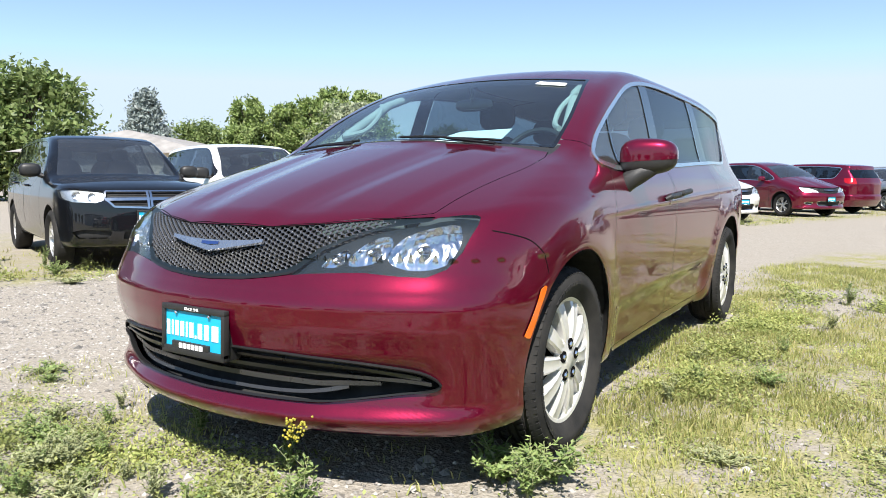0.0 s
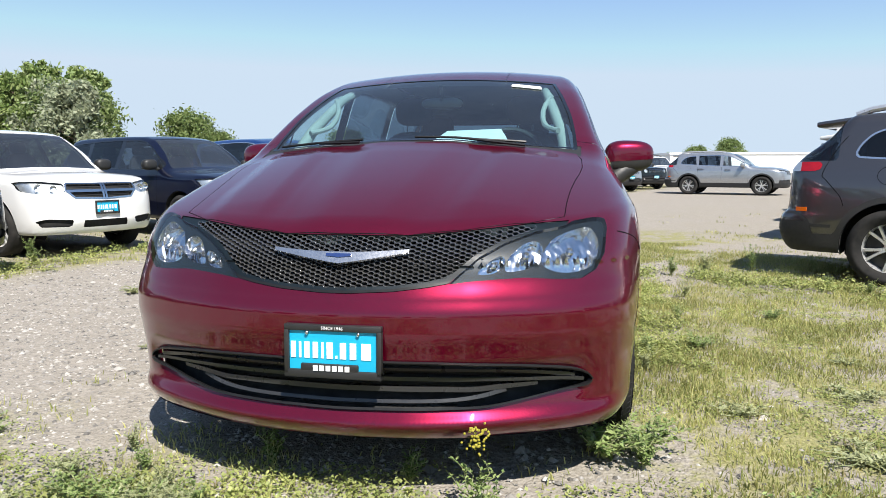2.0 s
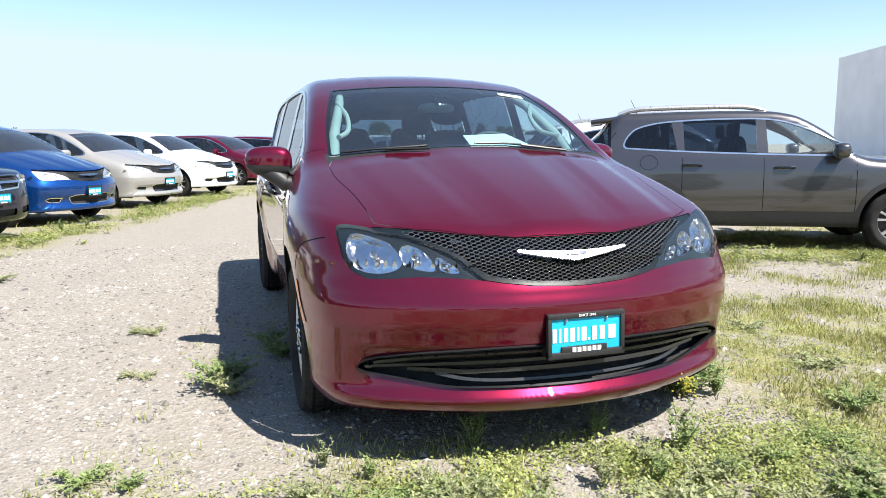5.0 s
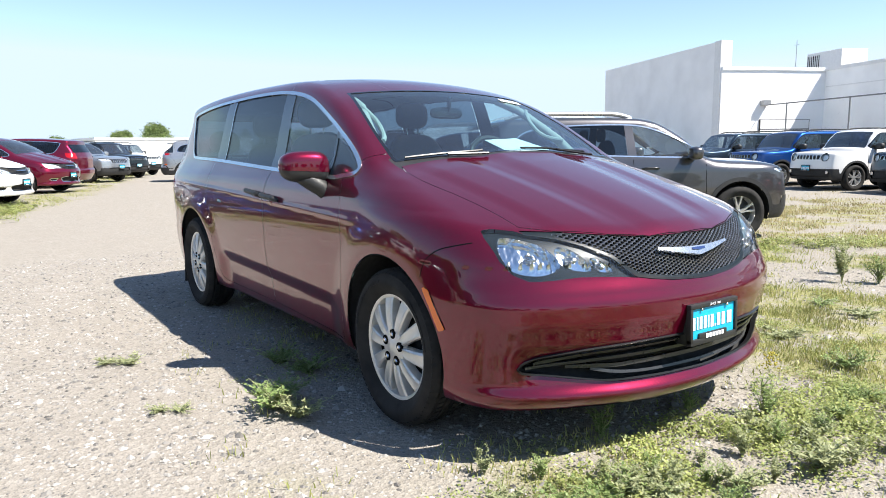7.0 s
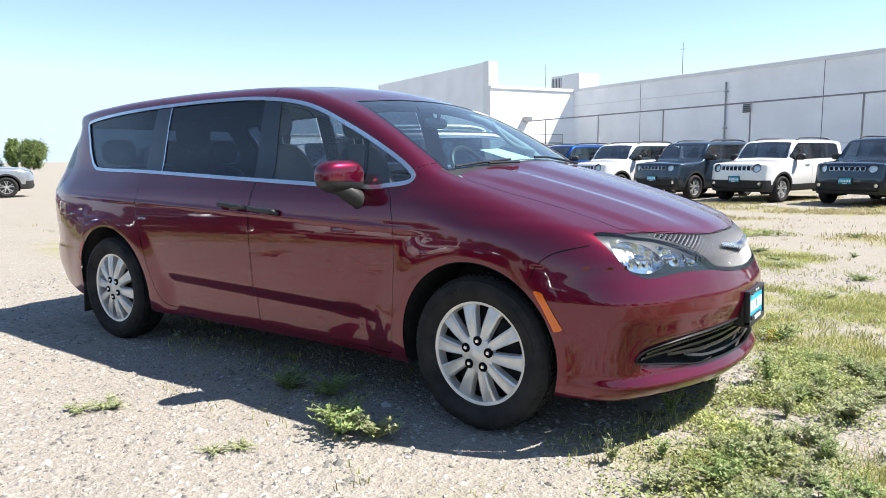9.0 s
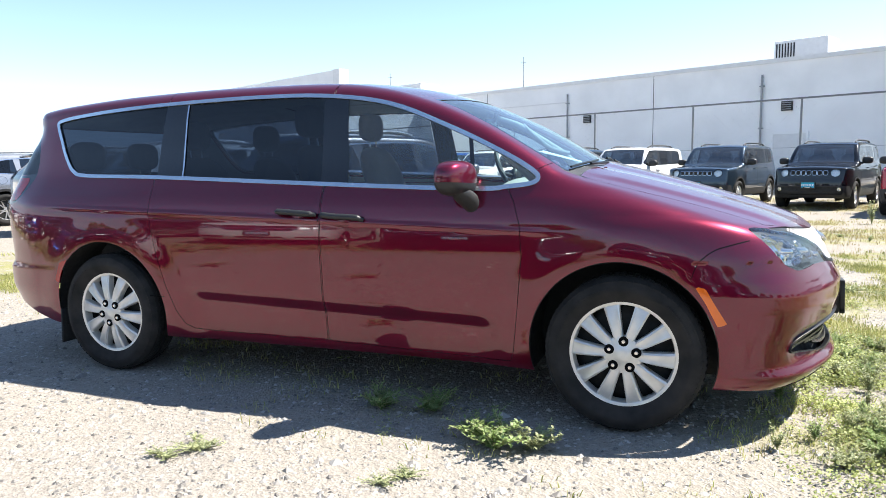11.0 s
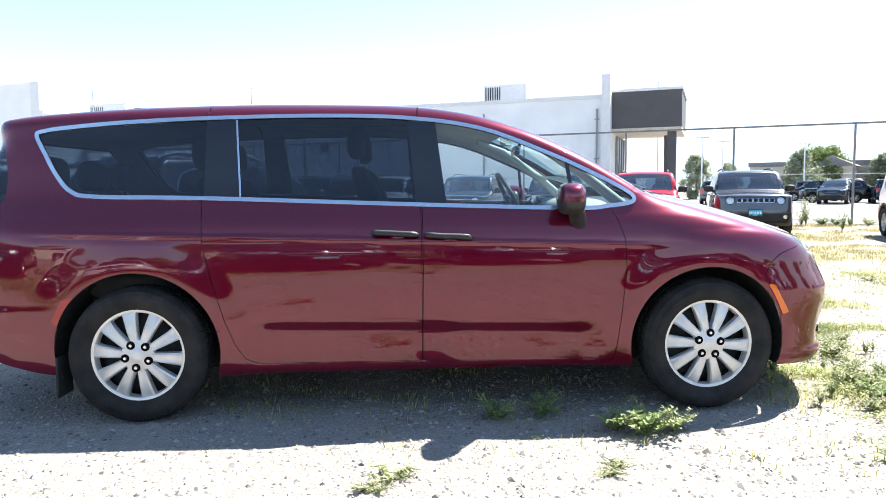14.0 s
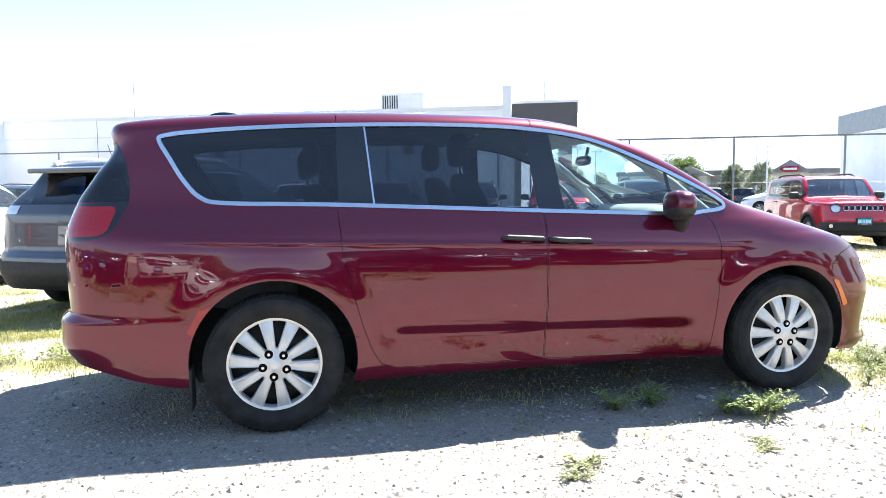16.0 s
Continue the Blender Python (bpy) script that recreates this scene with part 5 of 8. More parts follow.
KINDS = {
    "journey": dict(F=2.445, w=0.905, h=1.66, hood=1.06, cowl=1.18, wtop=0.42, slope=0.33, square=1.0, belt=1.10, tumble=0.15, wheels=(1.515, -1.375), r=0.345, clad=False,
        windows=[(-2.05, 1.40), (-1.95, 1.50), (-1.6, 1.55), (-0.8, 1.58), (0.0, 1.575), (0.38, 1.53), (0.75, 1.34), (1.0, 1.17), (0.98, 1.08), (0.6, 1.07), (-0.6, 1.09), (-1.6, 1.14), (-1.95, 1.22)], pillars=(-1.28, -0.30),
        lamp=[(0.48, 0.815), (0.475, 0.92), (0.74, 0.95), (0.87, 0.94), (0.865, 0.83), (0.78, 0.795), (0.56, 0.785)], grille=[(-0.2, 0.918), (0.45, 0.918), (0.475, 0.84), (0.38, 0.742), (-0.2, 0.725)], cross=True,
        intake=[[(-0.2, 0.46), (0.30, 0.46), (0.30, 0.37), (-0.2, 0.37)], [(0.42, 0.47), (0.70, 0.49), (0.80, 0.46), (0.74, 0.39), (0.44, 0.385)]], tail_lamp=[(-2.6, 1.06), (-2.18, 1.06), (-2.16, 0.98), (-2.25, 0.84), (-2.6, 0.84)], rails=False, plate=0.615),
    "cherokee": dict(F=2.31, rear=[(0.2, 0.14), (0.36, 0.0), (0.5, -0.05), (0.62, -0.04), (0.70, 0.02), (0.85, 0.03), (1.05, 0.04), (1.16, 0.10), (1.42, 0.40), (1.50, 0.46), (1.56, 0.50), (1.75, 0.60)], w=0.925, h=1.655, hood=1.08, cowl=1.02, wtop=0.28, slope=0.40, square=0.95, belt=1.10, tumble=0.13, wheels=(1.40, -1.30), r=0.362, clad=True,
        windows=[(-1.64, 1.25), (-1.58, 1.36), (-1.45, 1.455), (-1.1, 1.52), (-0.4, 1.545), (0.1, 1.52), (0.5, 1.385), (0.86, 1.20), (0.90, 1.11), (0.5, 1.10), (-0.6, 1.135), (-1.5, 1.185), (-1.62, 1.205)], pillars=(-0.98, -0.09),
        lamp=[(0.45, 0.90), (0.50, 0.955), (0.80, 0.975), (0.88, 0.95), (0.84, 0.895), (0.60, 0.885)], grille=[(-0.2, 0.94), (0.47, 0.935), (0.44, 0.78), (-0.2, 0.77)], cross=False,
        intake=[[(-0.2, 0.60), (0.55, 0.60), (0.62, 0.46), (-0.2, 0.42)]], tail_lamp=[(-2.5, 1.155), (-1.93, 1.16), (-1.90, 1.12), (-1.94, 1.07), (-2.5, 1.065)], rails=True, plate=0.62),
    "renegade": dict(F=2.118, w=0.895, h=1.665, hood=1.10, cowl=0.95, wtop=0.52, slope=0.12, square=1.35, belt=1.12, tumble=0.075, wheels=(1.30, -1.27), r=0.345, clad=True,
        windows=[(-1.62, 1.48), (-1.5, 1.535), (-0.8, 1.55), (0.2, 1.55), (0.52, 1.50), (0.80, 1.24), (0.82, 1.13), (0.5, 1.115), (-0.8, 1.13), (-1.45, 1.15), (-1.62, 1.22)], pillars=(-1.02, -0.12),
        lamp=[(0.565 + 0.098 * math.cos(a), 0.895 + 0.098 * math.sin(a)) for a in np.linspace(0, 2 * math.pi, 20, endpoint=False)], grille=[(-0.2, 0.955), (0.435, 0.955), (0.445, 0.835), (-0.2, 0.83)], cross=False, slots=7,
        intake=[[(-0.2, 0.56), (0.58, 0.56), (0.74, 0.50), (0.70, 0.37), (-0.2, 0.36)]], tail_lamp=[(-2.3, 1.10), (-1.97, 1.10), (-1.97, 0.88), (-2.3, 0.88)], rails=True, plate=0.60),
    "pacifica": dict(F=2.52, w=0.97, h=1.74, hood=1.2, belt=1.13, wheels=(1.545, -1.545), r=0.36, clad=False, rails=False, plate=0.545),
}
WHEEL_MESHES = {}


def car_kit(kind):
    """All the meshes of one model, built once: (part, mesh, material or None for the paint, label)."""
    k = KINDS[kind]
    kit = []

    def put(name, m, mat, label=""):
        if len(m[2]):
            me = skin_mesh(name, m)
            me.materials.append(M[mat] if mat else None)
            kit.append((name, me, mat, label))

    van = kind == "pacifica"
    body = VAN if van else suv_body(**{a: k[a] for a in ("F", "w", "h", "hood", "cowl", "wtop", "slope", "square", "belt", "tumble", "rear") if a in k})
    m = body.skin(98, 38, 74)
    low = 0.25 if van else 0.29
    under, m = clip(m, lambda v: v[:, 2] - low)
    kit.append(("undertray", mesh_of(tray_mesh(body, -k["F"] + 0.35, k["F"] - 0.4, lambda x: low, k["wheels"]), "underside"), "underside", ""))
    for cx in k["wheels"]:
        r = k["r"] + 0.062
        _, m = clip(m, lambda v: np.maximum(np.hypot(v[:, 0] - cx, v[:, 2] - k["r"]) - r, 0.5 - np.abs(v[:, 1])))
    F = k["F"]
    w_poly = WINDOWS if van else outline(k["windows"], 5)
    win, m = clip(m, side_region(w_poly, 0.35))
    if van:
        screen, m = clip(m, windscreen_region)
        lamps, m = clip(m, front_region(HEADLAMP, 1.9))
        grille, m = clip(m, front_region(GRILLE, 2.0))
        intakes = [np.array([(-0.2, 0.50), (0.36, 0.50), (0.46, 0.47), (0.40, 0.35), (-0.2, 0.34)]), np.array([(0.56, 0.46), (0.74, 0.47), (0.80, 0.44), (0.74, 0.40), (0.60, 0.39)])]
        tails, m = clip(m, side_region(TAIL, 0.66))
        rear, m = clip(m, lambda v: np.maximum(np.maximum(v[:, 0] + 2.25, np.maximum(1.22 - v[:, 2], v[:, 2] - 1.5)), np.abs(v[:, 1]) - 0.7))
    else:
        cowl, wtop, h, hood = k["cowl"], k["wtop"], k["h"], k["hood"]
        ye = lambda z: k["w"] - 0.17 - (k["tumble"] + 0.03) * np.clip((z - hood) / (h - hood), 0, 1)
        screen, m = clip(m, lambda v: np.maximum(np.maximum(np.abs(v[:, 1]) - ye(v[:, 2]), v[:, 0] - (cowl + 0.0 - 0.1 * v[:, 1] ** 2)), (wtop + 0.06 - 0.08 * v[:, 1] ** 2) - v[:, 0]))
        lamps, m = clip(m, front_region(np.array(k["lamp"]), F - 0.75))
        grille, m = clip(m, front_region(np.array(k["grille"]), F - 0.75))
        intakes = [np.array(q) for q in k["intake"]]
        tails, m = clip(m, lambda v: np.maximum(from_line(v[:, [0, 2]], np.array(k["tail_lamp"])), 0.55 - np.abs(v[:, 1])))
        bl = k["belt"]
        rear, m = clip(m, lambda v: np.maximum(np.maximum(v[:, 0] + F - k["slope"] - 0.13, np.maximum(bl + 0.07 - v[:, 2], v[:, 2] - (h - 0.15))), np.abs(v[:, 1]) - {"renegade": 0.6, "cherokee": 0.86}.get(kind, 0.66)))
    cut = []
    for q in intakes:
        a, m = clip(m, front_region(q, F - 0.75))
        cut.append(a)
    if k["clad"]:
        def clad(v):
            d = 0.465 - v[:, 2] + 0.12 * (np.abs(v[:, 0]) > F - 0.32)
            for cx in k["wheels"]:
                d = np.maximum(d, k["r"] + 0.115 - np.hypot(v[:, 0] - cx, v[:, 2] - k["r"]))
            return -d
        trim, m = clip(m, clad)
        put("cladding", moved(trim, 0.006), "cladding", "black plastic cladding")
    # door joints
    px = (-0.035, -1.19) if van else (k["pillars"][1] + 0.03, k["pillars"][0] + 0.02)
    for x0 in (*px, 0.92 if not van else 1.03):
        zs = np.linspace(k["belt"] - 0.02, 0.46, 9)
        line = np.stack([x0 + 0.06 * np.clip((0.62 - zs) / 0.16, 0, 1) * (x0 < -0.8), zs], 1)
        for s_ in (1, -1):
            kit.append(("panel_gap", mesh_of(side_line(None, body, line, s_, 0.007), "seam"), "seam", ""))
    put("body", m, None)
    put("inner_shell", moved(clip(m, lambda v: k["belt"] - 0.08 - v[:, 2])[0], -0.05), "cloth")
    d_fn = lambda v: from_line(v[:, [0, 2]], w_poly)
    panes, ring = clip(win, lambda v: d_fn(v) + 0.018)
    for half in both(ring):
        put("window_surround", moved(half, 0.002), "satin" if kind in ("cherokee", "pacifica") else "gloss_black")
    cuts = [slant(-1.19, 1.6, -1.19, 1.2), slant(-1.02, 1.6, -1.0, 1.2), slant(-0.1, 1.6, -0.06, 1.15), slant(0.05, 1.61, 0.105, 1.146)] if van else [slant(k["pillars"][0] - 0.05 - 0.06, 1.55, k["pillars"][0] - 0.05 + 0.03, 1.1), slant(k["pillars"][0] + 0.03, 1.55, k["pillars"][0] + 0.05, 1.1), slant(k["pillars"][1] - 0.05, 1.55, k["pillars"][1] - 0.04, 1.1), slant(k["pillars"][1] + 0.06, 1.55, k["pillars"][1] + 0.08, 1.1)]
    rest = panes
    for i, (name, mat) in enumerate((("quarter_window", "privacy"), ("window_pillar", None if kind == "cherokee" else "gloss_black"), ("rear_door_window", "privacy"), ("window_pillar", None if kind == "cherokee" else "gloss_black"))):
        z_, rest = clip(rest, cuts[i])
        for half in both(z_):
            put(name, moved(half, 0.001 if mat is None else -0.003), mat)
    for half in both(rest):
        put("front_door_window", moved(half, -0.003), "side_glass" if kind == "cherokee" else "car_side")
    put("windscreen", moved(screen, -0.003), "car_screen")
    put("rear_window", moved(rear, 0.002 if kind == "renegade" else 0), "privacy")
    for half in both(lamps):
        put("headlamp", moved(half, -0.03), "reflector", "clear headlamp")
        put("lamp_cover", half, "lens")
    for half in both(tails):
        put("tail_lamp", moved(half, 0.003), "red_lens", "red tail lamp")
    for s_ in (1, -1):
        for y, z, r in {"journey": ((0.60, 0.862, 0.045), (0.745, 0.872, 0.05)), "pacifica": ((0.61, 0.825, 0.032), (0.74, 0.85, 0.042)), "cherokee": ((0.62, 0.925, 0.022), (0.74, 0.935, 0.024))}.get(kind, ()):
            bm = bmesh.new()
            lathe(bm, [(r, 0.012), (r * 0.92, 0.010), (r * 0.6, -0.016), (r * 0.25, -0.022), (0.006, -0.008)], 16, "X", body.on_front(s_ * y, z, -0.024)[0])
            kit.append(("lamp_bowl", mesh_of(bm, "chrome"), "chrome", "chrome lamp bowl"))
    put("grille", moved(grille, -0.03), "underside", "black grille")
    for a in cut:
        for half in ([a] if a[0][:, 1].min() < 0.05 and np.abs(a[0][:, 1]).min() < 0.1 else both(a)):
            put("intake", moved(half, -0.03), "underside")
    # bars of the grille
    if k.get("cross"):
        for line, wd in (([(0.018, 0.73), (0.018, 0.915)], 0.026), ([(-0.018, 0.73), (-0.018, 0.915)], 0.026), ([(-0.47, 0.826), (0, 0.826), (0.47, 0.826)], 0.034), ([(-0.45, 0.915), (0.45, 0.915)], 0.016), ([(0.455, 0.912), (0.475, 0.84), (0.38, 0.742), (0.0, 0.725), (-0.38, 0.742), (-0.475, 0.84), (-0.455, 0.912)], 0.022)):
            bm = bmesh.new()
            pts = np.concatenate([np.linspace(line[i], line[i + 1], 8)[: 8 if i == len(line) - 2 else 7] for i in range(len(line) - 1)])
            band_on_front(bm, body, pts, wd, -0.012, 0.018)
            kit.append(("grille_bar", mesh_of(bm, "chrome"), "chrome", "chrome grille bar"))
        bm = bmesh.new()
        for j in range(9):
            z = 0.738 + j * 0.021
            band_on_front(bm, body, np.stack([np.linspace(-0.42, 0.42, 22), np.full(22, z)], 1), 0.005, -0.02, 0.004)
        kit.append(("grille_mesh", mesh_of(bm, "cladding"), "cladding", "black mesh"))
    if k.get("slots") or kind == "cherokee":
        for i in range(8):
            y = (-0.42 + 0.84 * i / 7) if kind == "renegade" else (-0.36 + 0.72 * i / 7)
            zl, zh = (0.835, 0.953) if kind == "renegade" else (0.775, 0.938)
            bm = bmesh.new()
            band_on_front(bm, body, np.stack([np.full(6, y), np.linspace(zl, zh, 6)], 1), 0.014 if kind == "renegade" else 0.04, -0.012, 0.014)
            kit.append(("grille_bar", mesh_of(bm, None), None, ""))
        for i in range(7):
            y = (-0.42 + 0.84 * (i + 0.5) / 7) if kind == "renegade" else (-0.36 + 0.72 * (i + 0.5) / 7)
            bm = bmesh.new()
            p = np.array([(y + 0.049 * math.copysign(abs(math.cos(a)) ** 0.5, math.cos(a)), (zl + zh) / 2 + (zh - zl) * 0.46 * math.copysign(abs(math.sin(a)) ** 0.5, math.sin(a))) for a in np.linspace(0, 2 * math.pi, 25)])
            band_on_front(bm, body, p, 0.009, -0.004, 0.008)
            kit.append(("slot_ring", mesh_of(bm, "chrome"), "chrome", "bright grille slot ring"))
    if kind == "renegade":
        for s_ in (1, -1):
            bm = bmesh.new()
            an = np.linspace(0, 2 * math.pi, 25)
            band_on_front(bm, body, np.stack([s_ * (0.565 + 0.10 * np.cos(an)), 0.895 + 0.10 * np.sin(an)], 1), 0.016, -0.004, 0.014)
            kit.append(("lamp_ring", mesh_of(bm, "gloss_black"), "gloss_black", "black headlamp ring"))
            bm = bmesh.new()
            lathe(bm, [(0.045, -0.03), (0.045, 0.008), (0.034, 0.008), (0.030, -0.005), (0.005, -0.006)], 16, "X", body.on_front(s_ * 0.66, 0.50)[0])
            kit.append(("fog_lamp", mesh_of(bm, "chrome"), "chrome", "round fog lamp"))
    if van:
        bm = bmesh.new()
        hexz = np.linspace(0.75, 0.88, 8)
        for z in hexz:
            band_on_front(bm, body, np.stack([np.linspace(-0.4, 0.4, 22), np.full(22, z)], 1), 0.007, -0.012, 0.006)
        kit.append(("grille_mesh", mesh_of(bm, "gloss_black"), "gloss_black", "black mesh"))
        bm = bmesh.new()
        ys = np.linspace(-0.22, 0.22, 21)
        hh = 0.004 + 0.018 * np.clip(1 - (np.abs(ys) / 0.23) ** 1.3, 0, 1)
        a, b = body.on_front(ys, 0.826 - hh, 0.004), body.on_front(ys, 0.83 + hh * 0.4, 0.004)
        strip(bm, a, b, body.normal((a + b) / 2), 0.01)
        kit.append(("emblem", mesh_of(bm, "chrome"), "chrome", "chrome emblem"))
        for s in (1, -1):
            for q in intakes:
                bm = bmesh.new()
                loop = np.concatenate([np.linspace(q[i], q[(i + 1) % len(q)], 5)[:4] for i in range(len(q))])
                loop = np.r_[loop, loop[:1]]
                loop = loop[loop[:, 0] > -0.01]
                band_on_front(bm, body, loop * (s, 1), 0.014, -0.006, 0.010)
                kit.append(("intake_trim", mesh_of(bm, "chrome"), "chrome", "chrome intake trim"))
    for cx in k["wheels"]:
        for s in (1, -1):
            bm = bmesh.new()
            r = k["r"] + 0.062
            rows = []
            an = np.radians(np.linspace(-12, 192, 19))
            ax, az = cx + (r - 0.003) * np.cos(an), k["r"] + (r - 0.003) * np.sin(an)
            ay = np.abs(body.on_side(ax, np.maximum(az, 0.33), 1)[:, 1])
            for a, x, z, yo in zip(an, ax, az, ay):
                rows.append([bm.verts.new((x, s * (yo - 0.002), z)), bm.verts.new((cx + (r + 0.02) * math.cos(a), s * 0.5, k["r"] + (r + 0.02) * math.sin(a)))])
            for a, b in zip(rows, rows[1:]):
                bm.faces.new((a[0], a[1], b[1], b[0]))
            kit.append(("wheel_arch_liner", mesh_of(bm, "underside"), "underside", ""))
            bm = bmesh.new()
            bm.faces.new([bm.verts.new((cx + (r + 0.02) * math.cos(a), s * 0.51, max(0.2, k["r"] + (r + 0.02) * math.sin(a)))) for a in np.radians(np.arange(0, 360, 15))])
            kit.append(("wheel_house", mesh_of(bm, "underside"), "underside", ""))
    if k["rails"]:
        for s in (1, -1):
            bm = bmesh.new()
            xs = np.linspace(-F + 0.62, k["wtop"] - 0.28, 14)
            y0 = k["w"] - 0.10 - k["tumble"] - 0.13
            p = body.on_top(xs, np.full(14, s * y0), 0.0)
            p[:, 2] += np.array([0.0, 0.035] + [0.05] * 10 + [0.035, 0.0])
            tube(bm, p, 0.03 if kind == "cherokee" else 0.02, 8)
            kit.append(("roof_rail", mesh_of(bm, "alloy" if kind == "cherokee" else "cladding"), "", "roof rail"))
    for s in (1, -1):
        for x0 in ((-0.30, -0.02) if van else (k["pillars"][1] - 0.42 - 0.45, k["pillars"][1] + 0.14)):
            bm = bmesh.new()
            xs = np.linspace(x0, x0 + 0.22, 7)
            z0 = k["belt"] - 0.135 + (0.03 if x0 < -0.3 else 0)
            p = body.on_side(xs, np.full(7, z0), s, 0.028)
            p[0], p[-1] = body.on_side(xs[:1], [z0], s, 0.0)[0], body.on_side(xs[-1:], [z0], s, 0.0)[0]
            tube(bm, p, 0.014, 8)
            kit.append(("door_handle", mesh_of(bm, "gloss_black" if kind == "cherokee" else None), "gloss_black" if kind == "cherokee" else None, "door handle"))
        bm = bmesh.new()
        c = (0.76, 1.03, 1.17) if van else (k["cowl"] - 0.30, k["w"] + 0.07, k["belt"] + 0.06)
        blob(bm, (c[0], s * c[1], c[2]), (0.08, 0.12, 0.085), 3.0, 18, 12)
        tube(bm, [(c[0] + 0.02, s * (c[1] - 0.08), c[2] - 0.05), (c[0] + 0.05, s * (c[1] - 0.2), c[2] - 0.10)], 0.03)
        kit.append(("door_mirror", mesh_of(bm, None if kind in ("pacifica", "cherokee") else "plastic"), None if kind in ("pacifica", "cherokee") else "plastic", "door mirror"))
    if kind == "cherokee":
        bm = bmesh.new()
        box(bm, (-F + 0.50, 0, h - 0.105), (0.44, 1.22, 0.055), Matrix.Rotation(radians(-7), 3, "Y"), 0.018)
        kit.append(("spoiler", mesh_of(bm, None), None, "roof spoiler over the hatch"))
        an = np.linspace(0, 2 * math.pi, 33)
        kit.append(("fuel_flap", mesh_of(side_line(None, body, np.stack([-1.34 + 0.10 * np.cos(an), 1.03 + 0.085 * np.sin(an)], 1), -1, 0.005), "seam"), "seam", ""))
        for s_ in (1, -1):
            gate = outline([(-1.72, 1.40), (-1.80, 1.28), (-1.90, 1.05), (-1.86, 0.98), (-1.74, 0.84), (-1.70, 0.74)], 5, False)
            kit.append(("panel_gap", mesh_of(side_line(None, body, gate, s_, 0.007), "seam"), "seam", ""))
            edge = outline([(-2.24, 0.665), (-2.12, 0.66), (-2.02, 0.60), (-1.98, 0.55), (-1.80, 0.545)], 5, False)
            kit.append(("cladding_edge", mesh_of(side_line(None, body, edge, s_, 0.03), "cladding"), "cladding", "black plastic bumper edge"))
        bm = bmesh.new()
        tube(bm, [(-1.42, 0.0, h - 0.04), (-1.52, 0.0, h + 0.17)], [0.006, 0.003], 6)
        kit.append(("aerial", mesh_of(bm, "plastic"), "plastic", "short black roof aerial"))
        for half in both(tails):
            clear, _ = clip(half, lambda v: v[:, 0] + 2.10)
            put("reversing_lamp", moved(clear, 0.005), "reflector", "clear reversing lamp")
        for s in (1, -1):
            p = body.on_side(np.linspace(-2.12, -2.02, 5), np.full(5, 0.70), s, 0.0)
            bm = bmesh.new()
            strip(bm, p - (0, 0, 0.02), p + (0, 0, 0.02), body.normal(p), 0.006)
            kit.append(("rear_reflector", mesh_of(bm, "amber"), "amber", "orange rear reflector"))
    bm = bmesh.new()
    box(bm, (0, 0, 0.36), (2 * F - 0.7, 0.98, 0.12), bevel=0.02)
    kit.append(("underbody", mesh_of(bm, "underside"), "underside", ""))
    # seats and dash that show through the glass
    for x0 in (0.02, -0.9):
        for y in (0.38, -0.38):
            bm = bmesh.new()
            blob(bm, (x0 - 0.28, y, 1.02), (0.09, 0.23, 0.32), 3.0, 14, 10)
            blob(bm, (x0 - 0.36, y, 1.40), (0.05, 0.12, 0.09), 3.0, 14, 10)
            kit.append(("seat", mesh_of(bm, "cloth"), "cloth", "dark seat"))
    bm = bmesh.new()
    blob(bm, ((1.06 if van else k["cowl"] - 0.22), 0, 0.98), (0.28, 0.70, 0.12), 3.0)
    kit.append(("dashboard", mesh_of(bm, "cladding"), "cladding", ""))
    return kit


KITS = {}


def park(kind, paint, nose, heading, label, group="", rims=5, tag=True, z=0.0):
    """Parks a car with the middle of its nose at a place, pointing along heading degrees."""
    if kind not in KITS:
        KITS[kind] = car_kit(kind)
    k = KINDS[kind]
    a = radians(heading)
    name = "minivan" if kind == "pacifica" else "suv"
    car = thing(name, label, name.replace("suv", "SUV"), pose(nose[0] - k["F"] * math.cos(a), nose[1] - k["F"] * math.sin(a), z, 0, 0, heading), group)
    for pname, me, mat, lab in KITS[kind]:
        ob = new(pname, me)
        ob.parent = car
        if lab:
            tagged(ob, lab)
        if pname == "panel_gap":
            tagged(ob, kind="stuff")
        if mat is None:
            ob.material_slots[0].link = "OBJECT"
            ob.material_slots[0].material = paint
    key = (k["r"], rims)
    if key not in WHEEL_MESHES:
        WHEEL_MESHES[key] = alloy_meshes(k["r"], rim=0.66 * k["r"], spokes=rims)
    for x in k["wheels"]:
        for s in (1, -1):
            wh = new("wheel")
            wh.parent, wh.matrix_basis = car, pose(x, (k["w"] - 0.115) * s, k["r"], 0, x * 40, 0 if s > 0 else 180)
            for pname, me in WHEEL_MESHES[key]:
                new(pname, me).parent = wh
    if tag:
        plate(car, pose(k["F"] + 0.012, 0.0, k["plate"]), False)
    return car


def paint(name, col, metal=0.4, flake=0.25):
    return material(name, car_paint, col=col, metal=metal, flake=flake, dust=0.008, coat=0.85 if max(col) < 0.05 else 1.0)


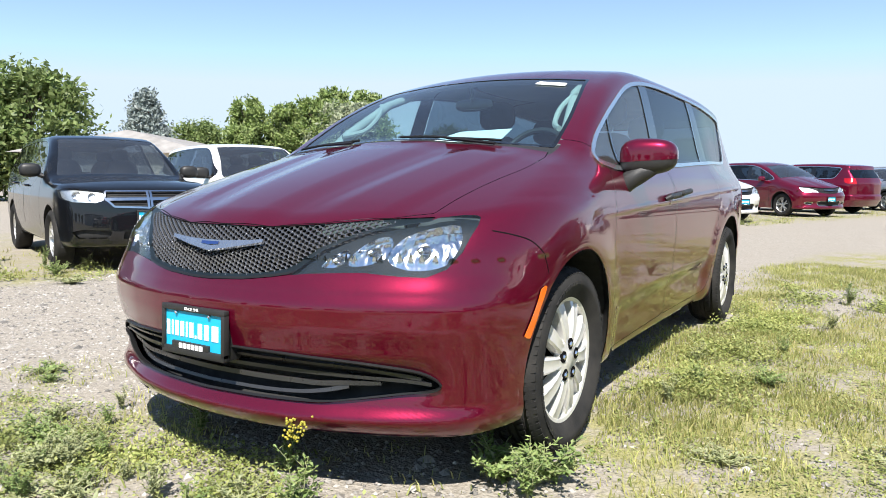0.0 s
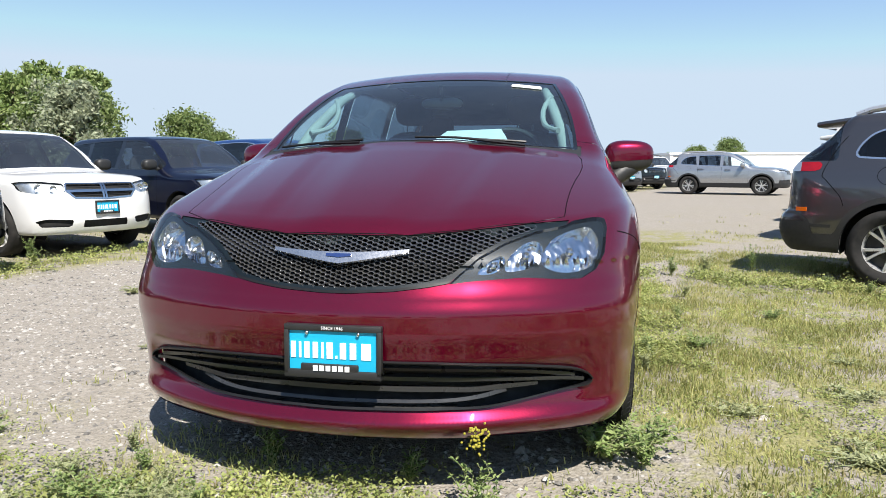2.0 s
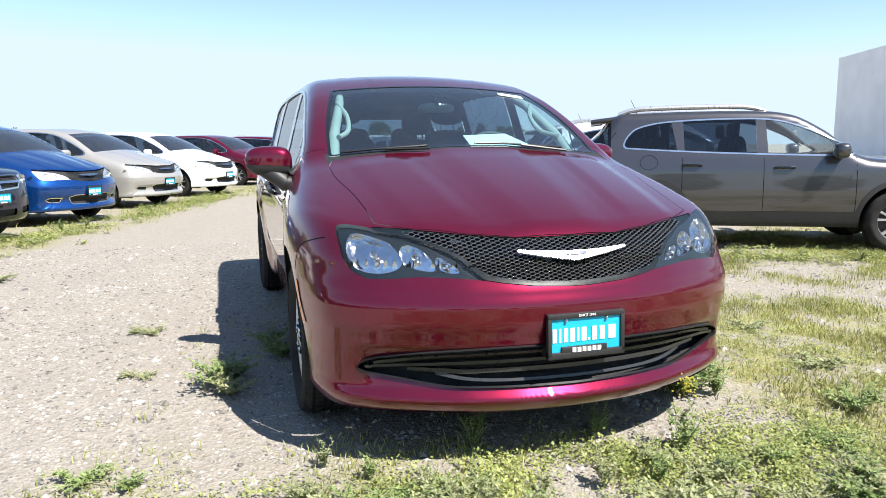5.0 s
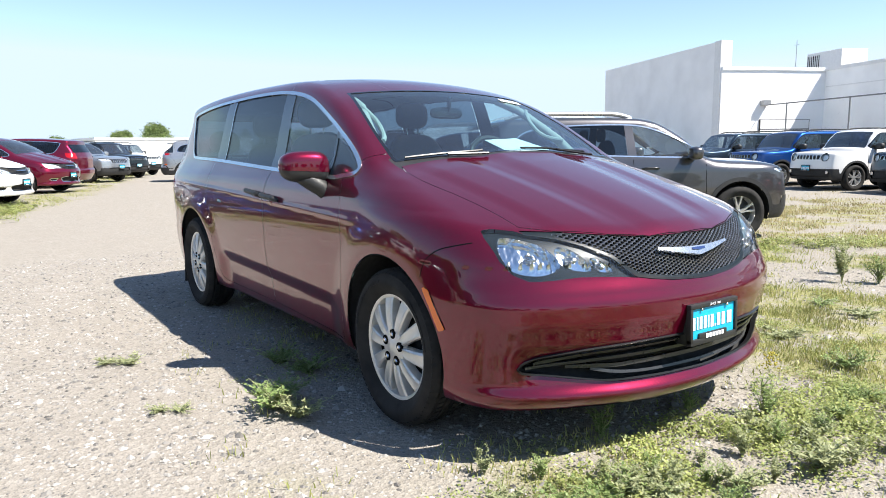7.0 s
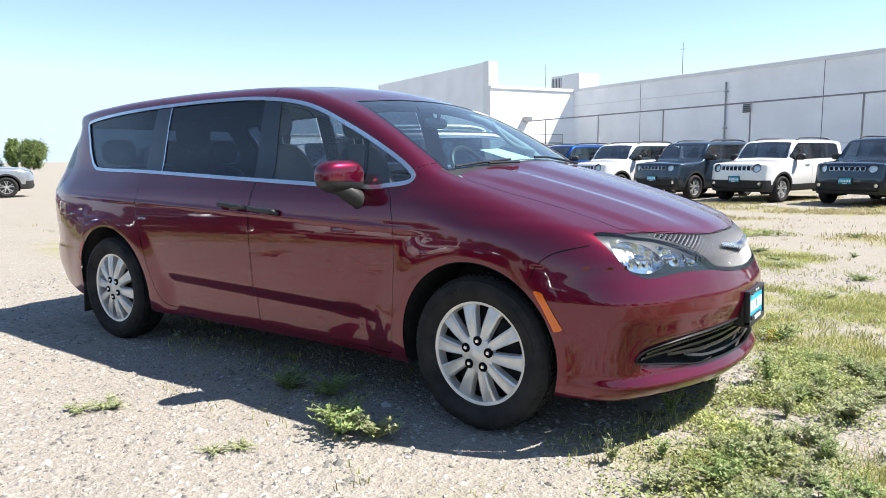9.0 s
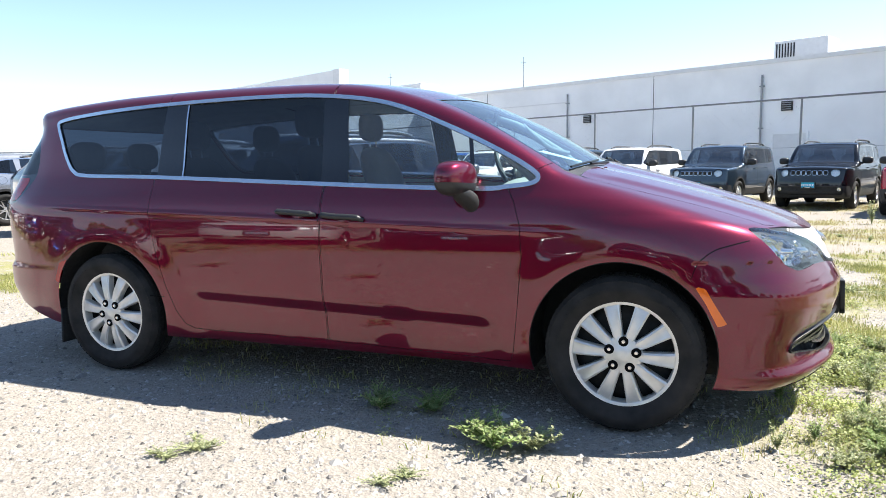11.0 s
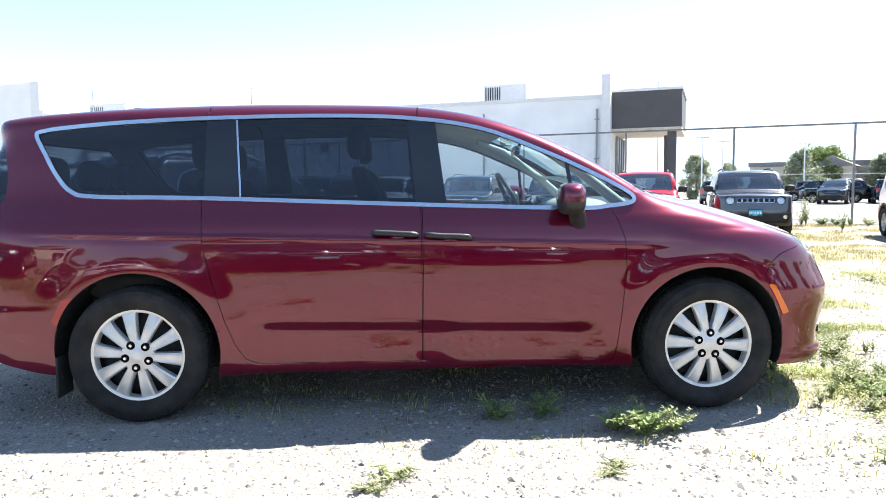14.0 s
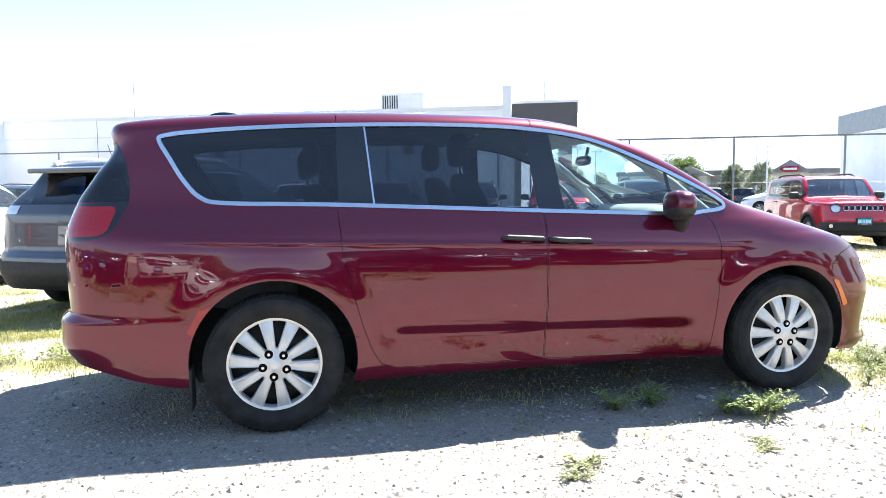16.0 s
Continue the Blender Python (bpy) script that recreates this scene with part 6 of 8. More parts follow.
P = {
    "black": paint("black_paint", (0.006, 0.007, 0.009), 0.1),
    "white": paint("white_paint", (0.72, 0.72, 0.71), 0.0, 0.02),
    "navy": paint("navy_paint", (0.005, 0.007, 0.022), 0.3),
    "blue": paint("blue_paint", (0.004, 0.048, 0.21), 0.55),
    "ceramic": paint("warm_grey_paint", (0.33, 0.32, 0.30), 0.2, 0.05),
    "silver": paint("silver_paint", (0.40, 0.41, 0.425), 0.75),
    "granite": paint("dark_grey_metallic_paint", (0.088, 0.085, 0.090), 0.75),
    "red": paint("red_paint", (0.36, 0.006, 0.02), 0.2),
    "velvet": paint("deep_red_paint", MAROON, 0.5),
    "slate": paint("blue_grey_paint", (0.026, 0.042, 0.062), 0.5),
}
ROW = "row of parked cars along the lane"
park("journey", P["black"], (-0.98, -5.2), 71, "black SUV with chrome crosshair grille and cyan plate", ROW)
for x, y, col in ((1.65, -6.05, "navy"), (4.25, -6.85, "black"), (6.85, -7.65, "navy"), (9.45, -8.45, "black"), (12.05, -9.25, "white"), (14.65, -10.05, "navy"), (17.25, -10.85, "black")):
    park("journey", P[col], (x, y), 72, {"navy": "dark navy SUV mirrored in the van's side", "black": "black SUV mirrored in the van's side", "white": "white SUV mirrored in the van's bumper"}[col], ROW)
park("journey", P["white"], (-3.45, -5.15), 69, "white SUV with chrome crosshair grille and cyan plate", ROW)
park("journey", P["navy"], (-5.85, -4.10), 66, "dark navy SUV with bright alloy wheels", ROW)
park("pacifica", P["blue"], (-8.5, -3.4), 58, "bright blue minivan with chrome grille trim", ROW)
park("pacifica", P["ceramic"], (-11.8, -2.4), 58, "warm grey minivan with cyan plate", ROW)
park("pacifica", P["white"], (-15.3, -1.1), 58, "white minivan beside weeds", ROW)
park("pacifica", P["velvet"], (-20.3, 0.55), 52, "deep red minivan with chrome fog lamp trim", ROW)
park("pacifica", P["velvet"], (-26.4, -3.0), 240, "deep red minivan seen from behind", ROW, tag=False)
park("cherokee", P["silver"], (-27.0, 3.2), 40, "silver SUV with black cladding", ROW)
park("renegade", P["black"], (-30.5, 4.6), 35, "black boxy SUV with white roof rails", ROW)
park("renegade", P["white"], (-34.0, 6.0), 35, "white boxy SUV far down the row", ROW)
park("cherokee", P["silver"], (-24.4, 8.9), 68, "silver SUV parked across the gravel road", tag=False)
# near the van, across the grass
h_ = radians(61)
cx_, cy_ = -2.46 + 0.925 * -math.sin(h_) * 0.93, 3.62 + 0.925 * math.cos(h_) * 0.93
park("cherokee", P["granite"], (cx_ + 3.61 * math.cos(h_), cy_ + 3.61 * math.sin(h_)), 61, "dark grey metallic SUV with silver roof rails on grass", "", 5, tag=False)
for n, (col, lab) in enumerate((("white", "white SUV with silver roof rails beside a grey one"), ("black", "black SUV further along the grass row"), ("silver", "silver SUV further along the grass row"))):
    park("cherokee", P[col], (cx_ + 3.61 * math.cos(h_) - 3.6 * (n + 1), cy_ + 3.61 * math.sin(h_) + 1.16 * (n + 1)), 61, lab, "SUVs in the grass row", 5, tag=False)
FENCE_ROW = "row of boxy cars along the fence"
for paint_, nose, lab in (
    ("slate", (-10.9, 18.0), "grey-blue boxy SUV facing the grass"), ("blue", (-8.4, 17.4), "blue boxy SUV with seven-slot grille"), ("white", (-6.0, 16.8), "white boxy SUV with black lower bumper"), ("slate", (-3.65, 16.4), "blue-grey boxy SUV with cyan plate"),
    ("white", (-1.3, 16.0), "white boxy SUV in the fence row"), ("slate", (1.3, 15.6), "grey-blue boxy SUV by the fence"), ("black", (3.9, 14.9), "black boxy SUV with round headlamps"), ("red", (5.75, 12.4), "bright red boxy SUV with round headlamps"),
    ("granite", (8.2, 11.6), "dark grey boxy SUV in dry grass"), ("red", (11.05, 8.15), "red boxy SUV with black grille"), ("white", (14.2, 7.0), "pale boxy SUV at the end of the row")):
    park("renegade", P[paint_], nose, -110, lab, FENCE_ROW)


# ---- ground ----
def fbm(x, y, s, seed=0.0):
    """Smooth value noise of several sizes, for arrays; about 0 to 1."""
    out, amp, tot = 0.0, 1.0, 0.0
    for o in range(4):
        k = s * 2**o
        u, v = x * k + 17.3 * o + seed, y * k - 9.1 * o + seed * 1.7
        i, j = np.floor(u), np.floor(v)
        f, g = u - i, v - j
        f, g = f * f * (3 - 2 * f), g * g * (3 - 2 * g)
        h = lambda a, b: np.modf(np.abs(np.sin(a * 127.1 + b * 311.7 + 3.7) * 43758.5453))[0]
        out = out + amp * ((h(i, j) * (1 - f) + h(i + 1, j) * f) * (1 - g) + (h(i, j + 1) * (1 - f) + h(i + 1, j + 1) * f) * g)
        tot += amp
        amp *= 0.55
    return out / tot


def lane(x, y):
    """Metres from the line of noses of the parked row; the gravel lane lies between 0.5 and 4.6."""
    return (x + 1.0) * 0.30 + (y + 5.6) * 0.954


def fence_side(x, y):
    """Metres in front of the fence (positive on the grass side)."""
    return -((x - 13.85) * 0.4305 + (y - 16.77) * 0.9026)


def soft(x, a, b):
    t = np.clip((x - a) / (b - a), 0, 1)
    return t * t * (3 - 2 * t)


def greenness(x, y):
    """How much grows: little on the lane and the crossing road, patches in the field, thick under the rows."""
    s = lane(x, y)
    n = fbm(x, y, 0.9, 3.0)
    wob = 1.2 * (fbm(x, y, 0.5, 8.0) - 0.5)
    field = soft(s + wob, 4.25, 5.0)
    bare = soft(fbm(x, y, 0.75, 21.0), 0.46, 0.56)
    g = field * (0.97 - 0.92 * bare)
    g = g * (1 - 0.9 * soft(2.1 - x, 0.0, 0.5) * soft(1.0 - y, 0.0, 0.35))
    road = soft(-x + 0.35 * (y - 3) + 2 * wob, 7.0, 8.2) * soft(s, 1.0, 2.0)
    g = g * (1 - 0.93 * road)
    verge = (1 - soft(np.abs(s + 0.15 + wob * 0.5), 0.35, 1.1)) * 0.95
    rows = (1 - soft(np.abs(s + 3.5), 3.0, 4.0)) * 0.45
    g = np.maximum(g, np.maximum(verge, rows) * soft(n, 0.25, 0.5))
    g = g * soft(fence_side(x, y), -0.5, 0.5)
    return np.clip(g, 0, 1)


def dryness(x, y):
    """Straw in the open field, away from the shade of the cars."""
    return np.clip(0.25 + 0.75 * soft(y + 0.25 * x, 5.5, 9.0) + 0.5 * (fbm(x, y, 0.8, 33.0) - 0.5), 0, 1)


side = np.r_[np.linspace(-14, 14, 281)]
far = 14 + (np.geomspace(1, 60, 60) - 1) / 59 * 900
axis_ = np.r_[-far[::-1][:-1], side, far[1:]]
gx, gy = np.meshgrid(axis_, axis_, indexing="ij")
near_ = np.maximum(np.abs(gx), np.abs(gy)) < 14
gz = np.where(near_, 0.035 * (fbm(gx, gy, 1.3, 5.0) - 0.5) + 0.02 * (fbm(gx, gy, 5.0, 2.0) - 0.5), 0.0)
under_van = (np.abs(gx) < 2.3) & (np.abs(gy) < 1.15)
gz = np.where(under_van, np.minimum(gz, 0.004), gz) - 0.004
n_ = len(axis_)
i, j = np.meshgrid(np.arange(n_ - 1), np.arange(n_ - 1), indexing="ij")
k_ = (i * n_ + j).ravel()
ground_me = joined(np.stack([gx.ravel(), gy.ravel(), gz.ravel()], 1), np.stack([k_, k_ + n_, k_ + n_ + 1, k_ + 1], 1).tolist(), "ground")
att = ground_me.attributes.new("green", "FLOAT", "POINT")
att.data.foreach_set("value", greenness(gx.ravel(), gy.ravel()).astype(np.float32))
ground_me.shade_smooth()
tagged(add("ground", ground_me, M["ground"]), "pale gravel ground with dry grass and weeds", "ground", kind="structure")


def height(x, y):
    return np.where(np.maximum(np.abs(x), np.abs(y)) < 14, 0.035 * (fbm(x, y, 1.3, 5.0) - 0.5) + 0.02 * (fbm(x, y, 5.0, 2.0) - 0.5), 0.0) - 0.006


rng = np.random.default_rng(11)


def blade_mesh(name, x, y, h, w, lean, bend_n=2):
    """Many tapering blades of grass in one mesh."""
    n = len(x)
    a = rng.uniform(0, 2 * np.pi, n)
    d = rng.uniform(0, 2 * np.pi, n)
    z = height(x, y)
    u = np.stack([np.cos(a), np.sin(a), 0 * a], 1) * (w / 2)[:, None]
    l = np.stack([np.cos(d), np.sin(d), 0 * d], 1) * (lean * h)[:, None]
    base = np.stack([x, y, z], 1)
    up = np.array((0, 0, 1.0))
    v0, v1 = base - u, base + u
    m_ = base + l * 0.35 + up * (h * 0.6)[:, None]
    v2, v3 = m_ + u * 0.7, m_ - u * 0.7
    v4 = base + l + up * (h * np.sqrt(np.clip(1 - 0.5 * lean**2, 0.15, 1)))[:, None]
    v = np.stack([v0, v1, v2, v3, v4], 1).reshape(-1, 3)
    k = np.arange(n)[:, None] * 5
    faces = (k + np.array([[0, 1, 2, 3]])).tolist() + (k + np.array([[3, 2, 4]])).tolist()
    me = joined(v, faces, name)
    return me


def scatter(count, x0, x1, y0, y1, want):
    """Places where a chance field wants them."""
    x, y = rng.uniform(x0, x1, count), rng.uniform(y0, y1, count)
    keep = rng.uniform(0, 1, count) < want(x, y)
    return x[keep], y[keep]


def clumpy(x, y):
    return soft(fbm(x, y, 3.2, 40.0), 0.40, 0.60)


def tufts(x, y, per, spread):
    return np.repeat(x, per) + rng.normal(0, spread, len(x) * per), np.repeat(y, per) + rng.normal(0, spread, len(x) * per)


def clear(x, y):
    """Not inside the van's wheels."""
    return ~((np.abs(np.abs(x) - 1.545) < 0.33) & (np.abs(np.abs(y) - 0.87) < 0.15))


for name, count, area, mat, tall, label in (
    ("grass", 56000, (-6, 6.5, -2.6, 6.0), "grass", 0.033, "short green grass in patches"),
    ("dry_grass", 34000, (-6, 6.5, -2.0, 6.0), "straw", 0.025, "dry straw-coloured grass"),
    ("verge_grass", 22000, (-36, 3, -9.5, 8.0), "grass", 0.05, "green verge grass under the parked row"),
    ("field_grass", 42000, (-14, 18, 5.5, 20.0), "straw", 0.045, "dry yellow field grass"),
    ("green_field_grass", 16000, (-14, 16, 2.5, 16.0), "grass", 0.042, "green grass between the parked cars"),
):
    want = lambda x, y: greenness(x, y) * (0.07 + 0.93 * clumpy(x, y)) * (dryness(x, y) if mat == "straw" else 1.05 - 0.8 * dryness(x, y)) * (0.45 if (name == "dry_grass") else 1.0)
    x, y = scatter(count, *area, want)
    if name == "verge_grass":
        sel = (lane(x, y) < 1.7) & (lane(x, y) > -3.5)
        x, y = x[sel], y[sel]
    x, y = tufts(x, y, 13 if tall < 0.04 else 9, 0.06 if tall < 0.04 else 0.09)
    sel = clear(x, y)
    x, y = x[sel], y[sel]
    h = tall * rng.uniform(0.5, 1.7, len(x))
    me = blade_mesh(name, x, y, h, rng.uniform(0.003, 0.0075, len(x)) * (1.0 if tall < 0.04 else 1.8), rng.uniform(0.1, 0.95, len(x)))
    tagged(add(name, me, M[mat]), label, "grass", kind="stuff")

# low leafy mats that creep over the bare ground, taller along the row of SUVs on the grass
def mat_want(x, y):
    return greenness(x, y) * soft(fbm(x, y, 1.7, 61.0), 0.40, 0.58) * (0.25 + 0.75 * soft(fbm(x, y, 6.0, 14.0), 0.42, 0.6))


def suv_line(x, y):
    """Metres off the line of weeds beside the grey SUV."""
    return np.abs((x + 2.0) * 0.875 - (y - 3.2) * 0.485)


for name, count, area, per, size, tall, want, label in (
    ("ground_cover", 17000, (-2.5, 6.2, -2.2, 6.5), 42, 0.0115, 0.030, mat_want, "low green mats of small-leaved ground cover"),
    ("roadside_weeds", 5200, (-4.5, 1.5, 1.2, 8.5), 60, 0.022, 0.12, lambda x, y: np.exp(-((suv_line(x, y) / 0.28) ** 2)) * soft(fbm(x, y, 2.0, 5.0), 0.3, 0.5), "knee-low green weeds beside the parked SUV"),
    ("verge_weeds", 9000, (-17, 2.0, -7.2, 1.5), 52, 0.026, 0.13, lambda x, y: np.exp(-(((lane(x, y) - 0.05) / 0.42) ** 2)) * soft(fbm(x, y, 1.1, 77.0), 0.44, 0.56), "leafy green weeds along the noses of the parked row"),
    ("bumper_weeds", 900, (2.25, 3.5, -1.3, 1.3), 80, 0.014, 0.065, lambda x, y: np.exp(-(((x - 2.66) / 0.3) ** 2)) * soft(fbm(x, y, 2.6, 9.0), 0.36, 0.5), "leafy weeds in front of the bumper"),
    ("sill_weeds", 900, (-2.2, 0.75, 0.9, 1.75), 60, 0.016, 0.11, lambda x, y: np.exp(-(((y - 1.22) / 0.2) ** 2)) * soft(fbm(x, y, 2.3, 33.0), 0.38, 0.52), "ankle-high green weeds along the van's sill"),
):
    x, y = scatter(count, *area, want)
    n = len(x) * per
    rad = np.repeat(rng.uniform(0.035, 0.12, len(x)), per) * (1.0 if tall < 0.05 else 1.3)
    a, q = rng.uniform(0, 2 * np.pi, n), np.sqrt(rng.uniform(0, 1, n))
    cx, cy = np.repeat(x, per) + rad * q * np.cos(a), np.repeat(y, per) + rad * q * np.sin(a)
    cz = height(cx, cy) + np.repeat(rng.uniform(0.4, 1.3, len(x)), per) * tall * (1.1 - q**2) * rng.uniform(0.1, 1, n) + 0.003
    yaw, pit, ln = rng.uniform(0, 2 * np.pi, n), rng.uniform(-0.2, 0.9, n), size * rng.uniform(0.5, 1.5, n)
    d = np.stack([np.cos(yaw) * np.cos(pit), np.sin(yaw) * np.cos(pit), np.sin(pit)], 1) * ln[:, None]
    w = np.stack([-np.sin(yaw), np.cos(yaw), rng.uniform(-0.4, 0.4, n)], 1) * (0.36 * ln)[:, None]
    p = np.stack([cx, cy, cz], 1)
    v = np.stack([p, p + 0.5 * d + w, p + d, p + 0.5 * d - w], 1)
    keep = clear(cx, cy)
    v = v[keep].reshape(-1, 3)
    me = joined(v, np.arange(len(v)).reshape(-1, 4).tolist(), name)
    tagged(add(name, me, M["cover"]), label, "weeds", kind="stuff")

# loose stones on the lane and in the bare patches
x, y = scatter(150000, -5, 7, -5.5, 5.0, lambda x, y: (1 - 0.75 * greenness(x, y)) * np.exp(-0.14 * np.hypot(x - 0.8, y + 2.6)))
r = 0.0045 + 0.014 * rng.power(0.5, len(x)) * rng.uniform(0.3, 1, len(x))
big = rng.uniform(0, 1, len(x)) < 0.03
r = np.where(big, r * 2.0, r)
octa = np.array([(1, 0, 0), (0.3, 0.95, 0.1), (-0.8, 0.5, 0), (-0.7, -0.6, 0.1), (0.4, -0.9, 0), (0.1, 0.1, 0.75), (0.35, 0.3, 0.62)])
ofs = [(0, 1, 6), (1, 5, 6), (0, 6, 5), (1, 2, 5), (2, 3, 5), (3, 4, 5), (4, 0, 5)]
ang = rng.uniform(0, 2 * np.pi, len(x))
ca, sa = np.cos(ang), np.sin(ang)
sx, sy, sz = rng.uniform(0.8, 1.5, (3, len(x)))
pv = octa[None] * np.stack([sx, sy, sz * 0.8], 1)[:, None] * r[:, None, None]
pv = np.stack([pv[..., 0] * ca[:, None] - pv[..., 1] * sa[:, None], pv[..., 0] * sa[:, None] + pv[..., 1] * ca[:, None], pv[..., 2]], -1) + np.stack([x, y, height(x, y) + 0.001], 1)[:, None]
faces = (np.arange(len(x))[:, None, None] * 7 + np.array(ofs)[None]).reshape(-1, 3).tolist()
tagged(add("gravel", joined(pv.reshape(-1, 3), faces, "gravel"), M["stone"]), "loose grey and tan gravel stones", "gravel", kind="stuff")


# ---- weeds ----
def weed_mesh(seed, stems, tall, spread, leaf, per):
    """A bushy weed: bent stems with many small leaves; returns stem and leaf meshes."""
    g = np.random.default_rng(seed)
    bm = bmesh.new()
    lv, lf = [], []
    for s in range(stems):
        a = g.uniform(0, 2 * np.pi)
        out = spread * g.uniform(0.3, 1.0)
        h = tall * g.uniform(0.5, 1.0)
        pts = [Vector((out * t**1.1 * math.cos(a) + 0.02 * g.normal() * t, out * t**1.1 * math.sin(a) + 0.02 * g.normal() * t, h * (1.3 * t - 0.3 * t * t))) for t in np.linspace(0, 1, 5)]
        tube(bm, pts, [0.0035, 0.003, 0.0025, 0.002, 0.001], 4)
        for q in range(per):
            t = g.uniform(0.15, 1.0)
            k = min(int(t * 4), 3)
            p = pts[k].lerp(pts[k + 1], t * 4 - k)
            b, e = g.uniform(0, 2 * np.pi), g.uniform(-0.2, 0.9)
            l = leaf * g.uniform(0.6, 1.3) * (1.15 - 0.5 * t)
            d = Vector((math.cos(b) * math.cos(e), math.sin(b) * math.cos(e), math.sin(e)))
            w = d.cross(Vector((0.2 * g.normal(), 0.2 * g.normal(), 1))).normalized() * l * 0.24
            i0 = len(lv)
            lv += [p, p + d * l * 0.45 + w, p + d * l + Vector((0, 0, -0.12 * l)), p + d * l * 0.45 - w]
            lf += [(i0, i0 + 1, i0 + 2, i0 + 3)]
    st = bpy.data.meshes.new("stem")
    bm.to_mesh(st)
    bm.free()
    st.materials.append(M["weed_grey"])
    return st, joined([tuple(v) for v in lv], lf, "leaves")


WEEDS = {
    "bushy": [weed_mesh(s, 26, 0.14, 0.19, 0.032, 26) for s in (1, 2, 3)],
    "upright": [weed_mesh(s, 14, 0.26, 0.10, 0.034, 26) for s in (4, 5, 6)],
    "tall": [weed_mesh(s, 9, 0.55, 0.16, 0.05, 46) for s in (7, 8)],
    "flat": [weed_mesh(s, 24, 0.05, 0.16, 0.024, 18) for s in (9, 10)],
}


def weed(kind, i, x, y, s, mat, label, turn=0.0):
    st, lv = WEEDS[kind][i % len(WEEDS[kind])]
    ob = thing("weed", label, "weed", Matrix.Translation((x, y, float(height(np.array([x]), np.array([y]))[0]) + 0.002)) @ Matrix.Rotation(turn, 4, "Z") @ Matrix.Diagonal((s, s, s, 1)), "weeds on the gravel")
    a = tagged(new("stem", st), kind="stuff")
    a.parent = ob
    b = tagged(new("leaves", lv), kind="stuff")
    b.parent = ob
    if not lv.materials:
        lv.materials.append(None)
    b.material_slots[0].link = "OBJECT"
    b.material_slots[0].material = M[mat]
    return ob


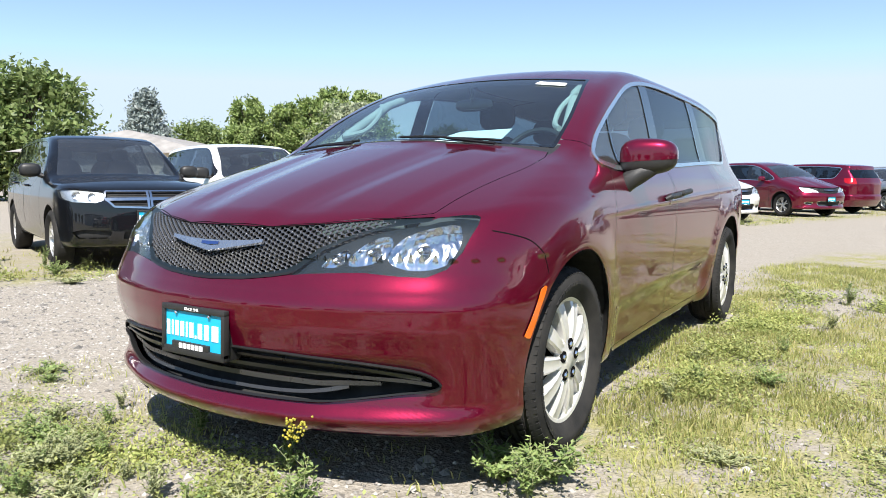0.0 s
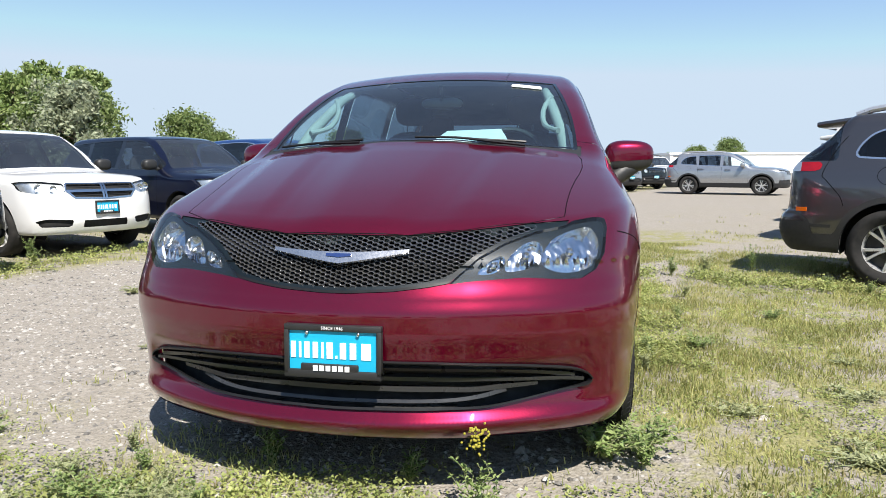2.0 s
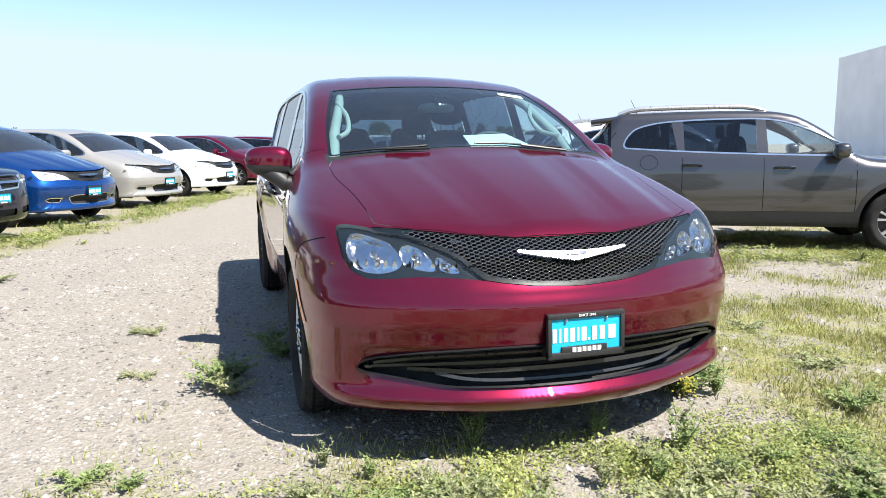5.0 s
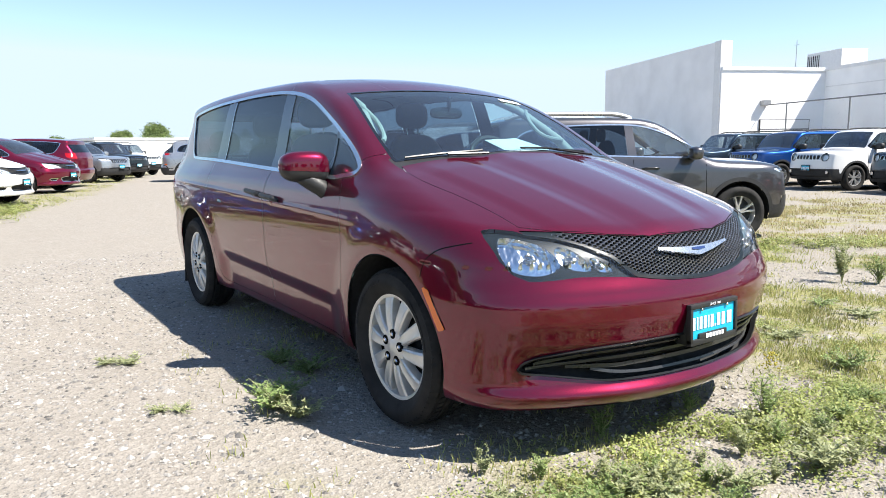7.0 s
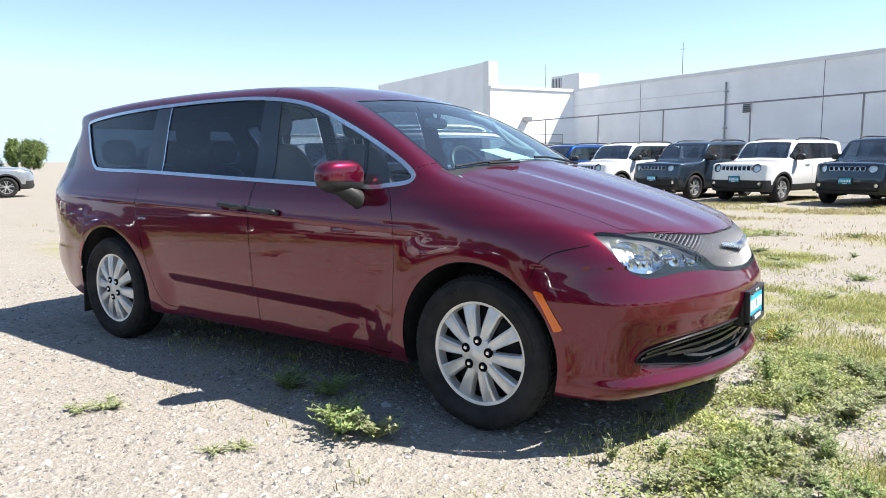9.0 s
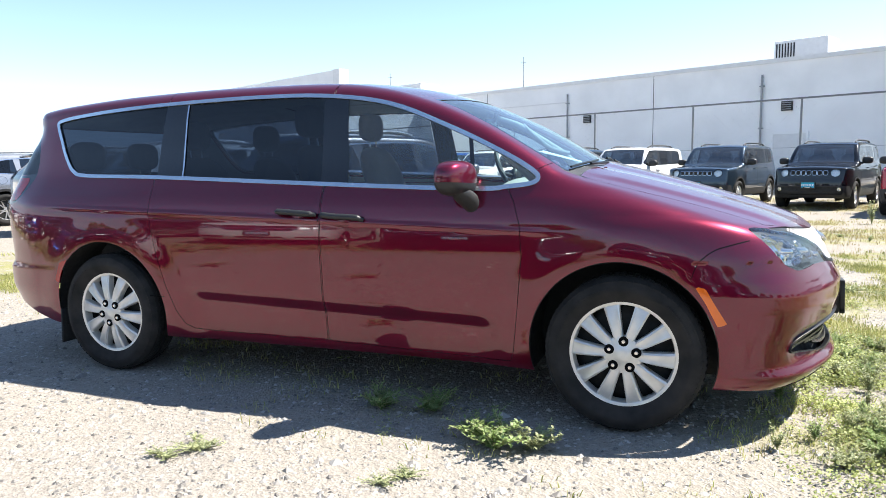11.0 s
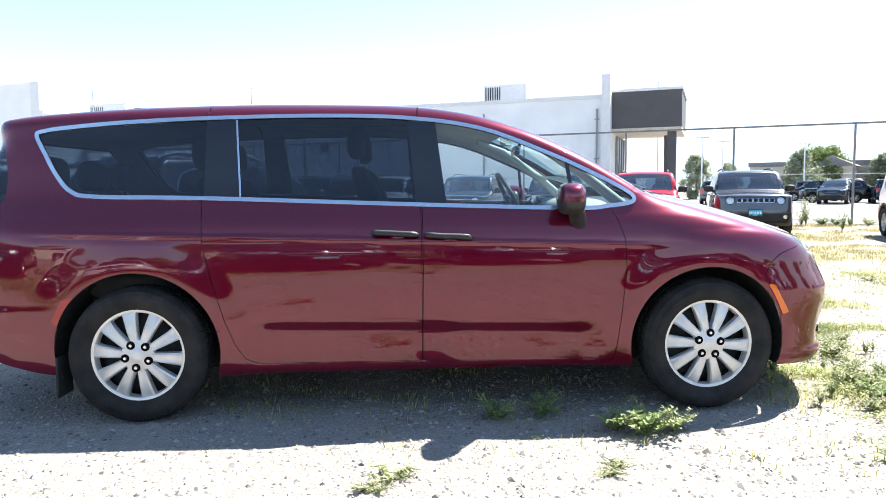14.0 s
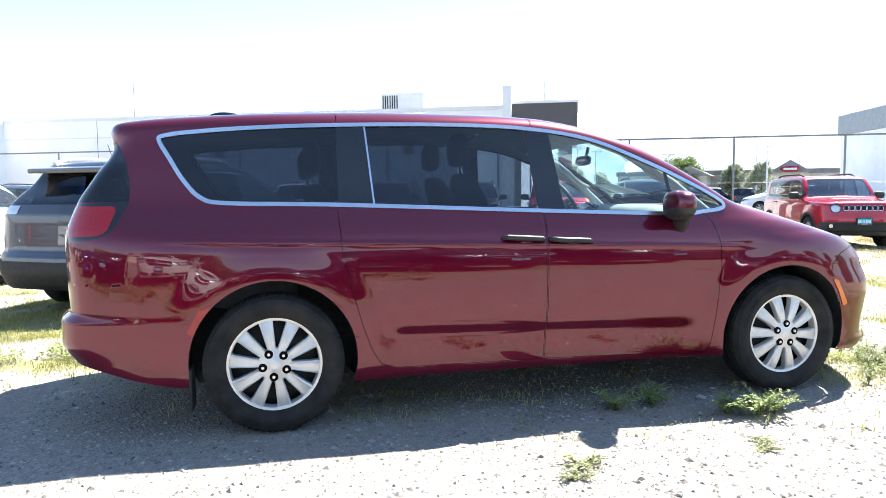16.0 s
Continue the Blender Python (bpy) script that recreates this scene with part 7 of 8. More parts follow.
for q, (kind, x, y, s, mat) in enumerate((
    ("bushy", 1.06, -1.36, 1.15, "weed"), ("bushy", 1.22, -1.30, 0.9, "weed_grey"), ("bushy", 0.93, -1.26, 0.8, "weed"), ("flat", 0.80, -1.74, 0.6, "weed_grey"), ("flat", -0.19, -1.78, 0.9, "weed_grey"), ("bushy", 0.35, -1.05, 0.9, "weed"), ("bushy", 0.62, -0.98, 0.9, "weed"),
    ("flat", 0.74, -1.82, 0.6, "weed_grey"), ("flat", -0.27, -1.90, 0.7, "weed_grey"), ("bushy", 2.14, -1.66, 0.46, "weed"), ("flat", 2.05, -1.85, 1.0, "weed"), ("bushy", 1.95, 0.88, 1.1, "weed"), ("upright", 2.02, 1.02, 0.75, "weed"), ("bushy", 1.86, 1.02, 1.1, "weed"),
    ("upright", 2.20, -0.95, 0.46, "weed_grey"), ("upright", 2.36, -0.80, 0.45, "weed"), ("upright", 2.52, -0.62, 0.46, "weed_grey"), ("upright", 2.60, -0.45, 0.43, "weed"), ("upright", 2.66, -0.22, 0.38, "weed_grey"), ("upright", 2.70, 0.0, 0.6, "weed_grey"), ("upright", 2.72, 0.22, 0.55, "weed"), ("bushy", 2.75, -0.55, 0.68, "weed_grey"), ("bushy", 2.85, -0.25, 0.74, "weed_grey"),
    ("bushy", 2.62, -0.75, 0.68, "weed"), ("bushy", 2.45, -1.05, 0.62, "weed_grey"), ("bushy", 2.95, 0.15, 1.0, "weed_grey"), ("upright", 2.25, -0.35, 0.7, "weed"), ("upright", 2.3, 0.2, 0.6, "weed"), ("flat", 3.0, -1.2, 1.3, "weed"), ("bushy", 2.7, -1.35, 0.56, "weed"), ("bushy", 3.1, 0.9, 0.8, "weed_grey"), ("bushy", 2.4, 1.5, 0.9, "weed"),
    ("upright", 0.75, 1.15, 0.55, "weed_grey"), ("upright", 0.35, 1.2, 0.6, "weed"), ("upright", -0.1, 1.1, 0.6, "weed_grey"), ("flat", 1.35, 1.5, 1.0, "weed_grey"), ("flat", 1.0, 2.1, 1.1, "weed_grey"), ("upright", -0.6, 1.5, 0.55, "weed"), ("upright", -1.6, 1.7, 0.6, "weed_grey"),
    ("tall", 1.13, 4.08, 1.0, "weed_grey"), ("upright", 1.35, 4.3, 1.2, "weed"), ("upright", 0.9, 4.5, 1.1, "weed_grey"), ("tall", -3.2, 2.6, 0.6, "weed"), ("upright", -3.0, 2.1, 1.0, "weed_grey"), ("upright", -2.9, 1.75, 0.9, "weed"),
    ("upright", -2.0, 3.3, 0.55, "weed"), ("upright", -1.75, 3.7, 0.55, "weed"), ("upright", -1.5, 4.1, 0.55, "weed_grey"), ("upright", -1.2, 4.7, 0.55, "weed"), ("upright", -0.9, 5.2, 0.55, "weed"), ("upright", -0.6, 5.8, 0.55, "weed_grey"), ("upright", -2.3, 3.05, 0.55, "weed"),
    ("tall", -0.35, -6.35, 0.55, "weed"), ("upright", -0.6, -5.9, 0.8, "weed_grey"), ("upright", -0.1, -5.7, 0.8, "weed"), ("upright", 0.25, -6.2, 0.8, "weed_grey"), ("upright", -2.4, -5.35, 0.8, "weed"), ("tall", -2.6, -5.6, 0.7, "weed"), ("upright", -4.5, -4.7, 0.8, "weed"), ("tall", -4.7, -5.0, 0.8, "weed"), ("upright", -5.1, -4.6, 0.8, "weed_grey"),
    ("upright", -7.2, -3.7, 0.8, "weed"), ("upright", -7.6, -3.4, 0.8, "weed"), ("upright", -10.2, -2.7, 0.8, "weed_grey"), ("upright", -13.5, -1.6, 0.8, "weed"), ("bushy", 5.2, 9.5, 2.0, "weed_grey"), ("tall", 4.6, 11.0, 0.9, "weed_grey"), ("tall", 7.6, 12.0, 1.0, "weed_grey"), ("tall", 9.8, 13.0, 1.0, "weed"), ("tall", 11.5, 13.4, 1.2, "weed"), ("flat", 0.1, -5.0, 1.6, "weed_grey"), ("bushy", -0.2, -5.85, 1.0, "weed"), ("flat", -1.0, -3.1, 1.2, "weed_grey"), ("flat", -2.8, -3.4, 1.4, "weed_grey"))):
    weed(kind, q, x, y, s, mat, {"bushy": "low bushy green weed on gravel", "upright": "upright grey-green weed in grass", "tall": "tall leggy grey-green weed in grass", "flat": "flat mat of small weed leaves"}[kind], q * 2.4)
# a ragged strip of weeds along the foot of the fence
fw = random.Random(31)
for q in range(34):
    at = Vector((13.85, 16.77, 0)) + Vector((math.cos(radians(-25.5)), math.sin(radians(-25.5)), 0)) * fw.uniform(-7, 5)
    kind = fw.choice(("bushy", "bushy", "tall", "upright"))
    weed(kind, q, at.x - fw.uniform(0.1, 0.5), at.y - fw.uniform(0.15, 0.9), fw.uniform(1.3, 2.2) * (0.8 if kind == "tall" else 1.0), fw.choice(("weed", "weed_grey")), {"bushy": "rank green weed at the foot of the fence", "upright": "upright green weed at the foot of the fence", "tall": "tall leggy green weed at the foot of the fence"}[kind], q * 1.7)
# a dense low mat of weeds before the front bumper, and scattered ones in the field
gw = random.Random(8)
for q in range(64):
    x, y = 2.60 + 0.85 * gw.random() ** 1.4, gw.uniform(-1.15, 1.2)
    kind = gw.choice(("bushy", "bushy", "flat", "upright"))
    weed(kind, q, x, y, gw.uniform(0.45, 0.8) * (0.7 if kind == "upright" else 1.0), gw.choice(("weed", "weed_grey")), {"bushy": "low bushy green weed on gravel", "upright": "upright grey-green weed in grass", "flat": "flat mat of small weed leaves"}[kind], q * 1.9)
for q in range(46):
    x, y = gw.uniform(-2.5, 6.0), gw.uniform(1.3, 9.0)
    if abs(y - 1.2 * x - 7.2) < 2.2 and x < 1:
        continue
    kind = gw.choice(("bushy", "flat", "flat", "flat", "upright"))
    weed(kind, q, x, y, gw.uniform(0.7, 1.2) * {"bushy": 0.7, "flat": 1.1, "upright": 0.5}[kind], gw.choice(("weed", "weed_grey")), {"bushy": "low bushy green weed on gravel", "upright": "upright grey-green weed in grass", "flat": "flat mat of small weed leaves"}[kind], q * 1.9)
# a flowering stalk before the bumper
fl = weed("upright", 1, 2.53, 0.465, 0.85, "weed", "yellow-flowered weed against the bumper")
bm = bmesh.new()
g = random.Random(5)
for q in range(60):
    c = Vector((g.gauss(0, 0.019), g.gauss(0, 0.019), 0.29 + g.random() * 0.09))
    bmesh.ops.create_icosphere(bm, subdivisions=1, radius=0.0055, matrix=Matrix.Translation(c))
tagged(part("flower_head", bm, M["flower"], fl, "small yellow flowers"), kind="stuff")


# ---- the white building behind the fence ----
UA = radians(-24)
U, OUT = Vector((math.cos(UA), math.sin(UA), 0)), Vector((math.sin(UA), -math.cos(UA), 0))
Q0 = Vector((3.33, 26.0, 0))


def at_wall(u, out=0.0, z=0.0):
    return Q0 + U * u + OUT * out + Vector((0, 0, z))


ROT = Matrix.Rotation(UA, 3, "Z")


def block(name, u0, u1, o0, o1, z0, z1, mat, parent, label="", bevel=0.0):
    """A block laid along the wall: from u0 to u1, standing out from o0 to o1."""
    bm = bmesh.new()
    box(bm, at_wall((u0 + u1) / 2, (o0 + o1) / 2, (z0 + z1) / 2), (u1 - u0, o1 - o0, z1 - z0), ROT, bevel)
    return part(name, bm, M[mat], parent, label, smooth=False)


hall = thing("building", "long white stucco commercial building with flat roof", "building")
block("wall", -19.3, 5.1, -0.4, 0.0, 0, 4.86, "wall", hall, "white stucco wall")
block("wall", -19.3, 5.1, -20.4, -20.0, 0, 4.86, "wall", hall)
block("wall", 4.7, 5.1, -20.0, -0.4, 0, 4.86, "wall", hall)
block("roof", -19.3, 4.7, -20.0, -0.4, 4.55, 4.75, "roofing", hall)
block("wall_cap", -19.3, 5.1, -0.45, 0.06, 4.86, 5.02, "wall_trim", hall, "pale metal wall cap")
# the wing that stands forward at the far end
block("wall", -19.7, -19.3, -6.0, 5.74, 0, 4.86, "wall", hall, "sunlit side wall of the wing")
block("wall_cap", -19.75, -19.24, -6.0, 5.74, 4.86, 5.02, "wall_trim", hall)
block("wall", -33.0, -19.9, 5.34, 5.74, 0, 6.25, "wall", hall, "tall parapet wall")
block("wall", -33.0, -32.6, -20.0, 5.34, 0, 5.0, "wall", hall)
block("parapet_edge", -19.9, -19.35, 5.2, 5.80, 0, 6.27, "wall_trim", hall)
block("roof", -32.6, -19.7, -20.0, 5.34, 4.55, 4.75, "roofing", hall)
bm = bmesh.new()
box(bm, at_wall(-19.27, 2.2, 1.24), (0.05, 2.8, 2.48), ROT)
g_ = part("garage_door", bm, M["cladding"], hall, "closed white overhead door", smooth=False)
for q in range(5):
    block("door_panel", -19.25, -19.22, 0.85, 3.55, 0.06 + q * 0.49, 0.50 + q * 0.49, "wall_trim", g_)
for u in (-9.05, 0.0, 4.85):
    bm = bmesh.new()
    tube(bm, [at_wall(u, 0.07, 0.0), at_wall(u, 0.07, 4.45)], 0.04, 8)
    part("downpipe", bm, M["galv"], hall, "grey downpipe")
    for z in (0.8, 2.4, 4.0):
        block("bracket", u - 0.09, u + 0.09, 0.0, 0.10, z, z + 0.05, "galv", hall)
for u in (-7.95, 0.94):
    v_ = block("wall_vent", u - 0.2, u + 0.2, 0.0, 0.08, 3.05, 3.40, "cladding", hall, "dark louvred wall vent")
    for q in range(4):
        block("vent_slat", u - 0.17, u + 0.17, 0.08, 0.12, 3.09 + q * 0.08, 3.12 + q * 0.08, "galv", v_)
block("lamp_box", -19.3, -19.0, 3.2, 3.6, 3.15, 3.40, "galv", hall, "wall lamp over the door")
d_ = block("service_door", 0.48, 1.66, 0.0, 0.05, 0.0, 2.18, "wall_trim", hall, "white service door")
block("door_frame", 0.40, 0.48, 0.0, 0.07, 0.0, 2.26, "wall", d_)
block("door_frame", 1.66, 1.74, 0.0, 0.07, 0.0, 2.26, "wall", d_)
block("door_frame", 0.48, 1.66, 0.0, 0.07, 2.18, 2.26, "wall", d_)
for u in (-14.2, -4.6):
    block("wall_joint", u - 0.012, u + 0.012, -0.01, 0.004, 0.0, 4.86, "cladding", hall)
block("wall_band", -19.2, -9.2, 0.0, 0.03, 4.05, 4.10, "wall_trim", hall)
block("fin_wall", 5.1, 5.45, -6.0, 0.55, 0, 5.75, "wall_trim", hall, "white fin wall at the entrance")
can = thing("entrance_canopy", "dark fascia canopy with cream soffit on columns", "canopy")
block("fascia", 5.45, 8.15, -4.0, 0.10, 3.62, 5.06, "fascia", can, "dark grey-brown fascia")
block("fascia_cap", 5.42, 8.20, -4.05, 0.14, 5.06, 5.16, "wall_trim", can)
block("soffit", 5.45, 8.15, -4.0, 0.08, 3.46, 3.61, "soffit", can)
for u, o in ((7.78, -0.25), (7.5, -2.8)):
    block("column", u - 0.17, u + 0.17, o - 0.17, o + 0.17, 0, 3.46, "fascia", can)
glz = thing("entrance_window", "dark glazed entrance front with white mullions", "window")
block("pane", 5.46, 5.52, -3.6, -1.2, 0.3, 3.3, "shade_glass", glz)
for q in range(4):
    block("mullion", 5.46, 5.56, -3.64 + q * 0.8, -3.58 + q * 0.8, 0.0, 3.4, "galv", glz)
# rooftop units
def roof_unit(c, s, label):
    ob = thing("rooftop_unit", label, "air conditioner")
    bm = bmesh.new()
    box(bm, Vector(c) + Vector((0, 0, s[2] / 2)), s, ROT, 0.03)
    b_ = part("housing", bm, M["wall_trim"], ob, "pale metal housing", smooth=False)
    for q in range(7):
        bm = bmesh.new()
        box(bm, Vector(c) + ROT @ Vector((-s[0] / 2 + 0.12 + q * s[0] * 0.055, -s[1] / 2 - 0.012, 0)) + Vector((0, 0, s[2] * 0.52)), (0.05, 0.03, s[2] * 0.8), ROT)
        part("grille_slat", bm, M["cladding"], b_, smooth=False)
    bm = bmesh.new()
    box(bm, Vector(c) + Vector((0, 0, -0.2)), (s[0] * 0.95, s[1] * 0.95, 0.44), ROT)
    part("kerb", bm, M["galv"], ob, smooth=False)
    return ob


roof_unit((5.45, 33.0, 5.0), (2.3, 1.6, 1.65), "cream rooftop air conditioner with dark grilles")
roof_unit((-20.9, 48.1, 5.0), (3.3, 2.0, 2.5), "rooftop air conditioner on the wing")
for x, y, h in ((-8.5, 34.8, 7.1), (-19.0, 39.5, 7.4), (15.2, 37.5, 8.4)):
    m_ = thing("roof_mast", "thin grey mast above the roofs", "mast")
    bm = bmesh.new()
    tube(bm, [(x, y, 0), (x, y, h)], [0.035, 0.015], 6)
    part("pole", bm, M["galv"], m_)
    bm = bmesh.new()
    tube(bm, [(x - 0.15, y, h - 0.3), (x + 0.15, y, h - 0.3)], 0.012, 6)
    part("crossbar", bm, M["galv"], m_)

# ---- chain-link fence ----
FU = Vector((math.cos(radians(-25.5)), math.sin(radians(-25.5)), 0))
FQ = Vector((13.85, 16.77, 0))
fence = thing("chain_link_fence", "tall galvanised chain-link fence with round posts", "fence")
for s in (-47.4, -43.3, -39.2, -35.1, -31.0, -26.9, -22.8, -18.5, -14.3, -10.6, -6.9, -3.4, 0.1, 3.6, 7.1, 10.6, 14.1, 17.6, 21.1):
    bm = bmesh.new()
    p = FQ + FU * float(s)
    tube(bm, [p, p + Vector((0, 0, 3.2))], 0.034, 8)
    part("post", bm, M["fence"], fence)
bm = bmesh.new()
tube(bm, [FQ + FU * -48.2 + Vector((0, 0, 3.17)), FQ + FU * 24 + Vector((0, 0, 3.17))], 0.032, 6)
part("top_rail", bm, M["fence"], fence)
for z in (0.15, 1.6):
    bm = bmesh.new()
    tube(bm, [FQ + FU * -48.2 + Vector((0, 0, z)), FQ + FU * 24 + Vector((0, 0, z))], 0.006, 4)
    part("tension_wire", bm, M["galv"], fence)
wv, wf = [], []
for s in np.arange(-30, 22, 0.26):
    for dr in (1, -1):
        a, b = FQ + FU * float(s) + Vector((0, 0, 0.05)), FQ + FU * float(s + dr * 3.1) + Vector((0, 0, 3.15))
        i0 = len(wv)
        wv += [a - FU * 0.0005, a + FU * 0.0005, b + FU * 0.0005, b - FU * 0.0005]
        wf.append((i0, i0 + 1, i0 + 2, i0 + 3))
tagged(add("wire_mesh", joined([tuple(v) for v in wv], wf, "wire_mesh"), M["galv"], fence), kind="stuff")

# ---- the lot beyond ----
bm = bmesh.new()
a_, b_ = FQ + FU * -6, FQ + FU * 120
for p in (a_, b_, b_ - OUT * 130, a_ - OUT * 130):
    bm.verts.new((p.x, p.y, 0.012))
bm.faces.new(bm.verts)
tagged(part("pavement", bm, M["asphalt"], None, smooth=False), "sunlit grey asphalt car park", "pavement", kind="structure")
for q, (x, y, kd, col, hd) in enumerate(((27.6, 39.8, "cherokee", "black", 230), (27.0, 34.0, "pacifica", "white", 150), (23.0, 46.0, "journey", "slate", 60), (29.0, 46.0, "cherokee", "black", 150), (34.0, 44.0, "journey", "navy", 60), (39.0, 47.0, "renegade", "white", 150), (31.0, 52.0, "journey", "black", 150), (44.0, 50.0, "cherokee", "silver", 60), (36.0, 57.0, "pacifica", "slate", 60))):
    park(kd, P[col], (x, y), hd, {"black": "black car in the far car park", "white": "white car in the far car park", "slate": "blue-grey car in the far car park", "navy": "navy car in the far car park", "silver": "silver car in the far car park"}[col], "cars in the far car park", tag=False)


def lot_lamp(x, y, h):
    ob = thing("street_lamp", "slim lot lamp with two heads, whitened as if by glare", "street lamp", None, "lot lamps")
    bm = bmesh.new()
    # pole and heads coloured near white to imitate the wash of glare over them
    tube(bm, [(x, y, 0), (x, y, h)], [0.08, 0.05], 8)
    part("pole", bm, M["wall_trim"], ob)
    for s in (-1, 1):
        bm = bmesh.new()
        box(bm, (x + 0.45 * s, y, h), (0.5, 0.24, 0.09), bevel=0.02)
        part("lamp_head", bm, M["wall_trim"], ob)
    bm = bmesh.new()
    tube(bm, [(x - 0.5, y, h), (x + 0.5, y, h)], 0.04, 6)
    part("arm", bm, M["galv"], ob)


for x, y, h in ((27.4, 59.5, 5.8), (30.5, 62, 5.6), (35.0, 55.7, 5.0), (48.0, 60.0, 6.0), (55, 62, 6.2), (43, 52, 5.6)):
    lot_lamp(x, y, h)


def shop(name, label, c, s, turn, mat, roof_h, gable=False, ridge=0.75):
    ob = thing(name, label, "building")
    r = Matrix.Rotation(radians(turn), 3, "Z")
    bm = bmesh.new()
    box(bm, Vector(c) + Vector((0, 0, s[2] / 2)), s, r)
    part("wall", bm, M[mat], ob, smooth=False)
    bm = bmesh.new()
    if gable:
        hw, hd = s[0] / 2 + 0.4, s[1] / 2 + 0.4
        v = [bm.verts.new(Vector(c) + r @ Vector(p)) for p in ((-hw, -hd, s[2]), (hw, -hd, s[2]), (hw, hd, s[2]), (-hw, hd, s[2]), (-hw * ridge, 0, s[2] + roof_h), (hw * ridge, 0, s[2] + roof_h))]
        for f in ((0, 1, 5, 4), (2, 3, 4, 5), (0, 4, 3), (1, 2, 5), (0, 3, 2, 1)):
            bm.faces.new([v[k] for k in f])
    else:
        box(bm, Vector(c) + Vector((0, 0, s[2] + roof_h / 2)), (s[0] + 0.3, s[1] + 0.3, roof_h), r)
    part("roof", bm, M[{"wall_trim": "wall", "wall": "galv"}.get(mat, "roofing")], ob, smooth=False)
    for q in range(int(s[0] // 5) if mat != "wall_trim" else 0):
        bm = bmesh.new()
        box(bm, Vector(c) + r @ Vector((-s[0] / 2 + 2.5 + 5 * q, -s[1] / 2 - 0.02, 1.6)), (2.2, 0.08, 1.6), r)
        part("window", bm, M["shade_glass"], ob, smooth=False)
    return ob


shop("shop_building", "low beige shop row with dark roof beyond the car park", (56.6, 68.1, 0), (34, 14, 3.4), -40, "soffit", 0.5)
shop("shop_building", "gabled shop front with a sign board", (51.75, 59.5, 0), (3.0, 3.4, 3.4), 50, "soffit", 1.3, True, 0.98)
shop("shop_building", "small gabled entrance on the shop row", (44.2, 65.9, 0), (4.0, 3.6, 3.2), 50, "soffit", 1.1, True, 0.98)
sg = thing("sign_board", "red oval sign board on the shop gable", "sign")
bm = bmesh.new()
rs = Matrix.Rotation(radians(-40), 3, "Z")
blob(bm, (0, 0, 0), (1.0, 0.12, 0.3), 2.2)
for v in bm.verts:
    v.co = Vector((50.46, 57.97, 3.75)) + rs @ v.co
part("board", bm, P["red"], sg)
bm = bmesh.new()
box(bm, Vector((50.46, 57.97, 3.75)) + rs @ Vector((0, -0.13, 0)), (1.25, 0.02, 0.2), rs)
part("lettering_bar", bm, M["white_print"], sg)
wh = Vector((1.776, 5.04, 0)).normalized()  # the facade runs towards the camera from its far corner
wc = Vector((34.02, 33.65, 0)) - wh * 9 + Vector((wh.y, -wh.x, 0)) * 7
shop("warehouse", "white warehouse with a grey top band", wc, (18, 14, 4.9), math.degrees(math.atan2(wh.y, wh.x)), "wall", 1.25)
shop("warehouse", "long pale building far beyond the lot", (-124.0, 28.0, 0), (26, 14, 3.0), 97, "wall_trim", 0.3)
shop("house", "low house with a dark shingle roof behind the row", (-20.5, -31.0, 0), (15, 8, 2.2), 35, "soffit", 1.1, True)


# ---- trees ----
def tree_meshes(seed, tall, wide, clumps, leaf, per, shape, trunk_r=0.22, bare=0.12):
    """Trunk with limbs, and a crown of leaf sprays in uneven clumps; returns two meshes."""
    g = np.random.default_rng(seed)
    bm = bmesh.new()
    tube(bm, [(0, 0, 0), (0.08, 0.05, tall * 0.25), (-0.05, 0.1, tall * 0.55), (0, 0, tall * 0.92)], [trunk_r, trunk_r * 0.75, trunk_r * 0.45, 0.03], 8)
    cs, rs = [], []
    for q in range(clumps):
        t = g.uniform(bare, 1.0)
        rad = wide * shape(t) * np.sqrt(g.uniform(0.08, 1.0))
        a = g.uniform(0, 2 * np.pi)
        c = np.array([rad * np.cos(a), rad * np.sin(a), tall * t])
        cs.append(c)
        rs.append(wide * g.uniform(0.13, 0.30) * (0.55 + 0.45 * shape(t)))
        if q % 4 == 0:
            b = Vector((0, 0, max(0.3, tall * t * 0.72)))
            tube(bm, [b, b.lerp(Vector(c), 0.6) + Vector((0, 0, 0.15)), Vector(c)], [trunk_r * 0.3, trunk_r * 0.2, 0.02], 5)
    me_t = bpy.data.meshes.new("trunk")
    bm.to_mesh(me_t)
    bm.free()
    me_t.materials.append(M["bark"])
    cs, rs = np.array(cs), np.array(rs)
    n = clumps * per
    c = np.repeat(cs, per, 0)
    r = np.repeat(rs, per)
    d = g.normal(0, 1, (n, 3))
    d /= np.linalg.norm(d, axis=1, keepdims=True)
    p = c + g.normal(0, 1, (n, 3)) * (0.62 * r)[:, None] * np.array([1, 1, 1.1])
    e = g.normal(0, 1, (n, 3))
    e /= np.linalg.norm(e, axis=1, keepdims=True)
    f = np.cross(e, d + 0.3 * g.normal(0, 1, (n, 3)))
    f /= np.maximum(np.linalg.norm(f, axis=1, keepdims=True), 1e-6)
    l = leaf * g.uniform(0.6, 1.4, n)[:, None]
    v = np.stack([p - e * l, p + f * l * 0.45, p + e * l, p - f * l * 0.45], 1).reshape(-1, 3)
    me_c = joined(v, (np.arange(n)[:, None] * 4 + np.arange(4)[None]).tolist(), "crown")
    return me_t, me_c


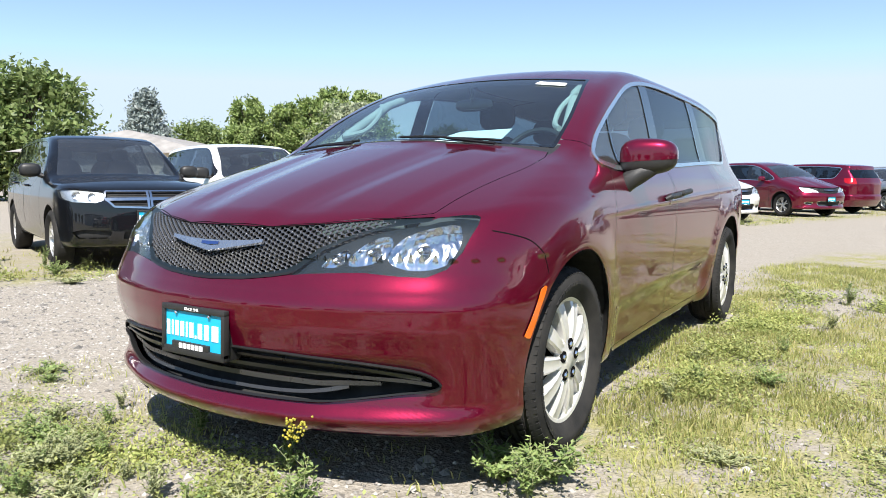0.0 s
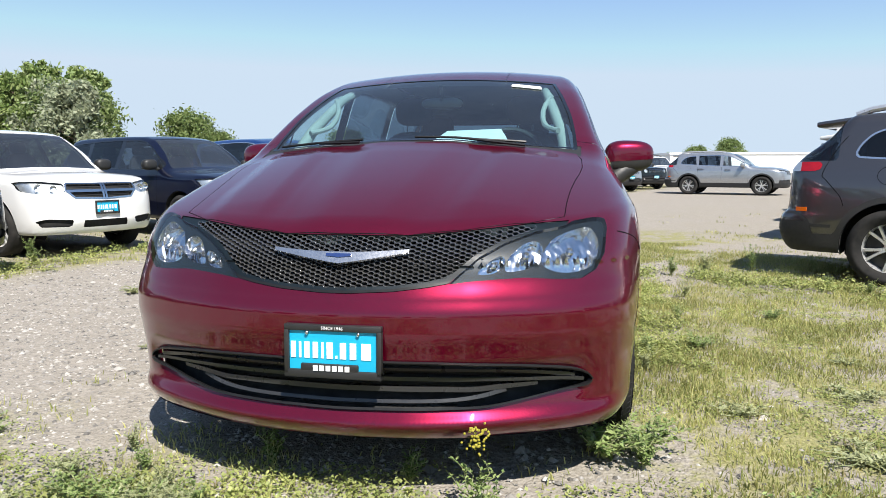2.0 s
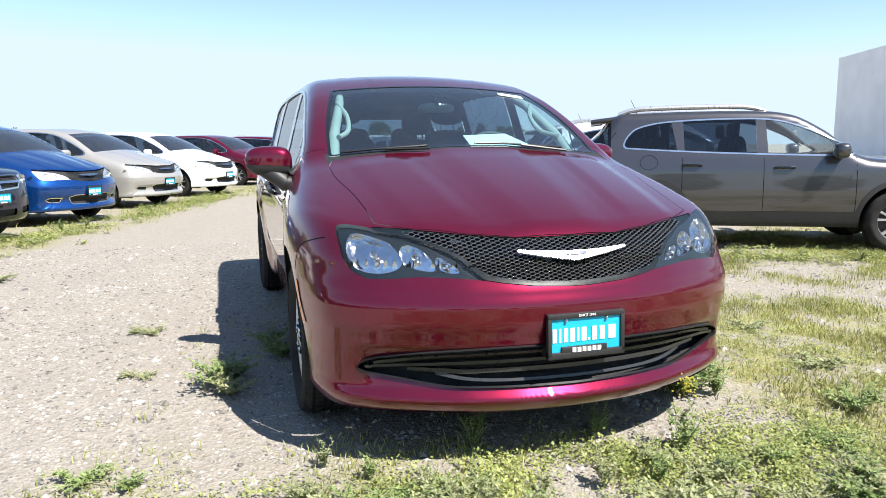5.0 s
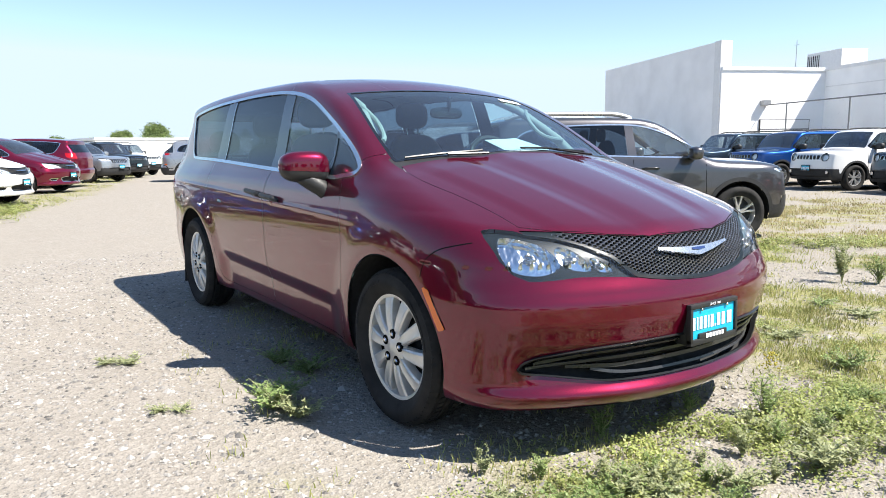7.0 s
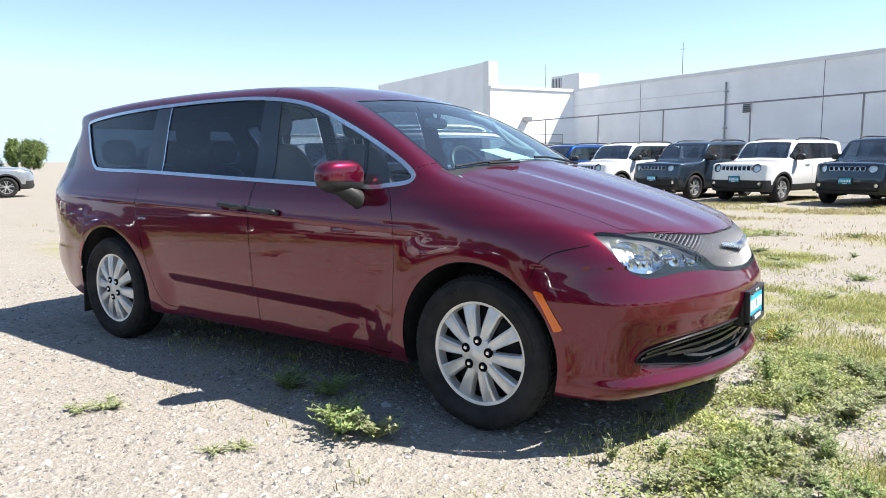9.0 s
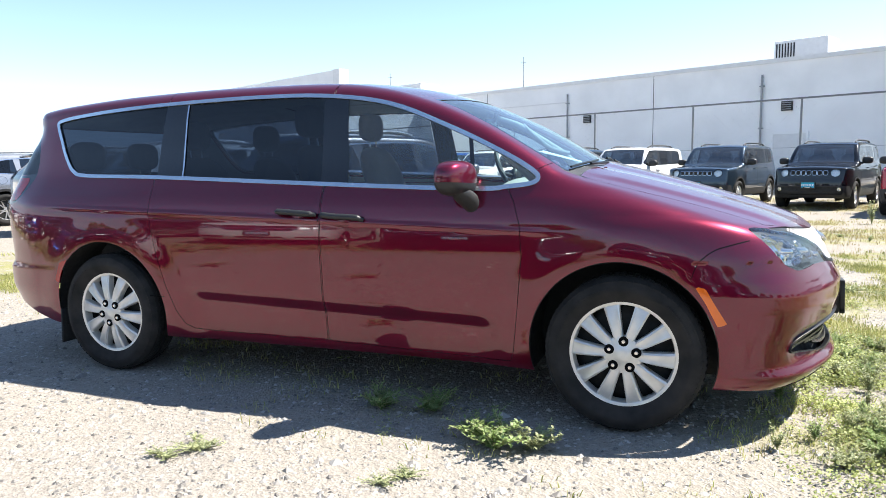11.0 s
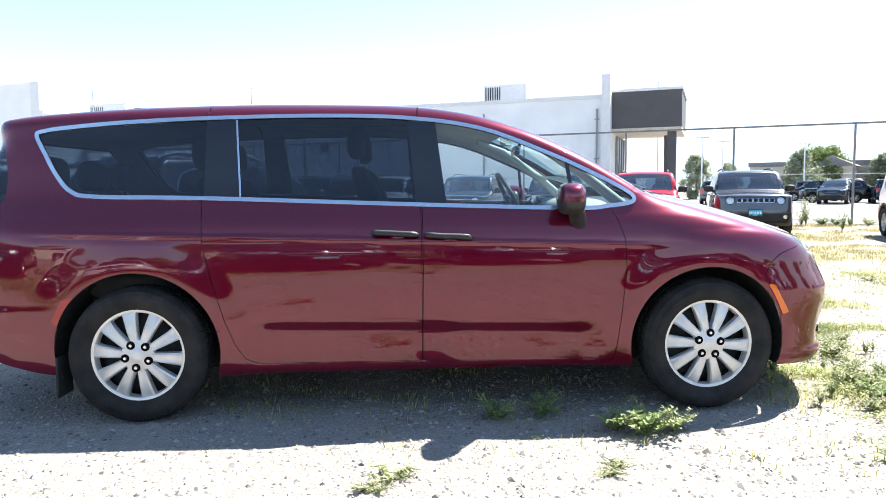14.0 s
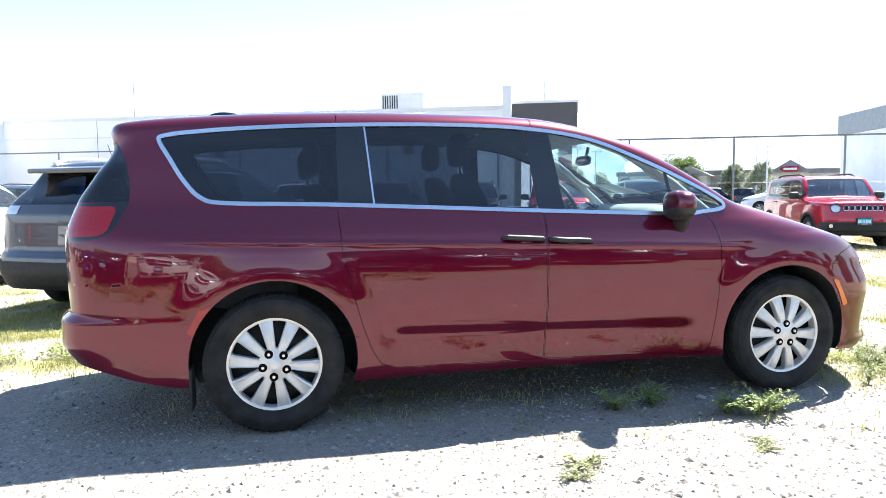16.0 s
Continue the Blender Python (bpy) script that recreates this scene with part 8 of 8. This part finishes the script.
round_ = lambda t: np.sqrt(np.clip(1 - ((t - 0.55) / 0.5) ** 2, 0.02, 1))
cone_ = lambda t: np.clip(1.08 - t, 0.03, 1)
TREES = {
    "poplar": [(tree_meshes(s, 8.0, 2.0, 110, 0.18, 115, lambda t: round_(t) * (0.75 + 0.35 * t)), "poplar") for s in (1, 2)],
    "broad": [(tree_meshes(s, 7.0, 3.2, 150, 0.18, 110, round_, 0.3), "broadleaf") for s in (3, 4)],
    "silver": [(tree_meshes(s, 7.0, 2.6, 80, 0.17, 120, lambda t: round_(t) * (1.15 - 0.5 * t), 0.25, 0.06), "silverleaf_hazed") for s in (5, 6)],
    "spruce": [(tree_meshes(7, 7.6, 3.3, 190, 0.17, 105, cone_, 0.2, 0.05), "spruce")],
}
NUM = [0]


def tree(kind, x, y, s, label):
    (me_t, me_c), mat = TREES[kind][NUM[0] % len(TREES[kind])]
    NUM[0] += 1
    ob = thing("tree", label, "tree", Matrix.Translation((x, y, 0)) @ Matrix.Rotation(NUM[0] * 1.7, 4, "Z") @ Matrix.Diagonal((s, s, s, 1)))
    new("trunk", me_t).parent = ob
    if not me_c.materials:
        me_c.materials.append(M[mat])
    new("crown", me_c).parent = ob


for kind, x, y, s, lab in (
    ("broad", -13.9, -32.6, 0.84, "large broad green tree behind the row"), ("broad", -10.0, -34.5, 0.86, "large broad green tree behind the row"), ("spruce", -21.7, -34.9, 0.76, "blue spruce with drooping boughs"), ("broad", -25.7, -35.7, 0.62, "small dark round leafy tree"),
    ("poplar", -36.4, -42.3, 0.92, "bright green leafy poplar tree"), ("poplar", -38.6, -40.3, 0.88, "bright green leafy poplar tree"), ("poplar", -41.1, -37.5, 1.05, "tall bright green leafy poplar tree"), ("poplar", -42.9, -35.4, 1.02, "tall bright green leafy poplar tree"), ("poplar", -40.0, -38.9, 0.95, "bright green leafy poplar tree"),
    ("silver", -36.0, -30.8, 0.9, "silvery green olive tree"), ("silver", -37.5, -34.0, 0.95, "silvery green olive tree"), ("broad", -38.5, -33.0, 0.9, "dense green leafy tree"), ("broad", -42.9, -27.1, 0.68, "dark round leafy tree"), ("broad", -44.0, -25.4, 0.5, "dark round leafy tree"),
    ("broad", -52.5, -18.2, 0.56, "dark tree far behind the cars"), ("broad", -53.3, -15.2, 0.36, "dark tree far behind the cars"), ("poplar", -31.0, -41.0, 0.6, "bright green leafy poplar tree"), ("poplar", -33.0, -40.0, 0.62, "bright green leafy poplar tree"),
    ("broad", -125.6, 2.2, 0.45, "distant tree on the skyline"), ("broad", -125.2, 11.8, 0.48, "distant tree on the skyline"), ("broad", -124.7, 17.0, 0.45, "distant tree on the skyline"), ("broad", -122.0, 21.0, 0.6, "distant tree on the skyline"), ("broad", -120.0, 26.0, 0.75, "distant tree on the skyline"),
    ("spruce", -128.0, 44.0, 0.62, "distant spruce on the skyline"), ("spruce", -125.0, 46.5, 0.55, "distant spruce on the skyline"), ("spruce", -121.0, 45.6, 0.68, "distant spruce on the skyline"), ("poplar", -118.0, 48.3, 0.6, "distant poplar on the skyline"), ("broad", -114.0, 49.5, 0.62, "distant leafy tree on the skyline"),
    ("broad", 34.0, -30.0, 0.9, "leafy tree mirrored in the van's bumper"), ("poplar", 39.0, -24.0, 0.9, "poplar mirrored in the van's bumper"), ("broad", 42.0, -15.0, 1.0, "leafy tree mirrored in the van's bumper"), ("broad", 46.0, -5.0, 0.8, "leafy tree mirrored in the van's bumper"), ("poplar", 45.0, 2.0, 0.8, "poplar mirrored in the van's bumper"), ("broad", 48.0, 9.0, 0.7, "leafy tree mirrored in the van's bumper"), ("broad", 26.0, -38.0, 0.9, "leafy tree mirrored in the van's bumper"),
    # pale silver crowns here carry the glare over the far car park
    ("silver", 28.9, 64.3, 0.6, "tree in the far car park"), ("silver", 37.3, 60.1, 0.64, "tree in the far car park"), ("silver", 48.7, 64.7, 0.62, "tree in the far car park"), ("silver", 33.0, 66.0, 0.5, "tree in the far car park"), ("broad", 43.0, 66.0, 0.7, "tree in the far car park"), ("silver", 46.0, 56.5, 0.6, "tree in the far car park")):
    tree(kind, x, y, s, lab)
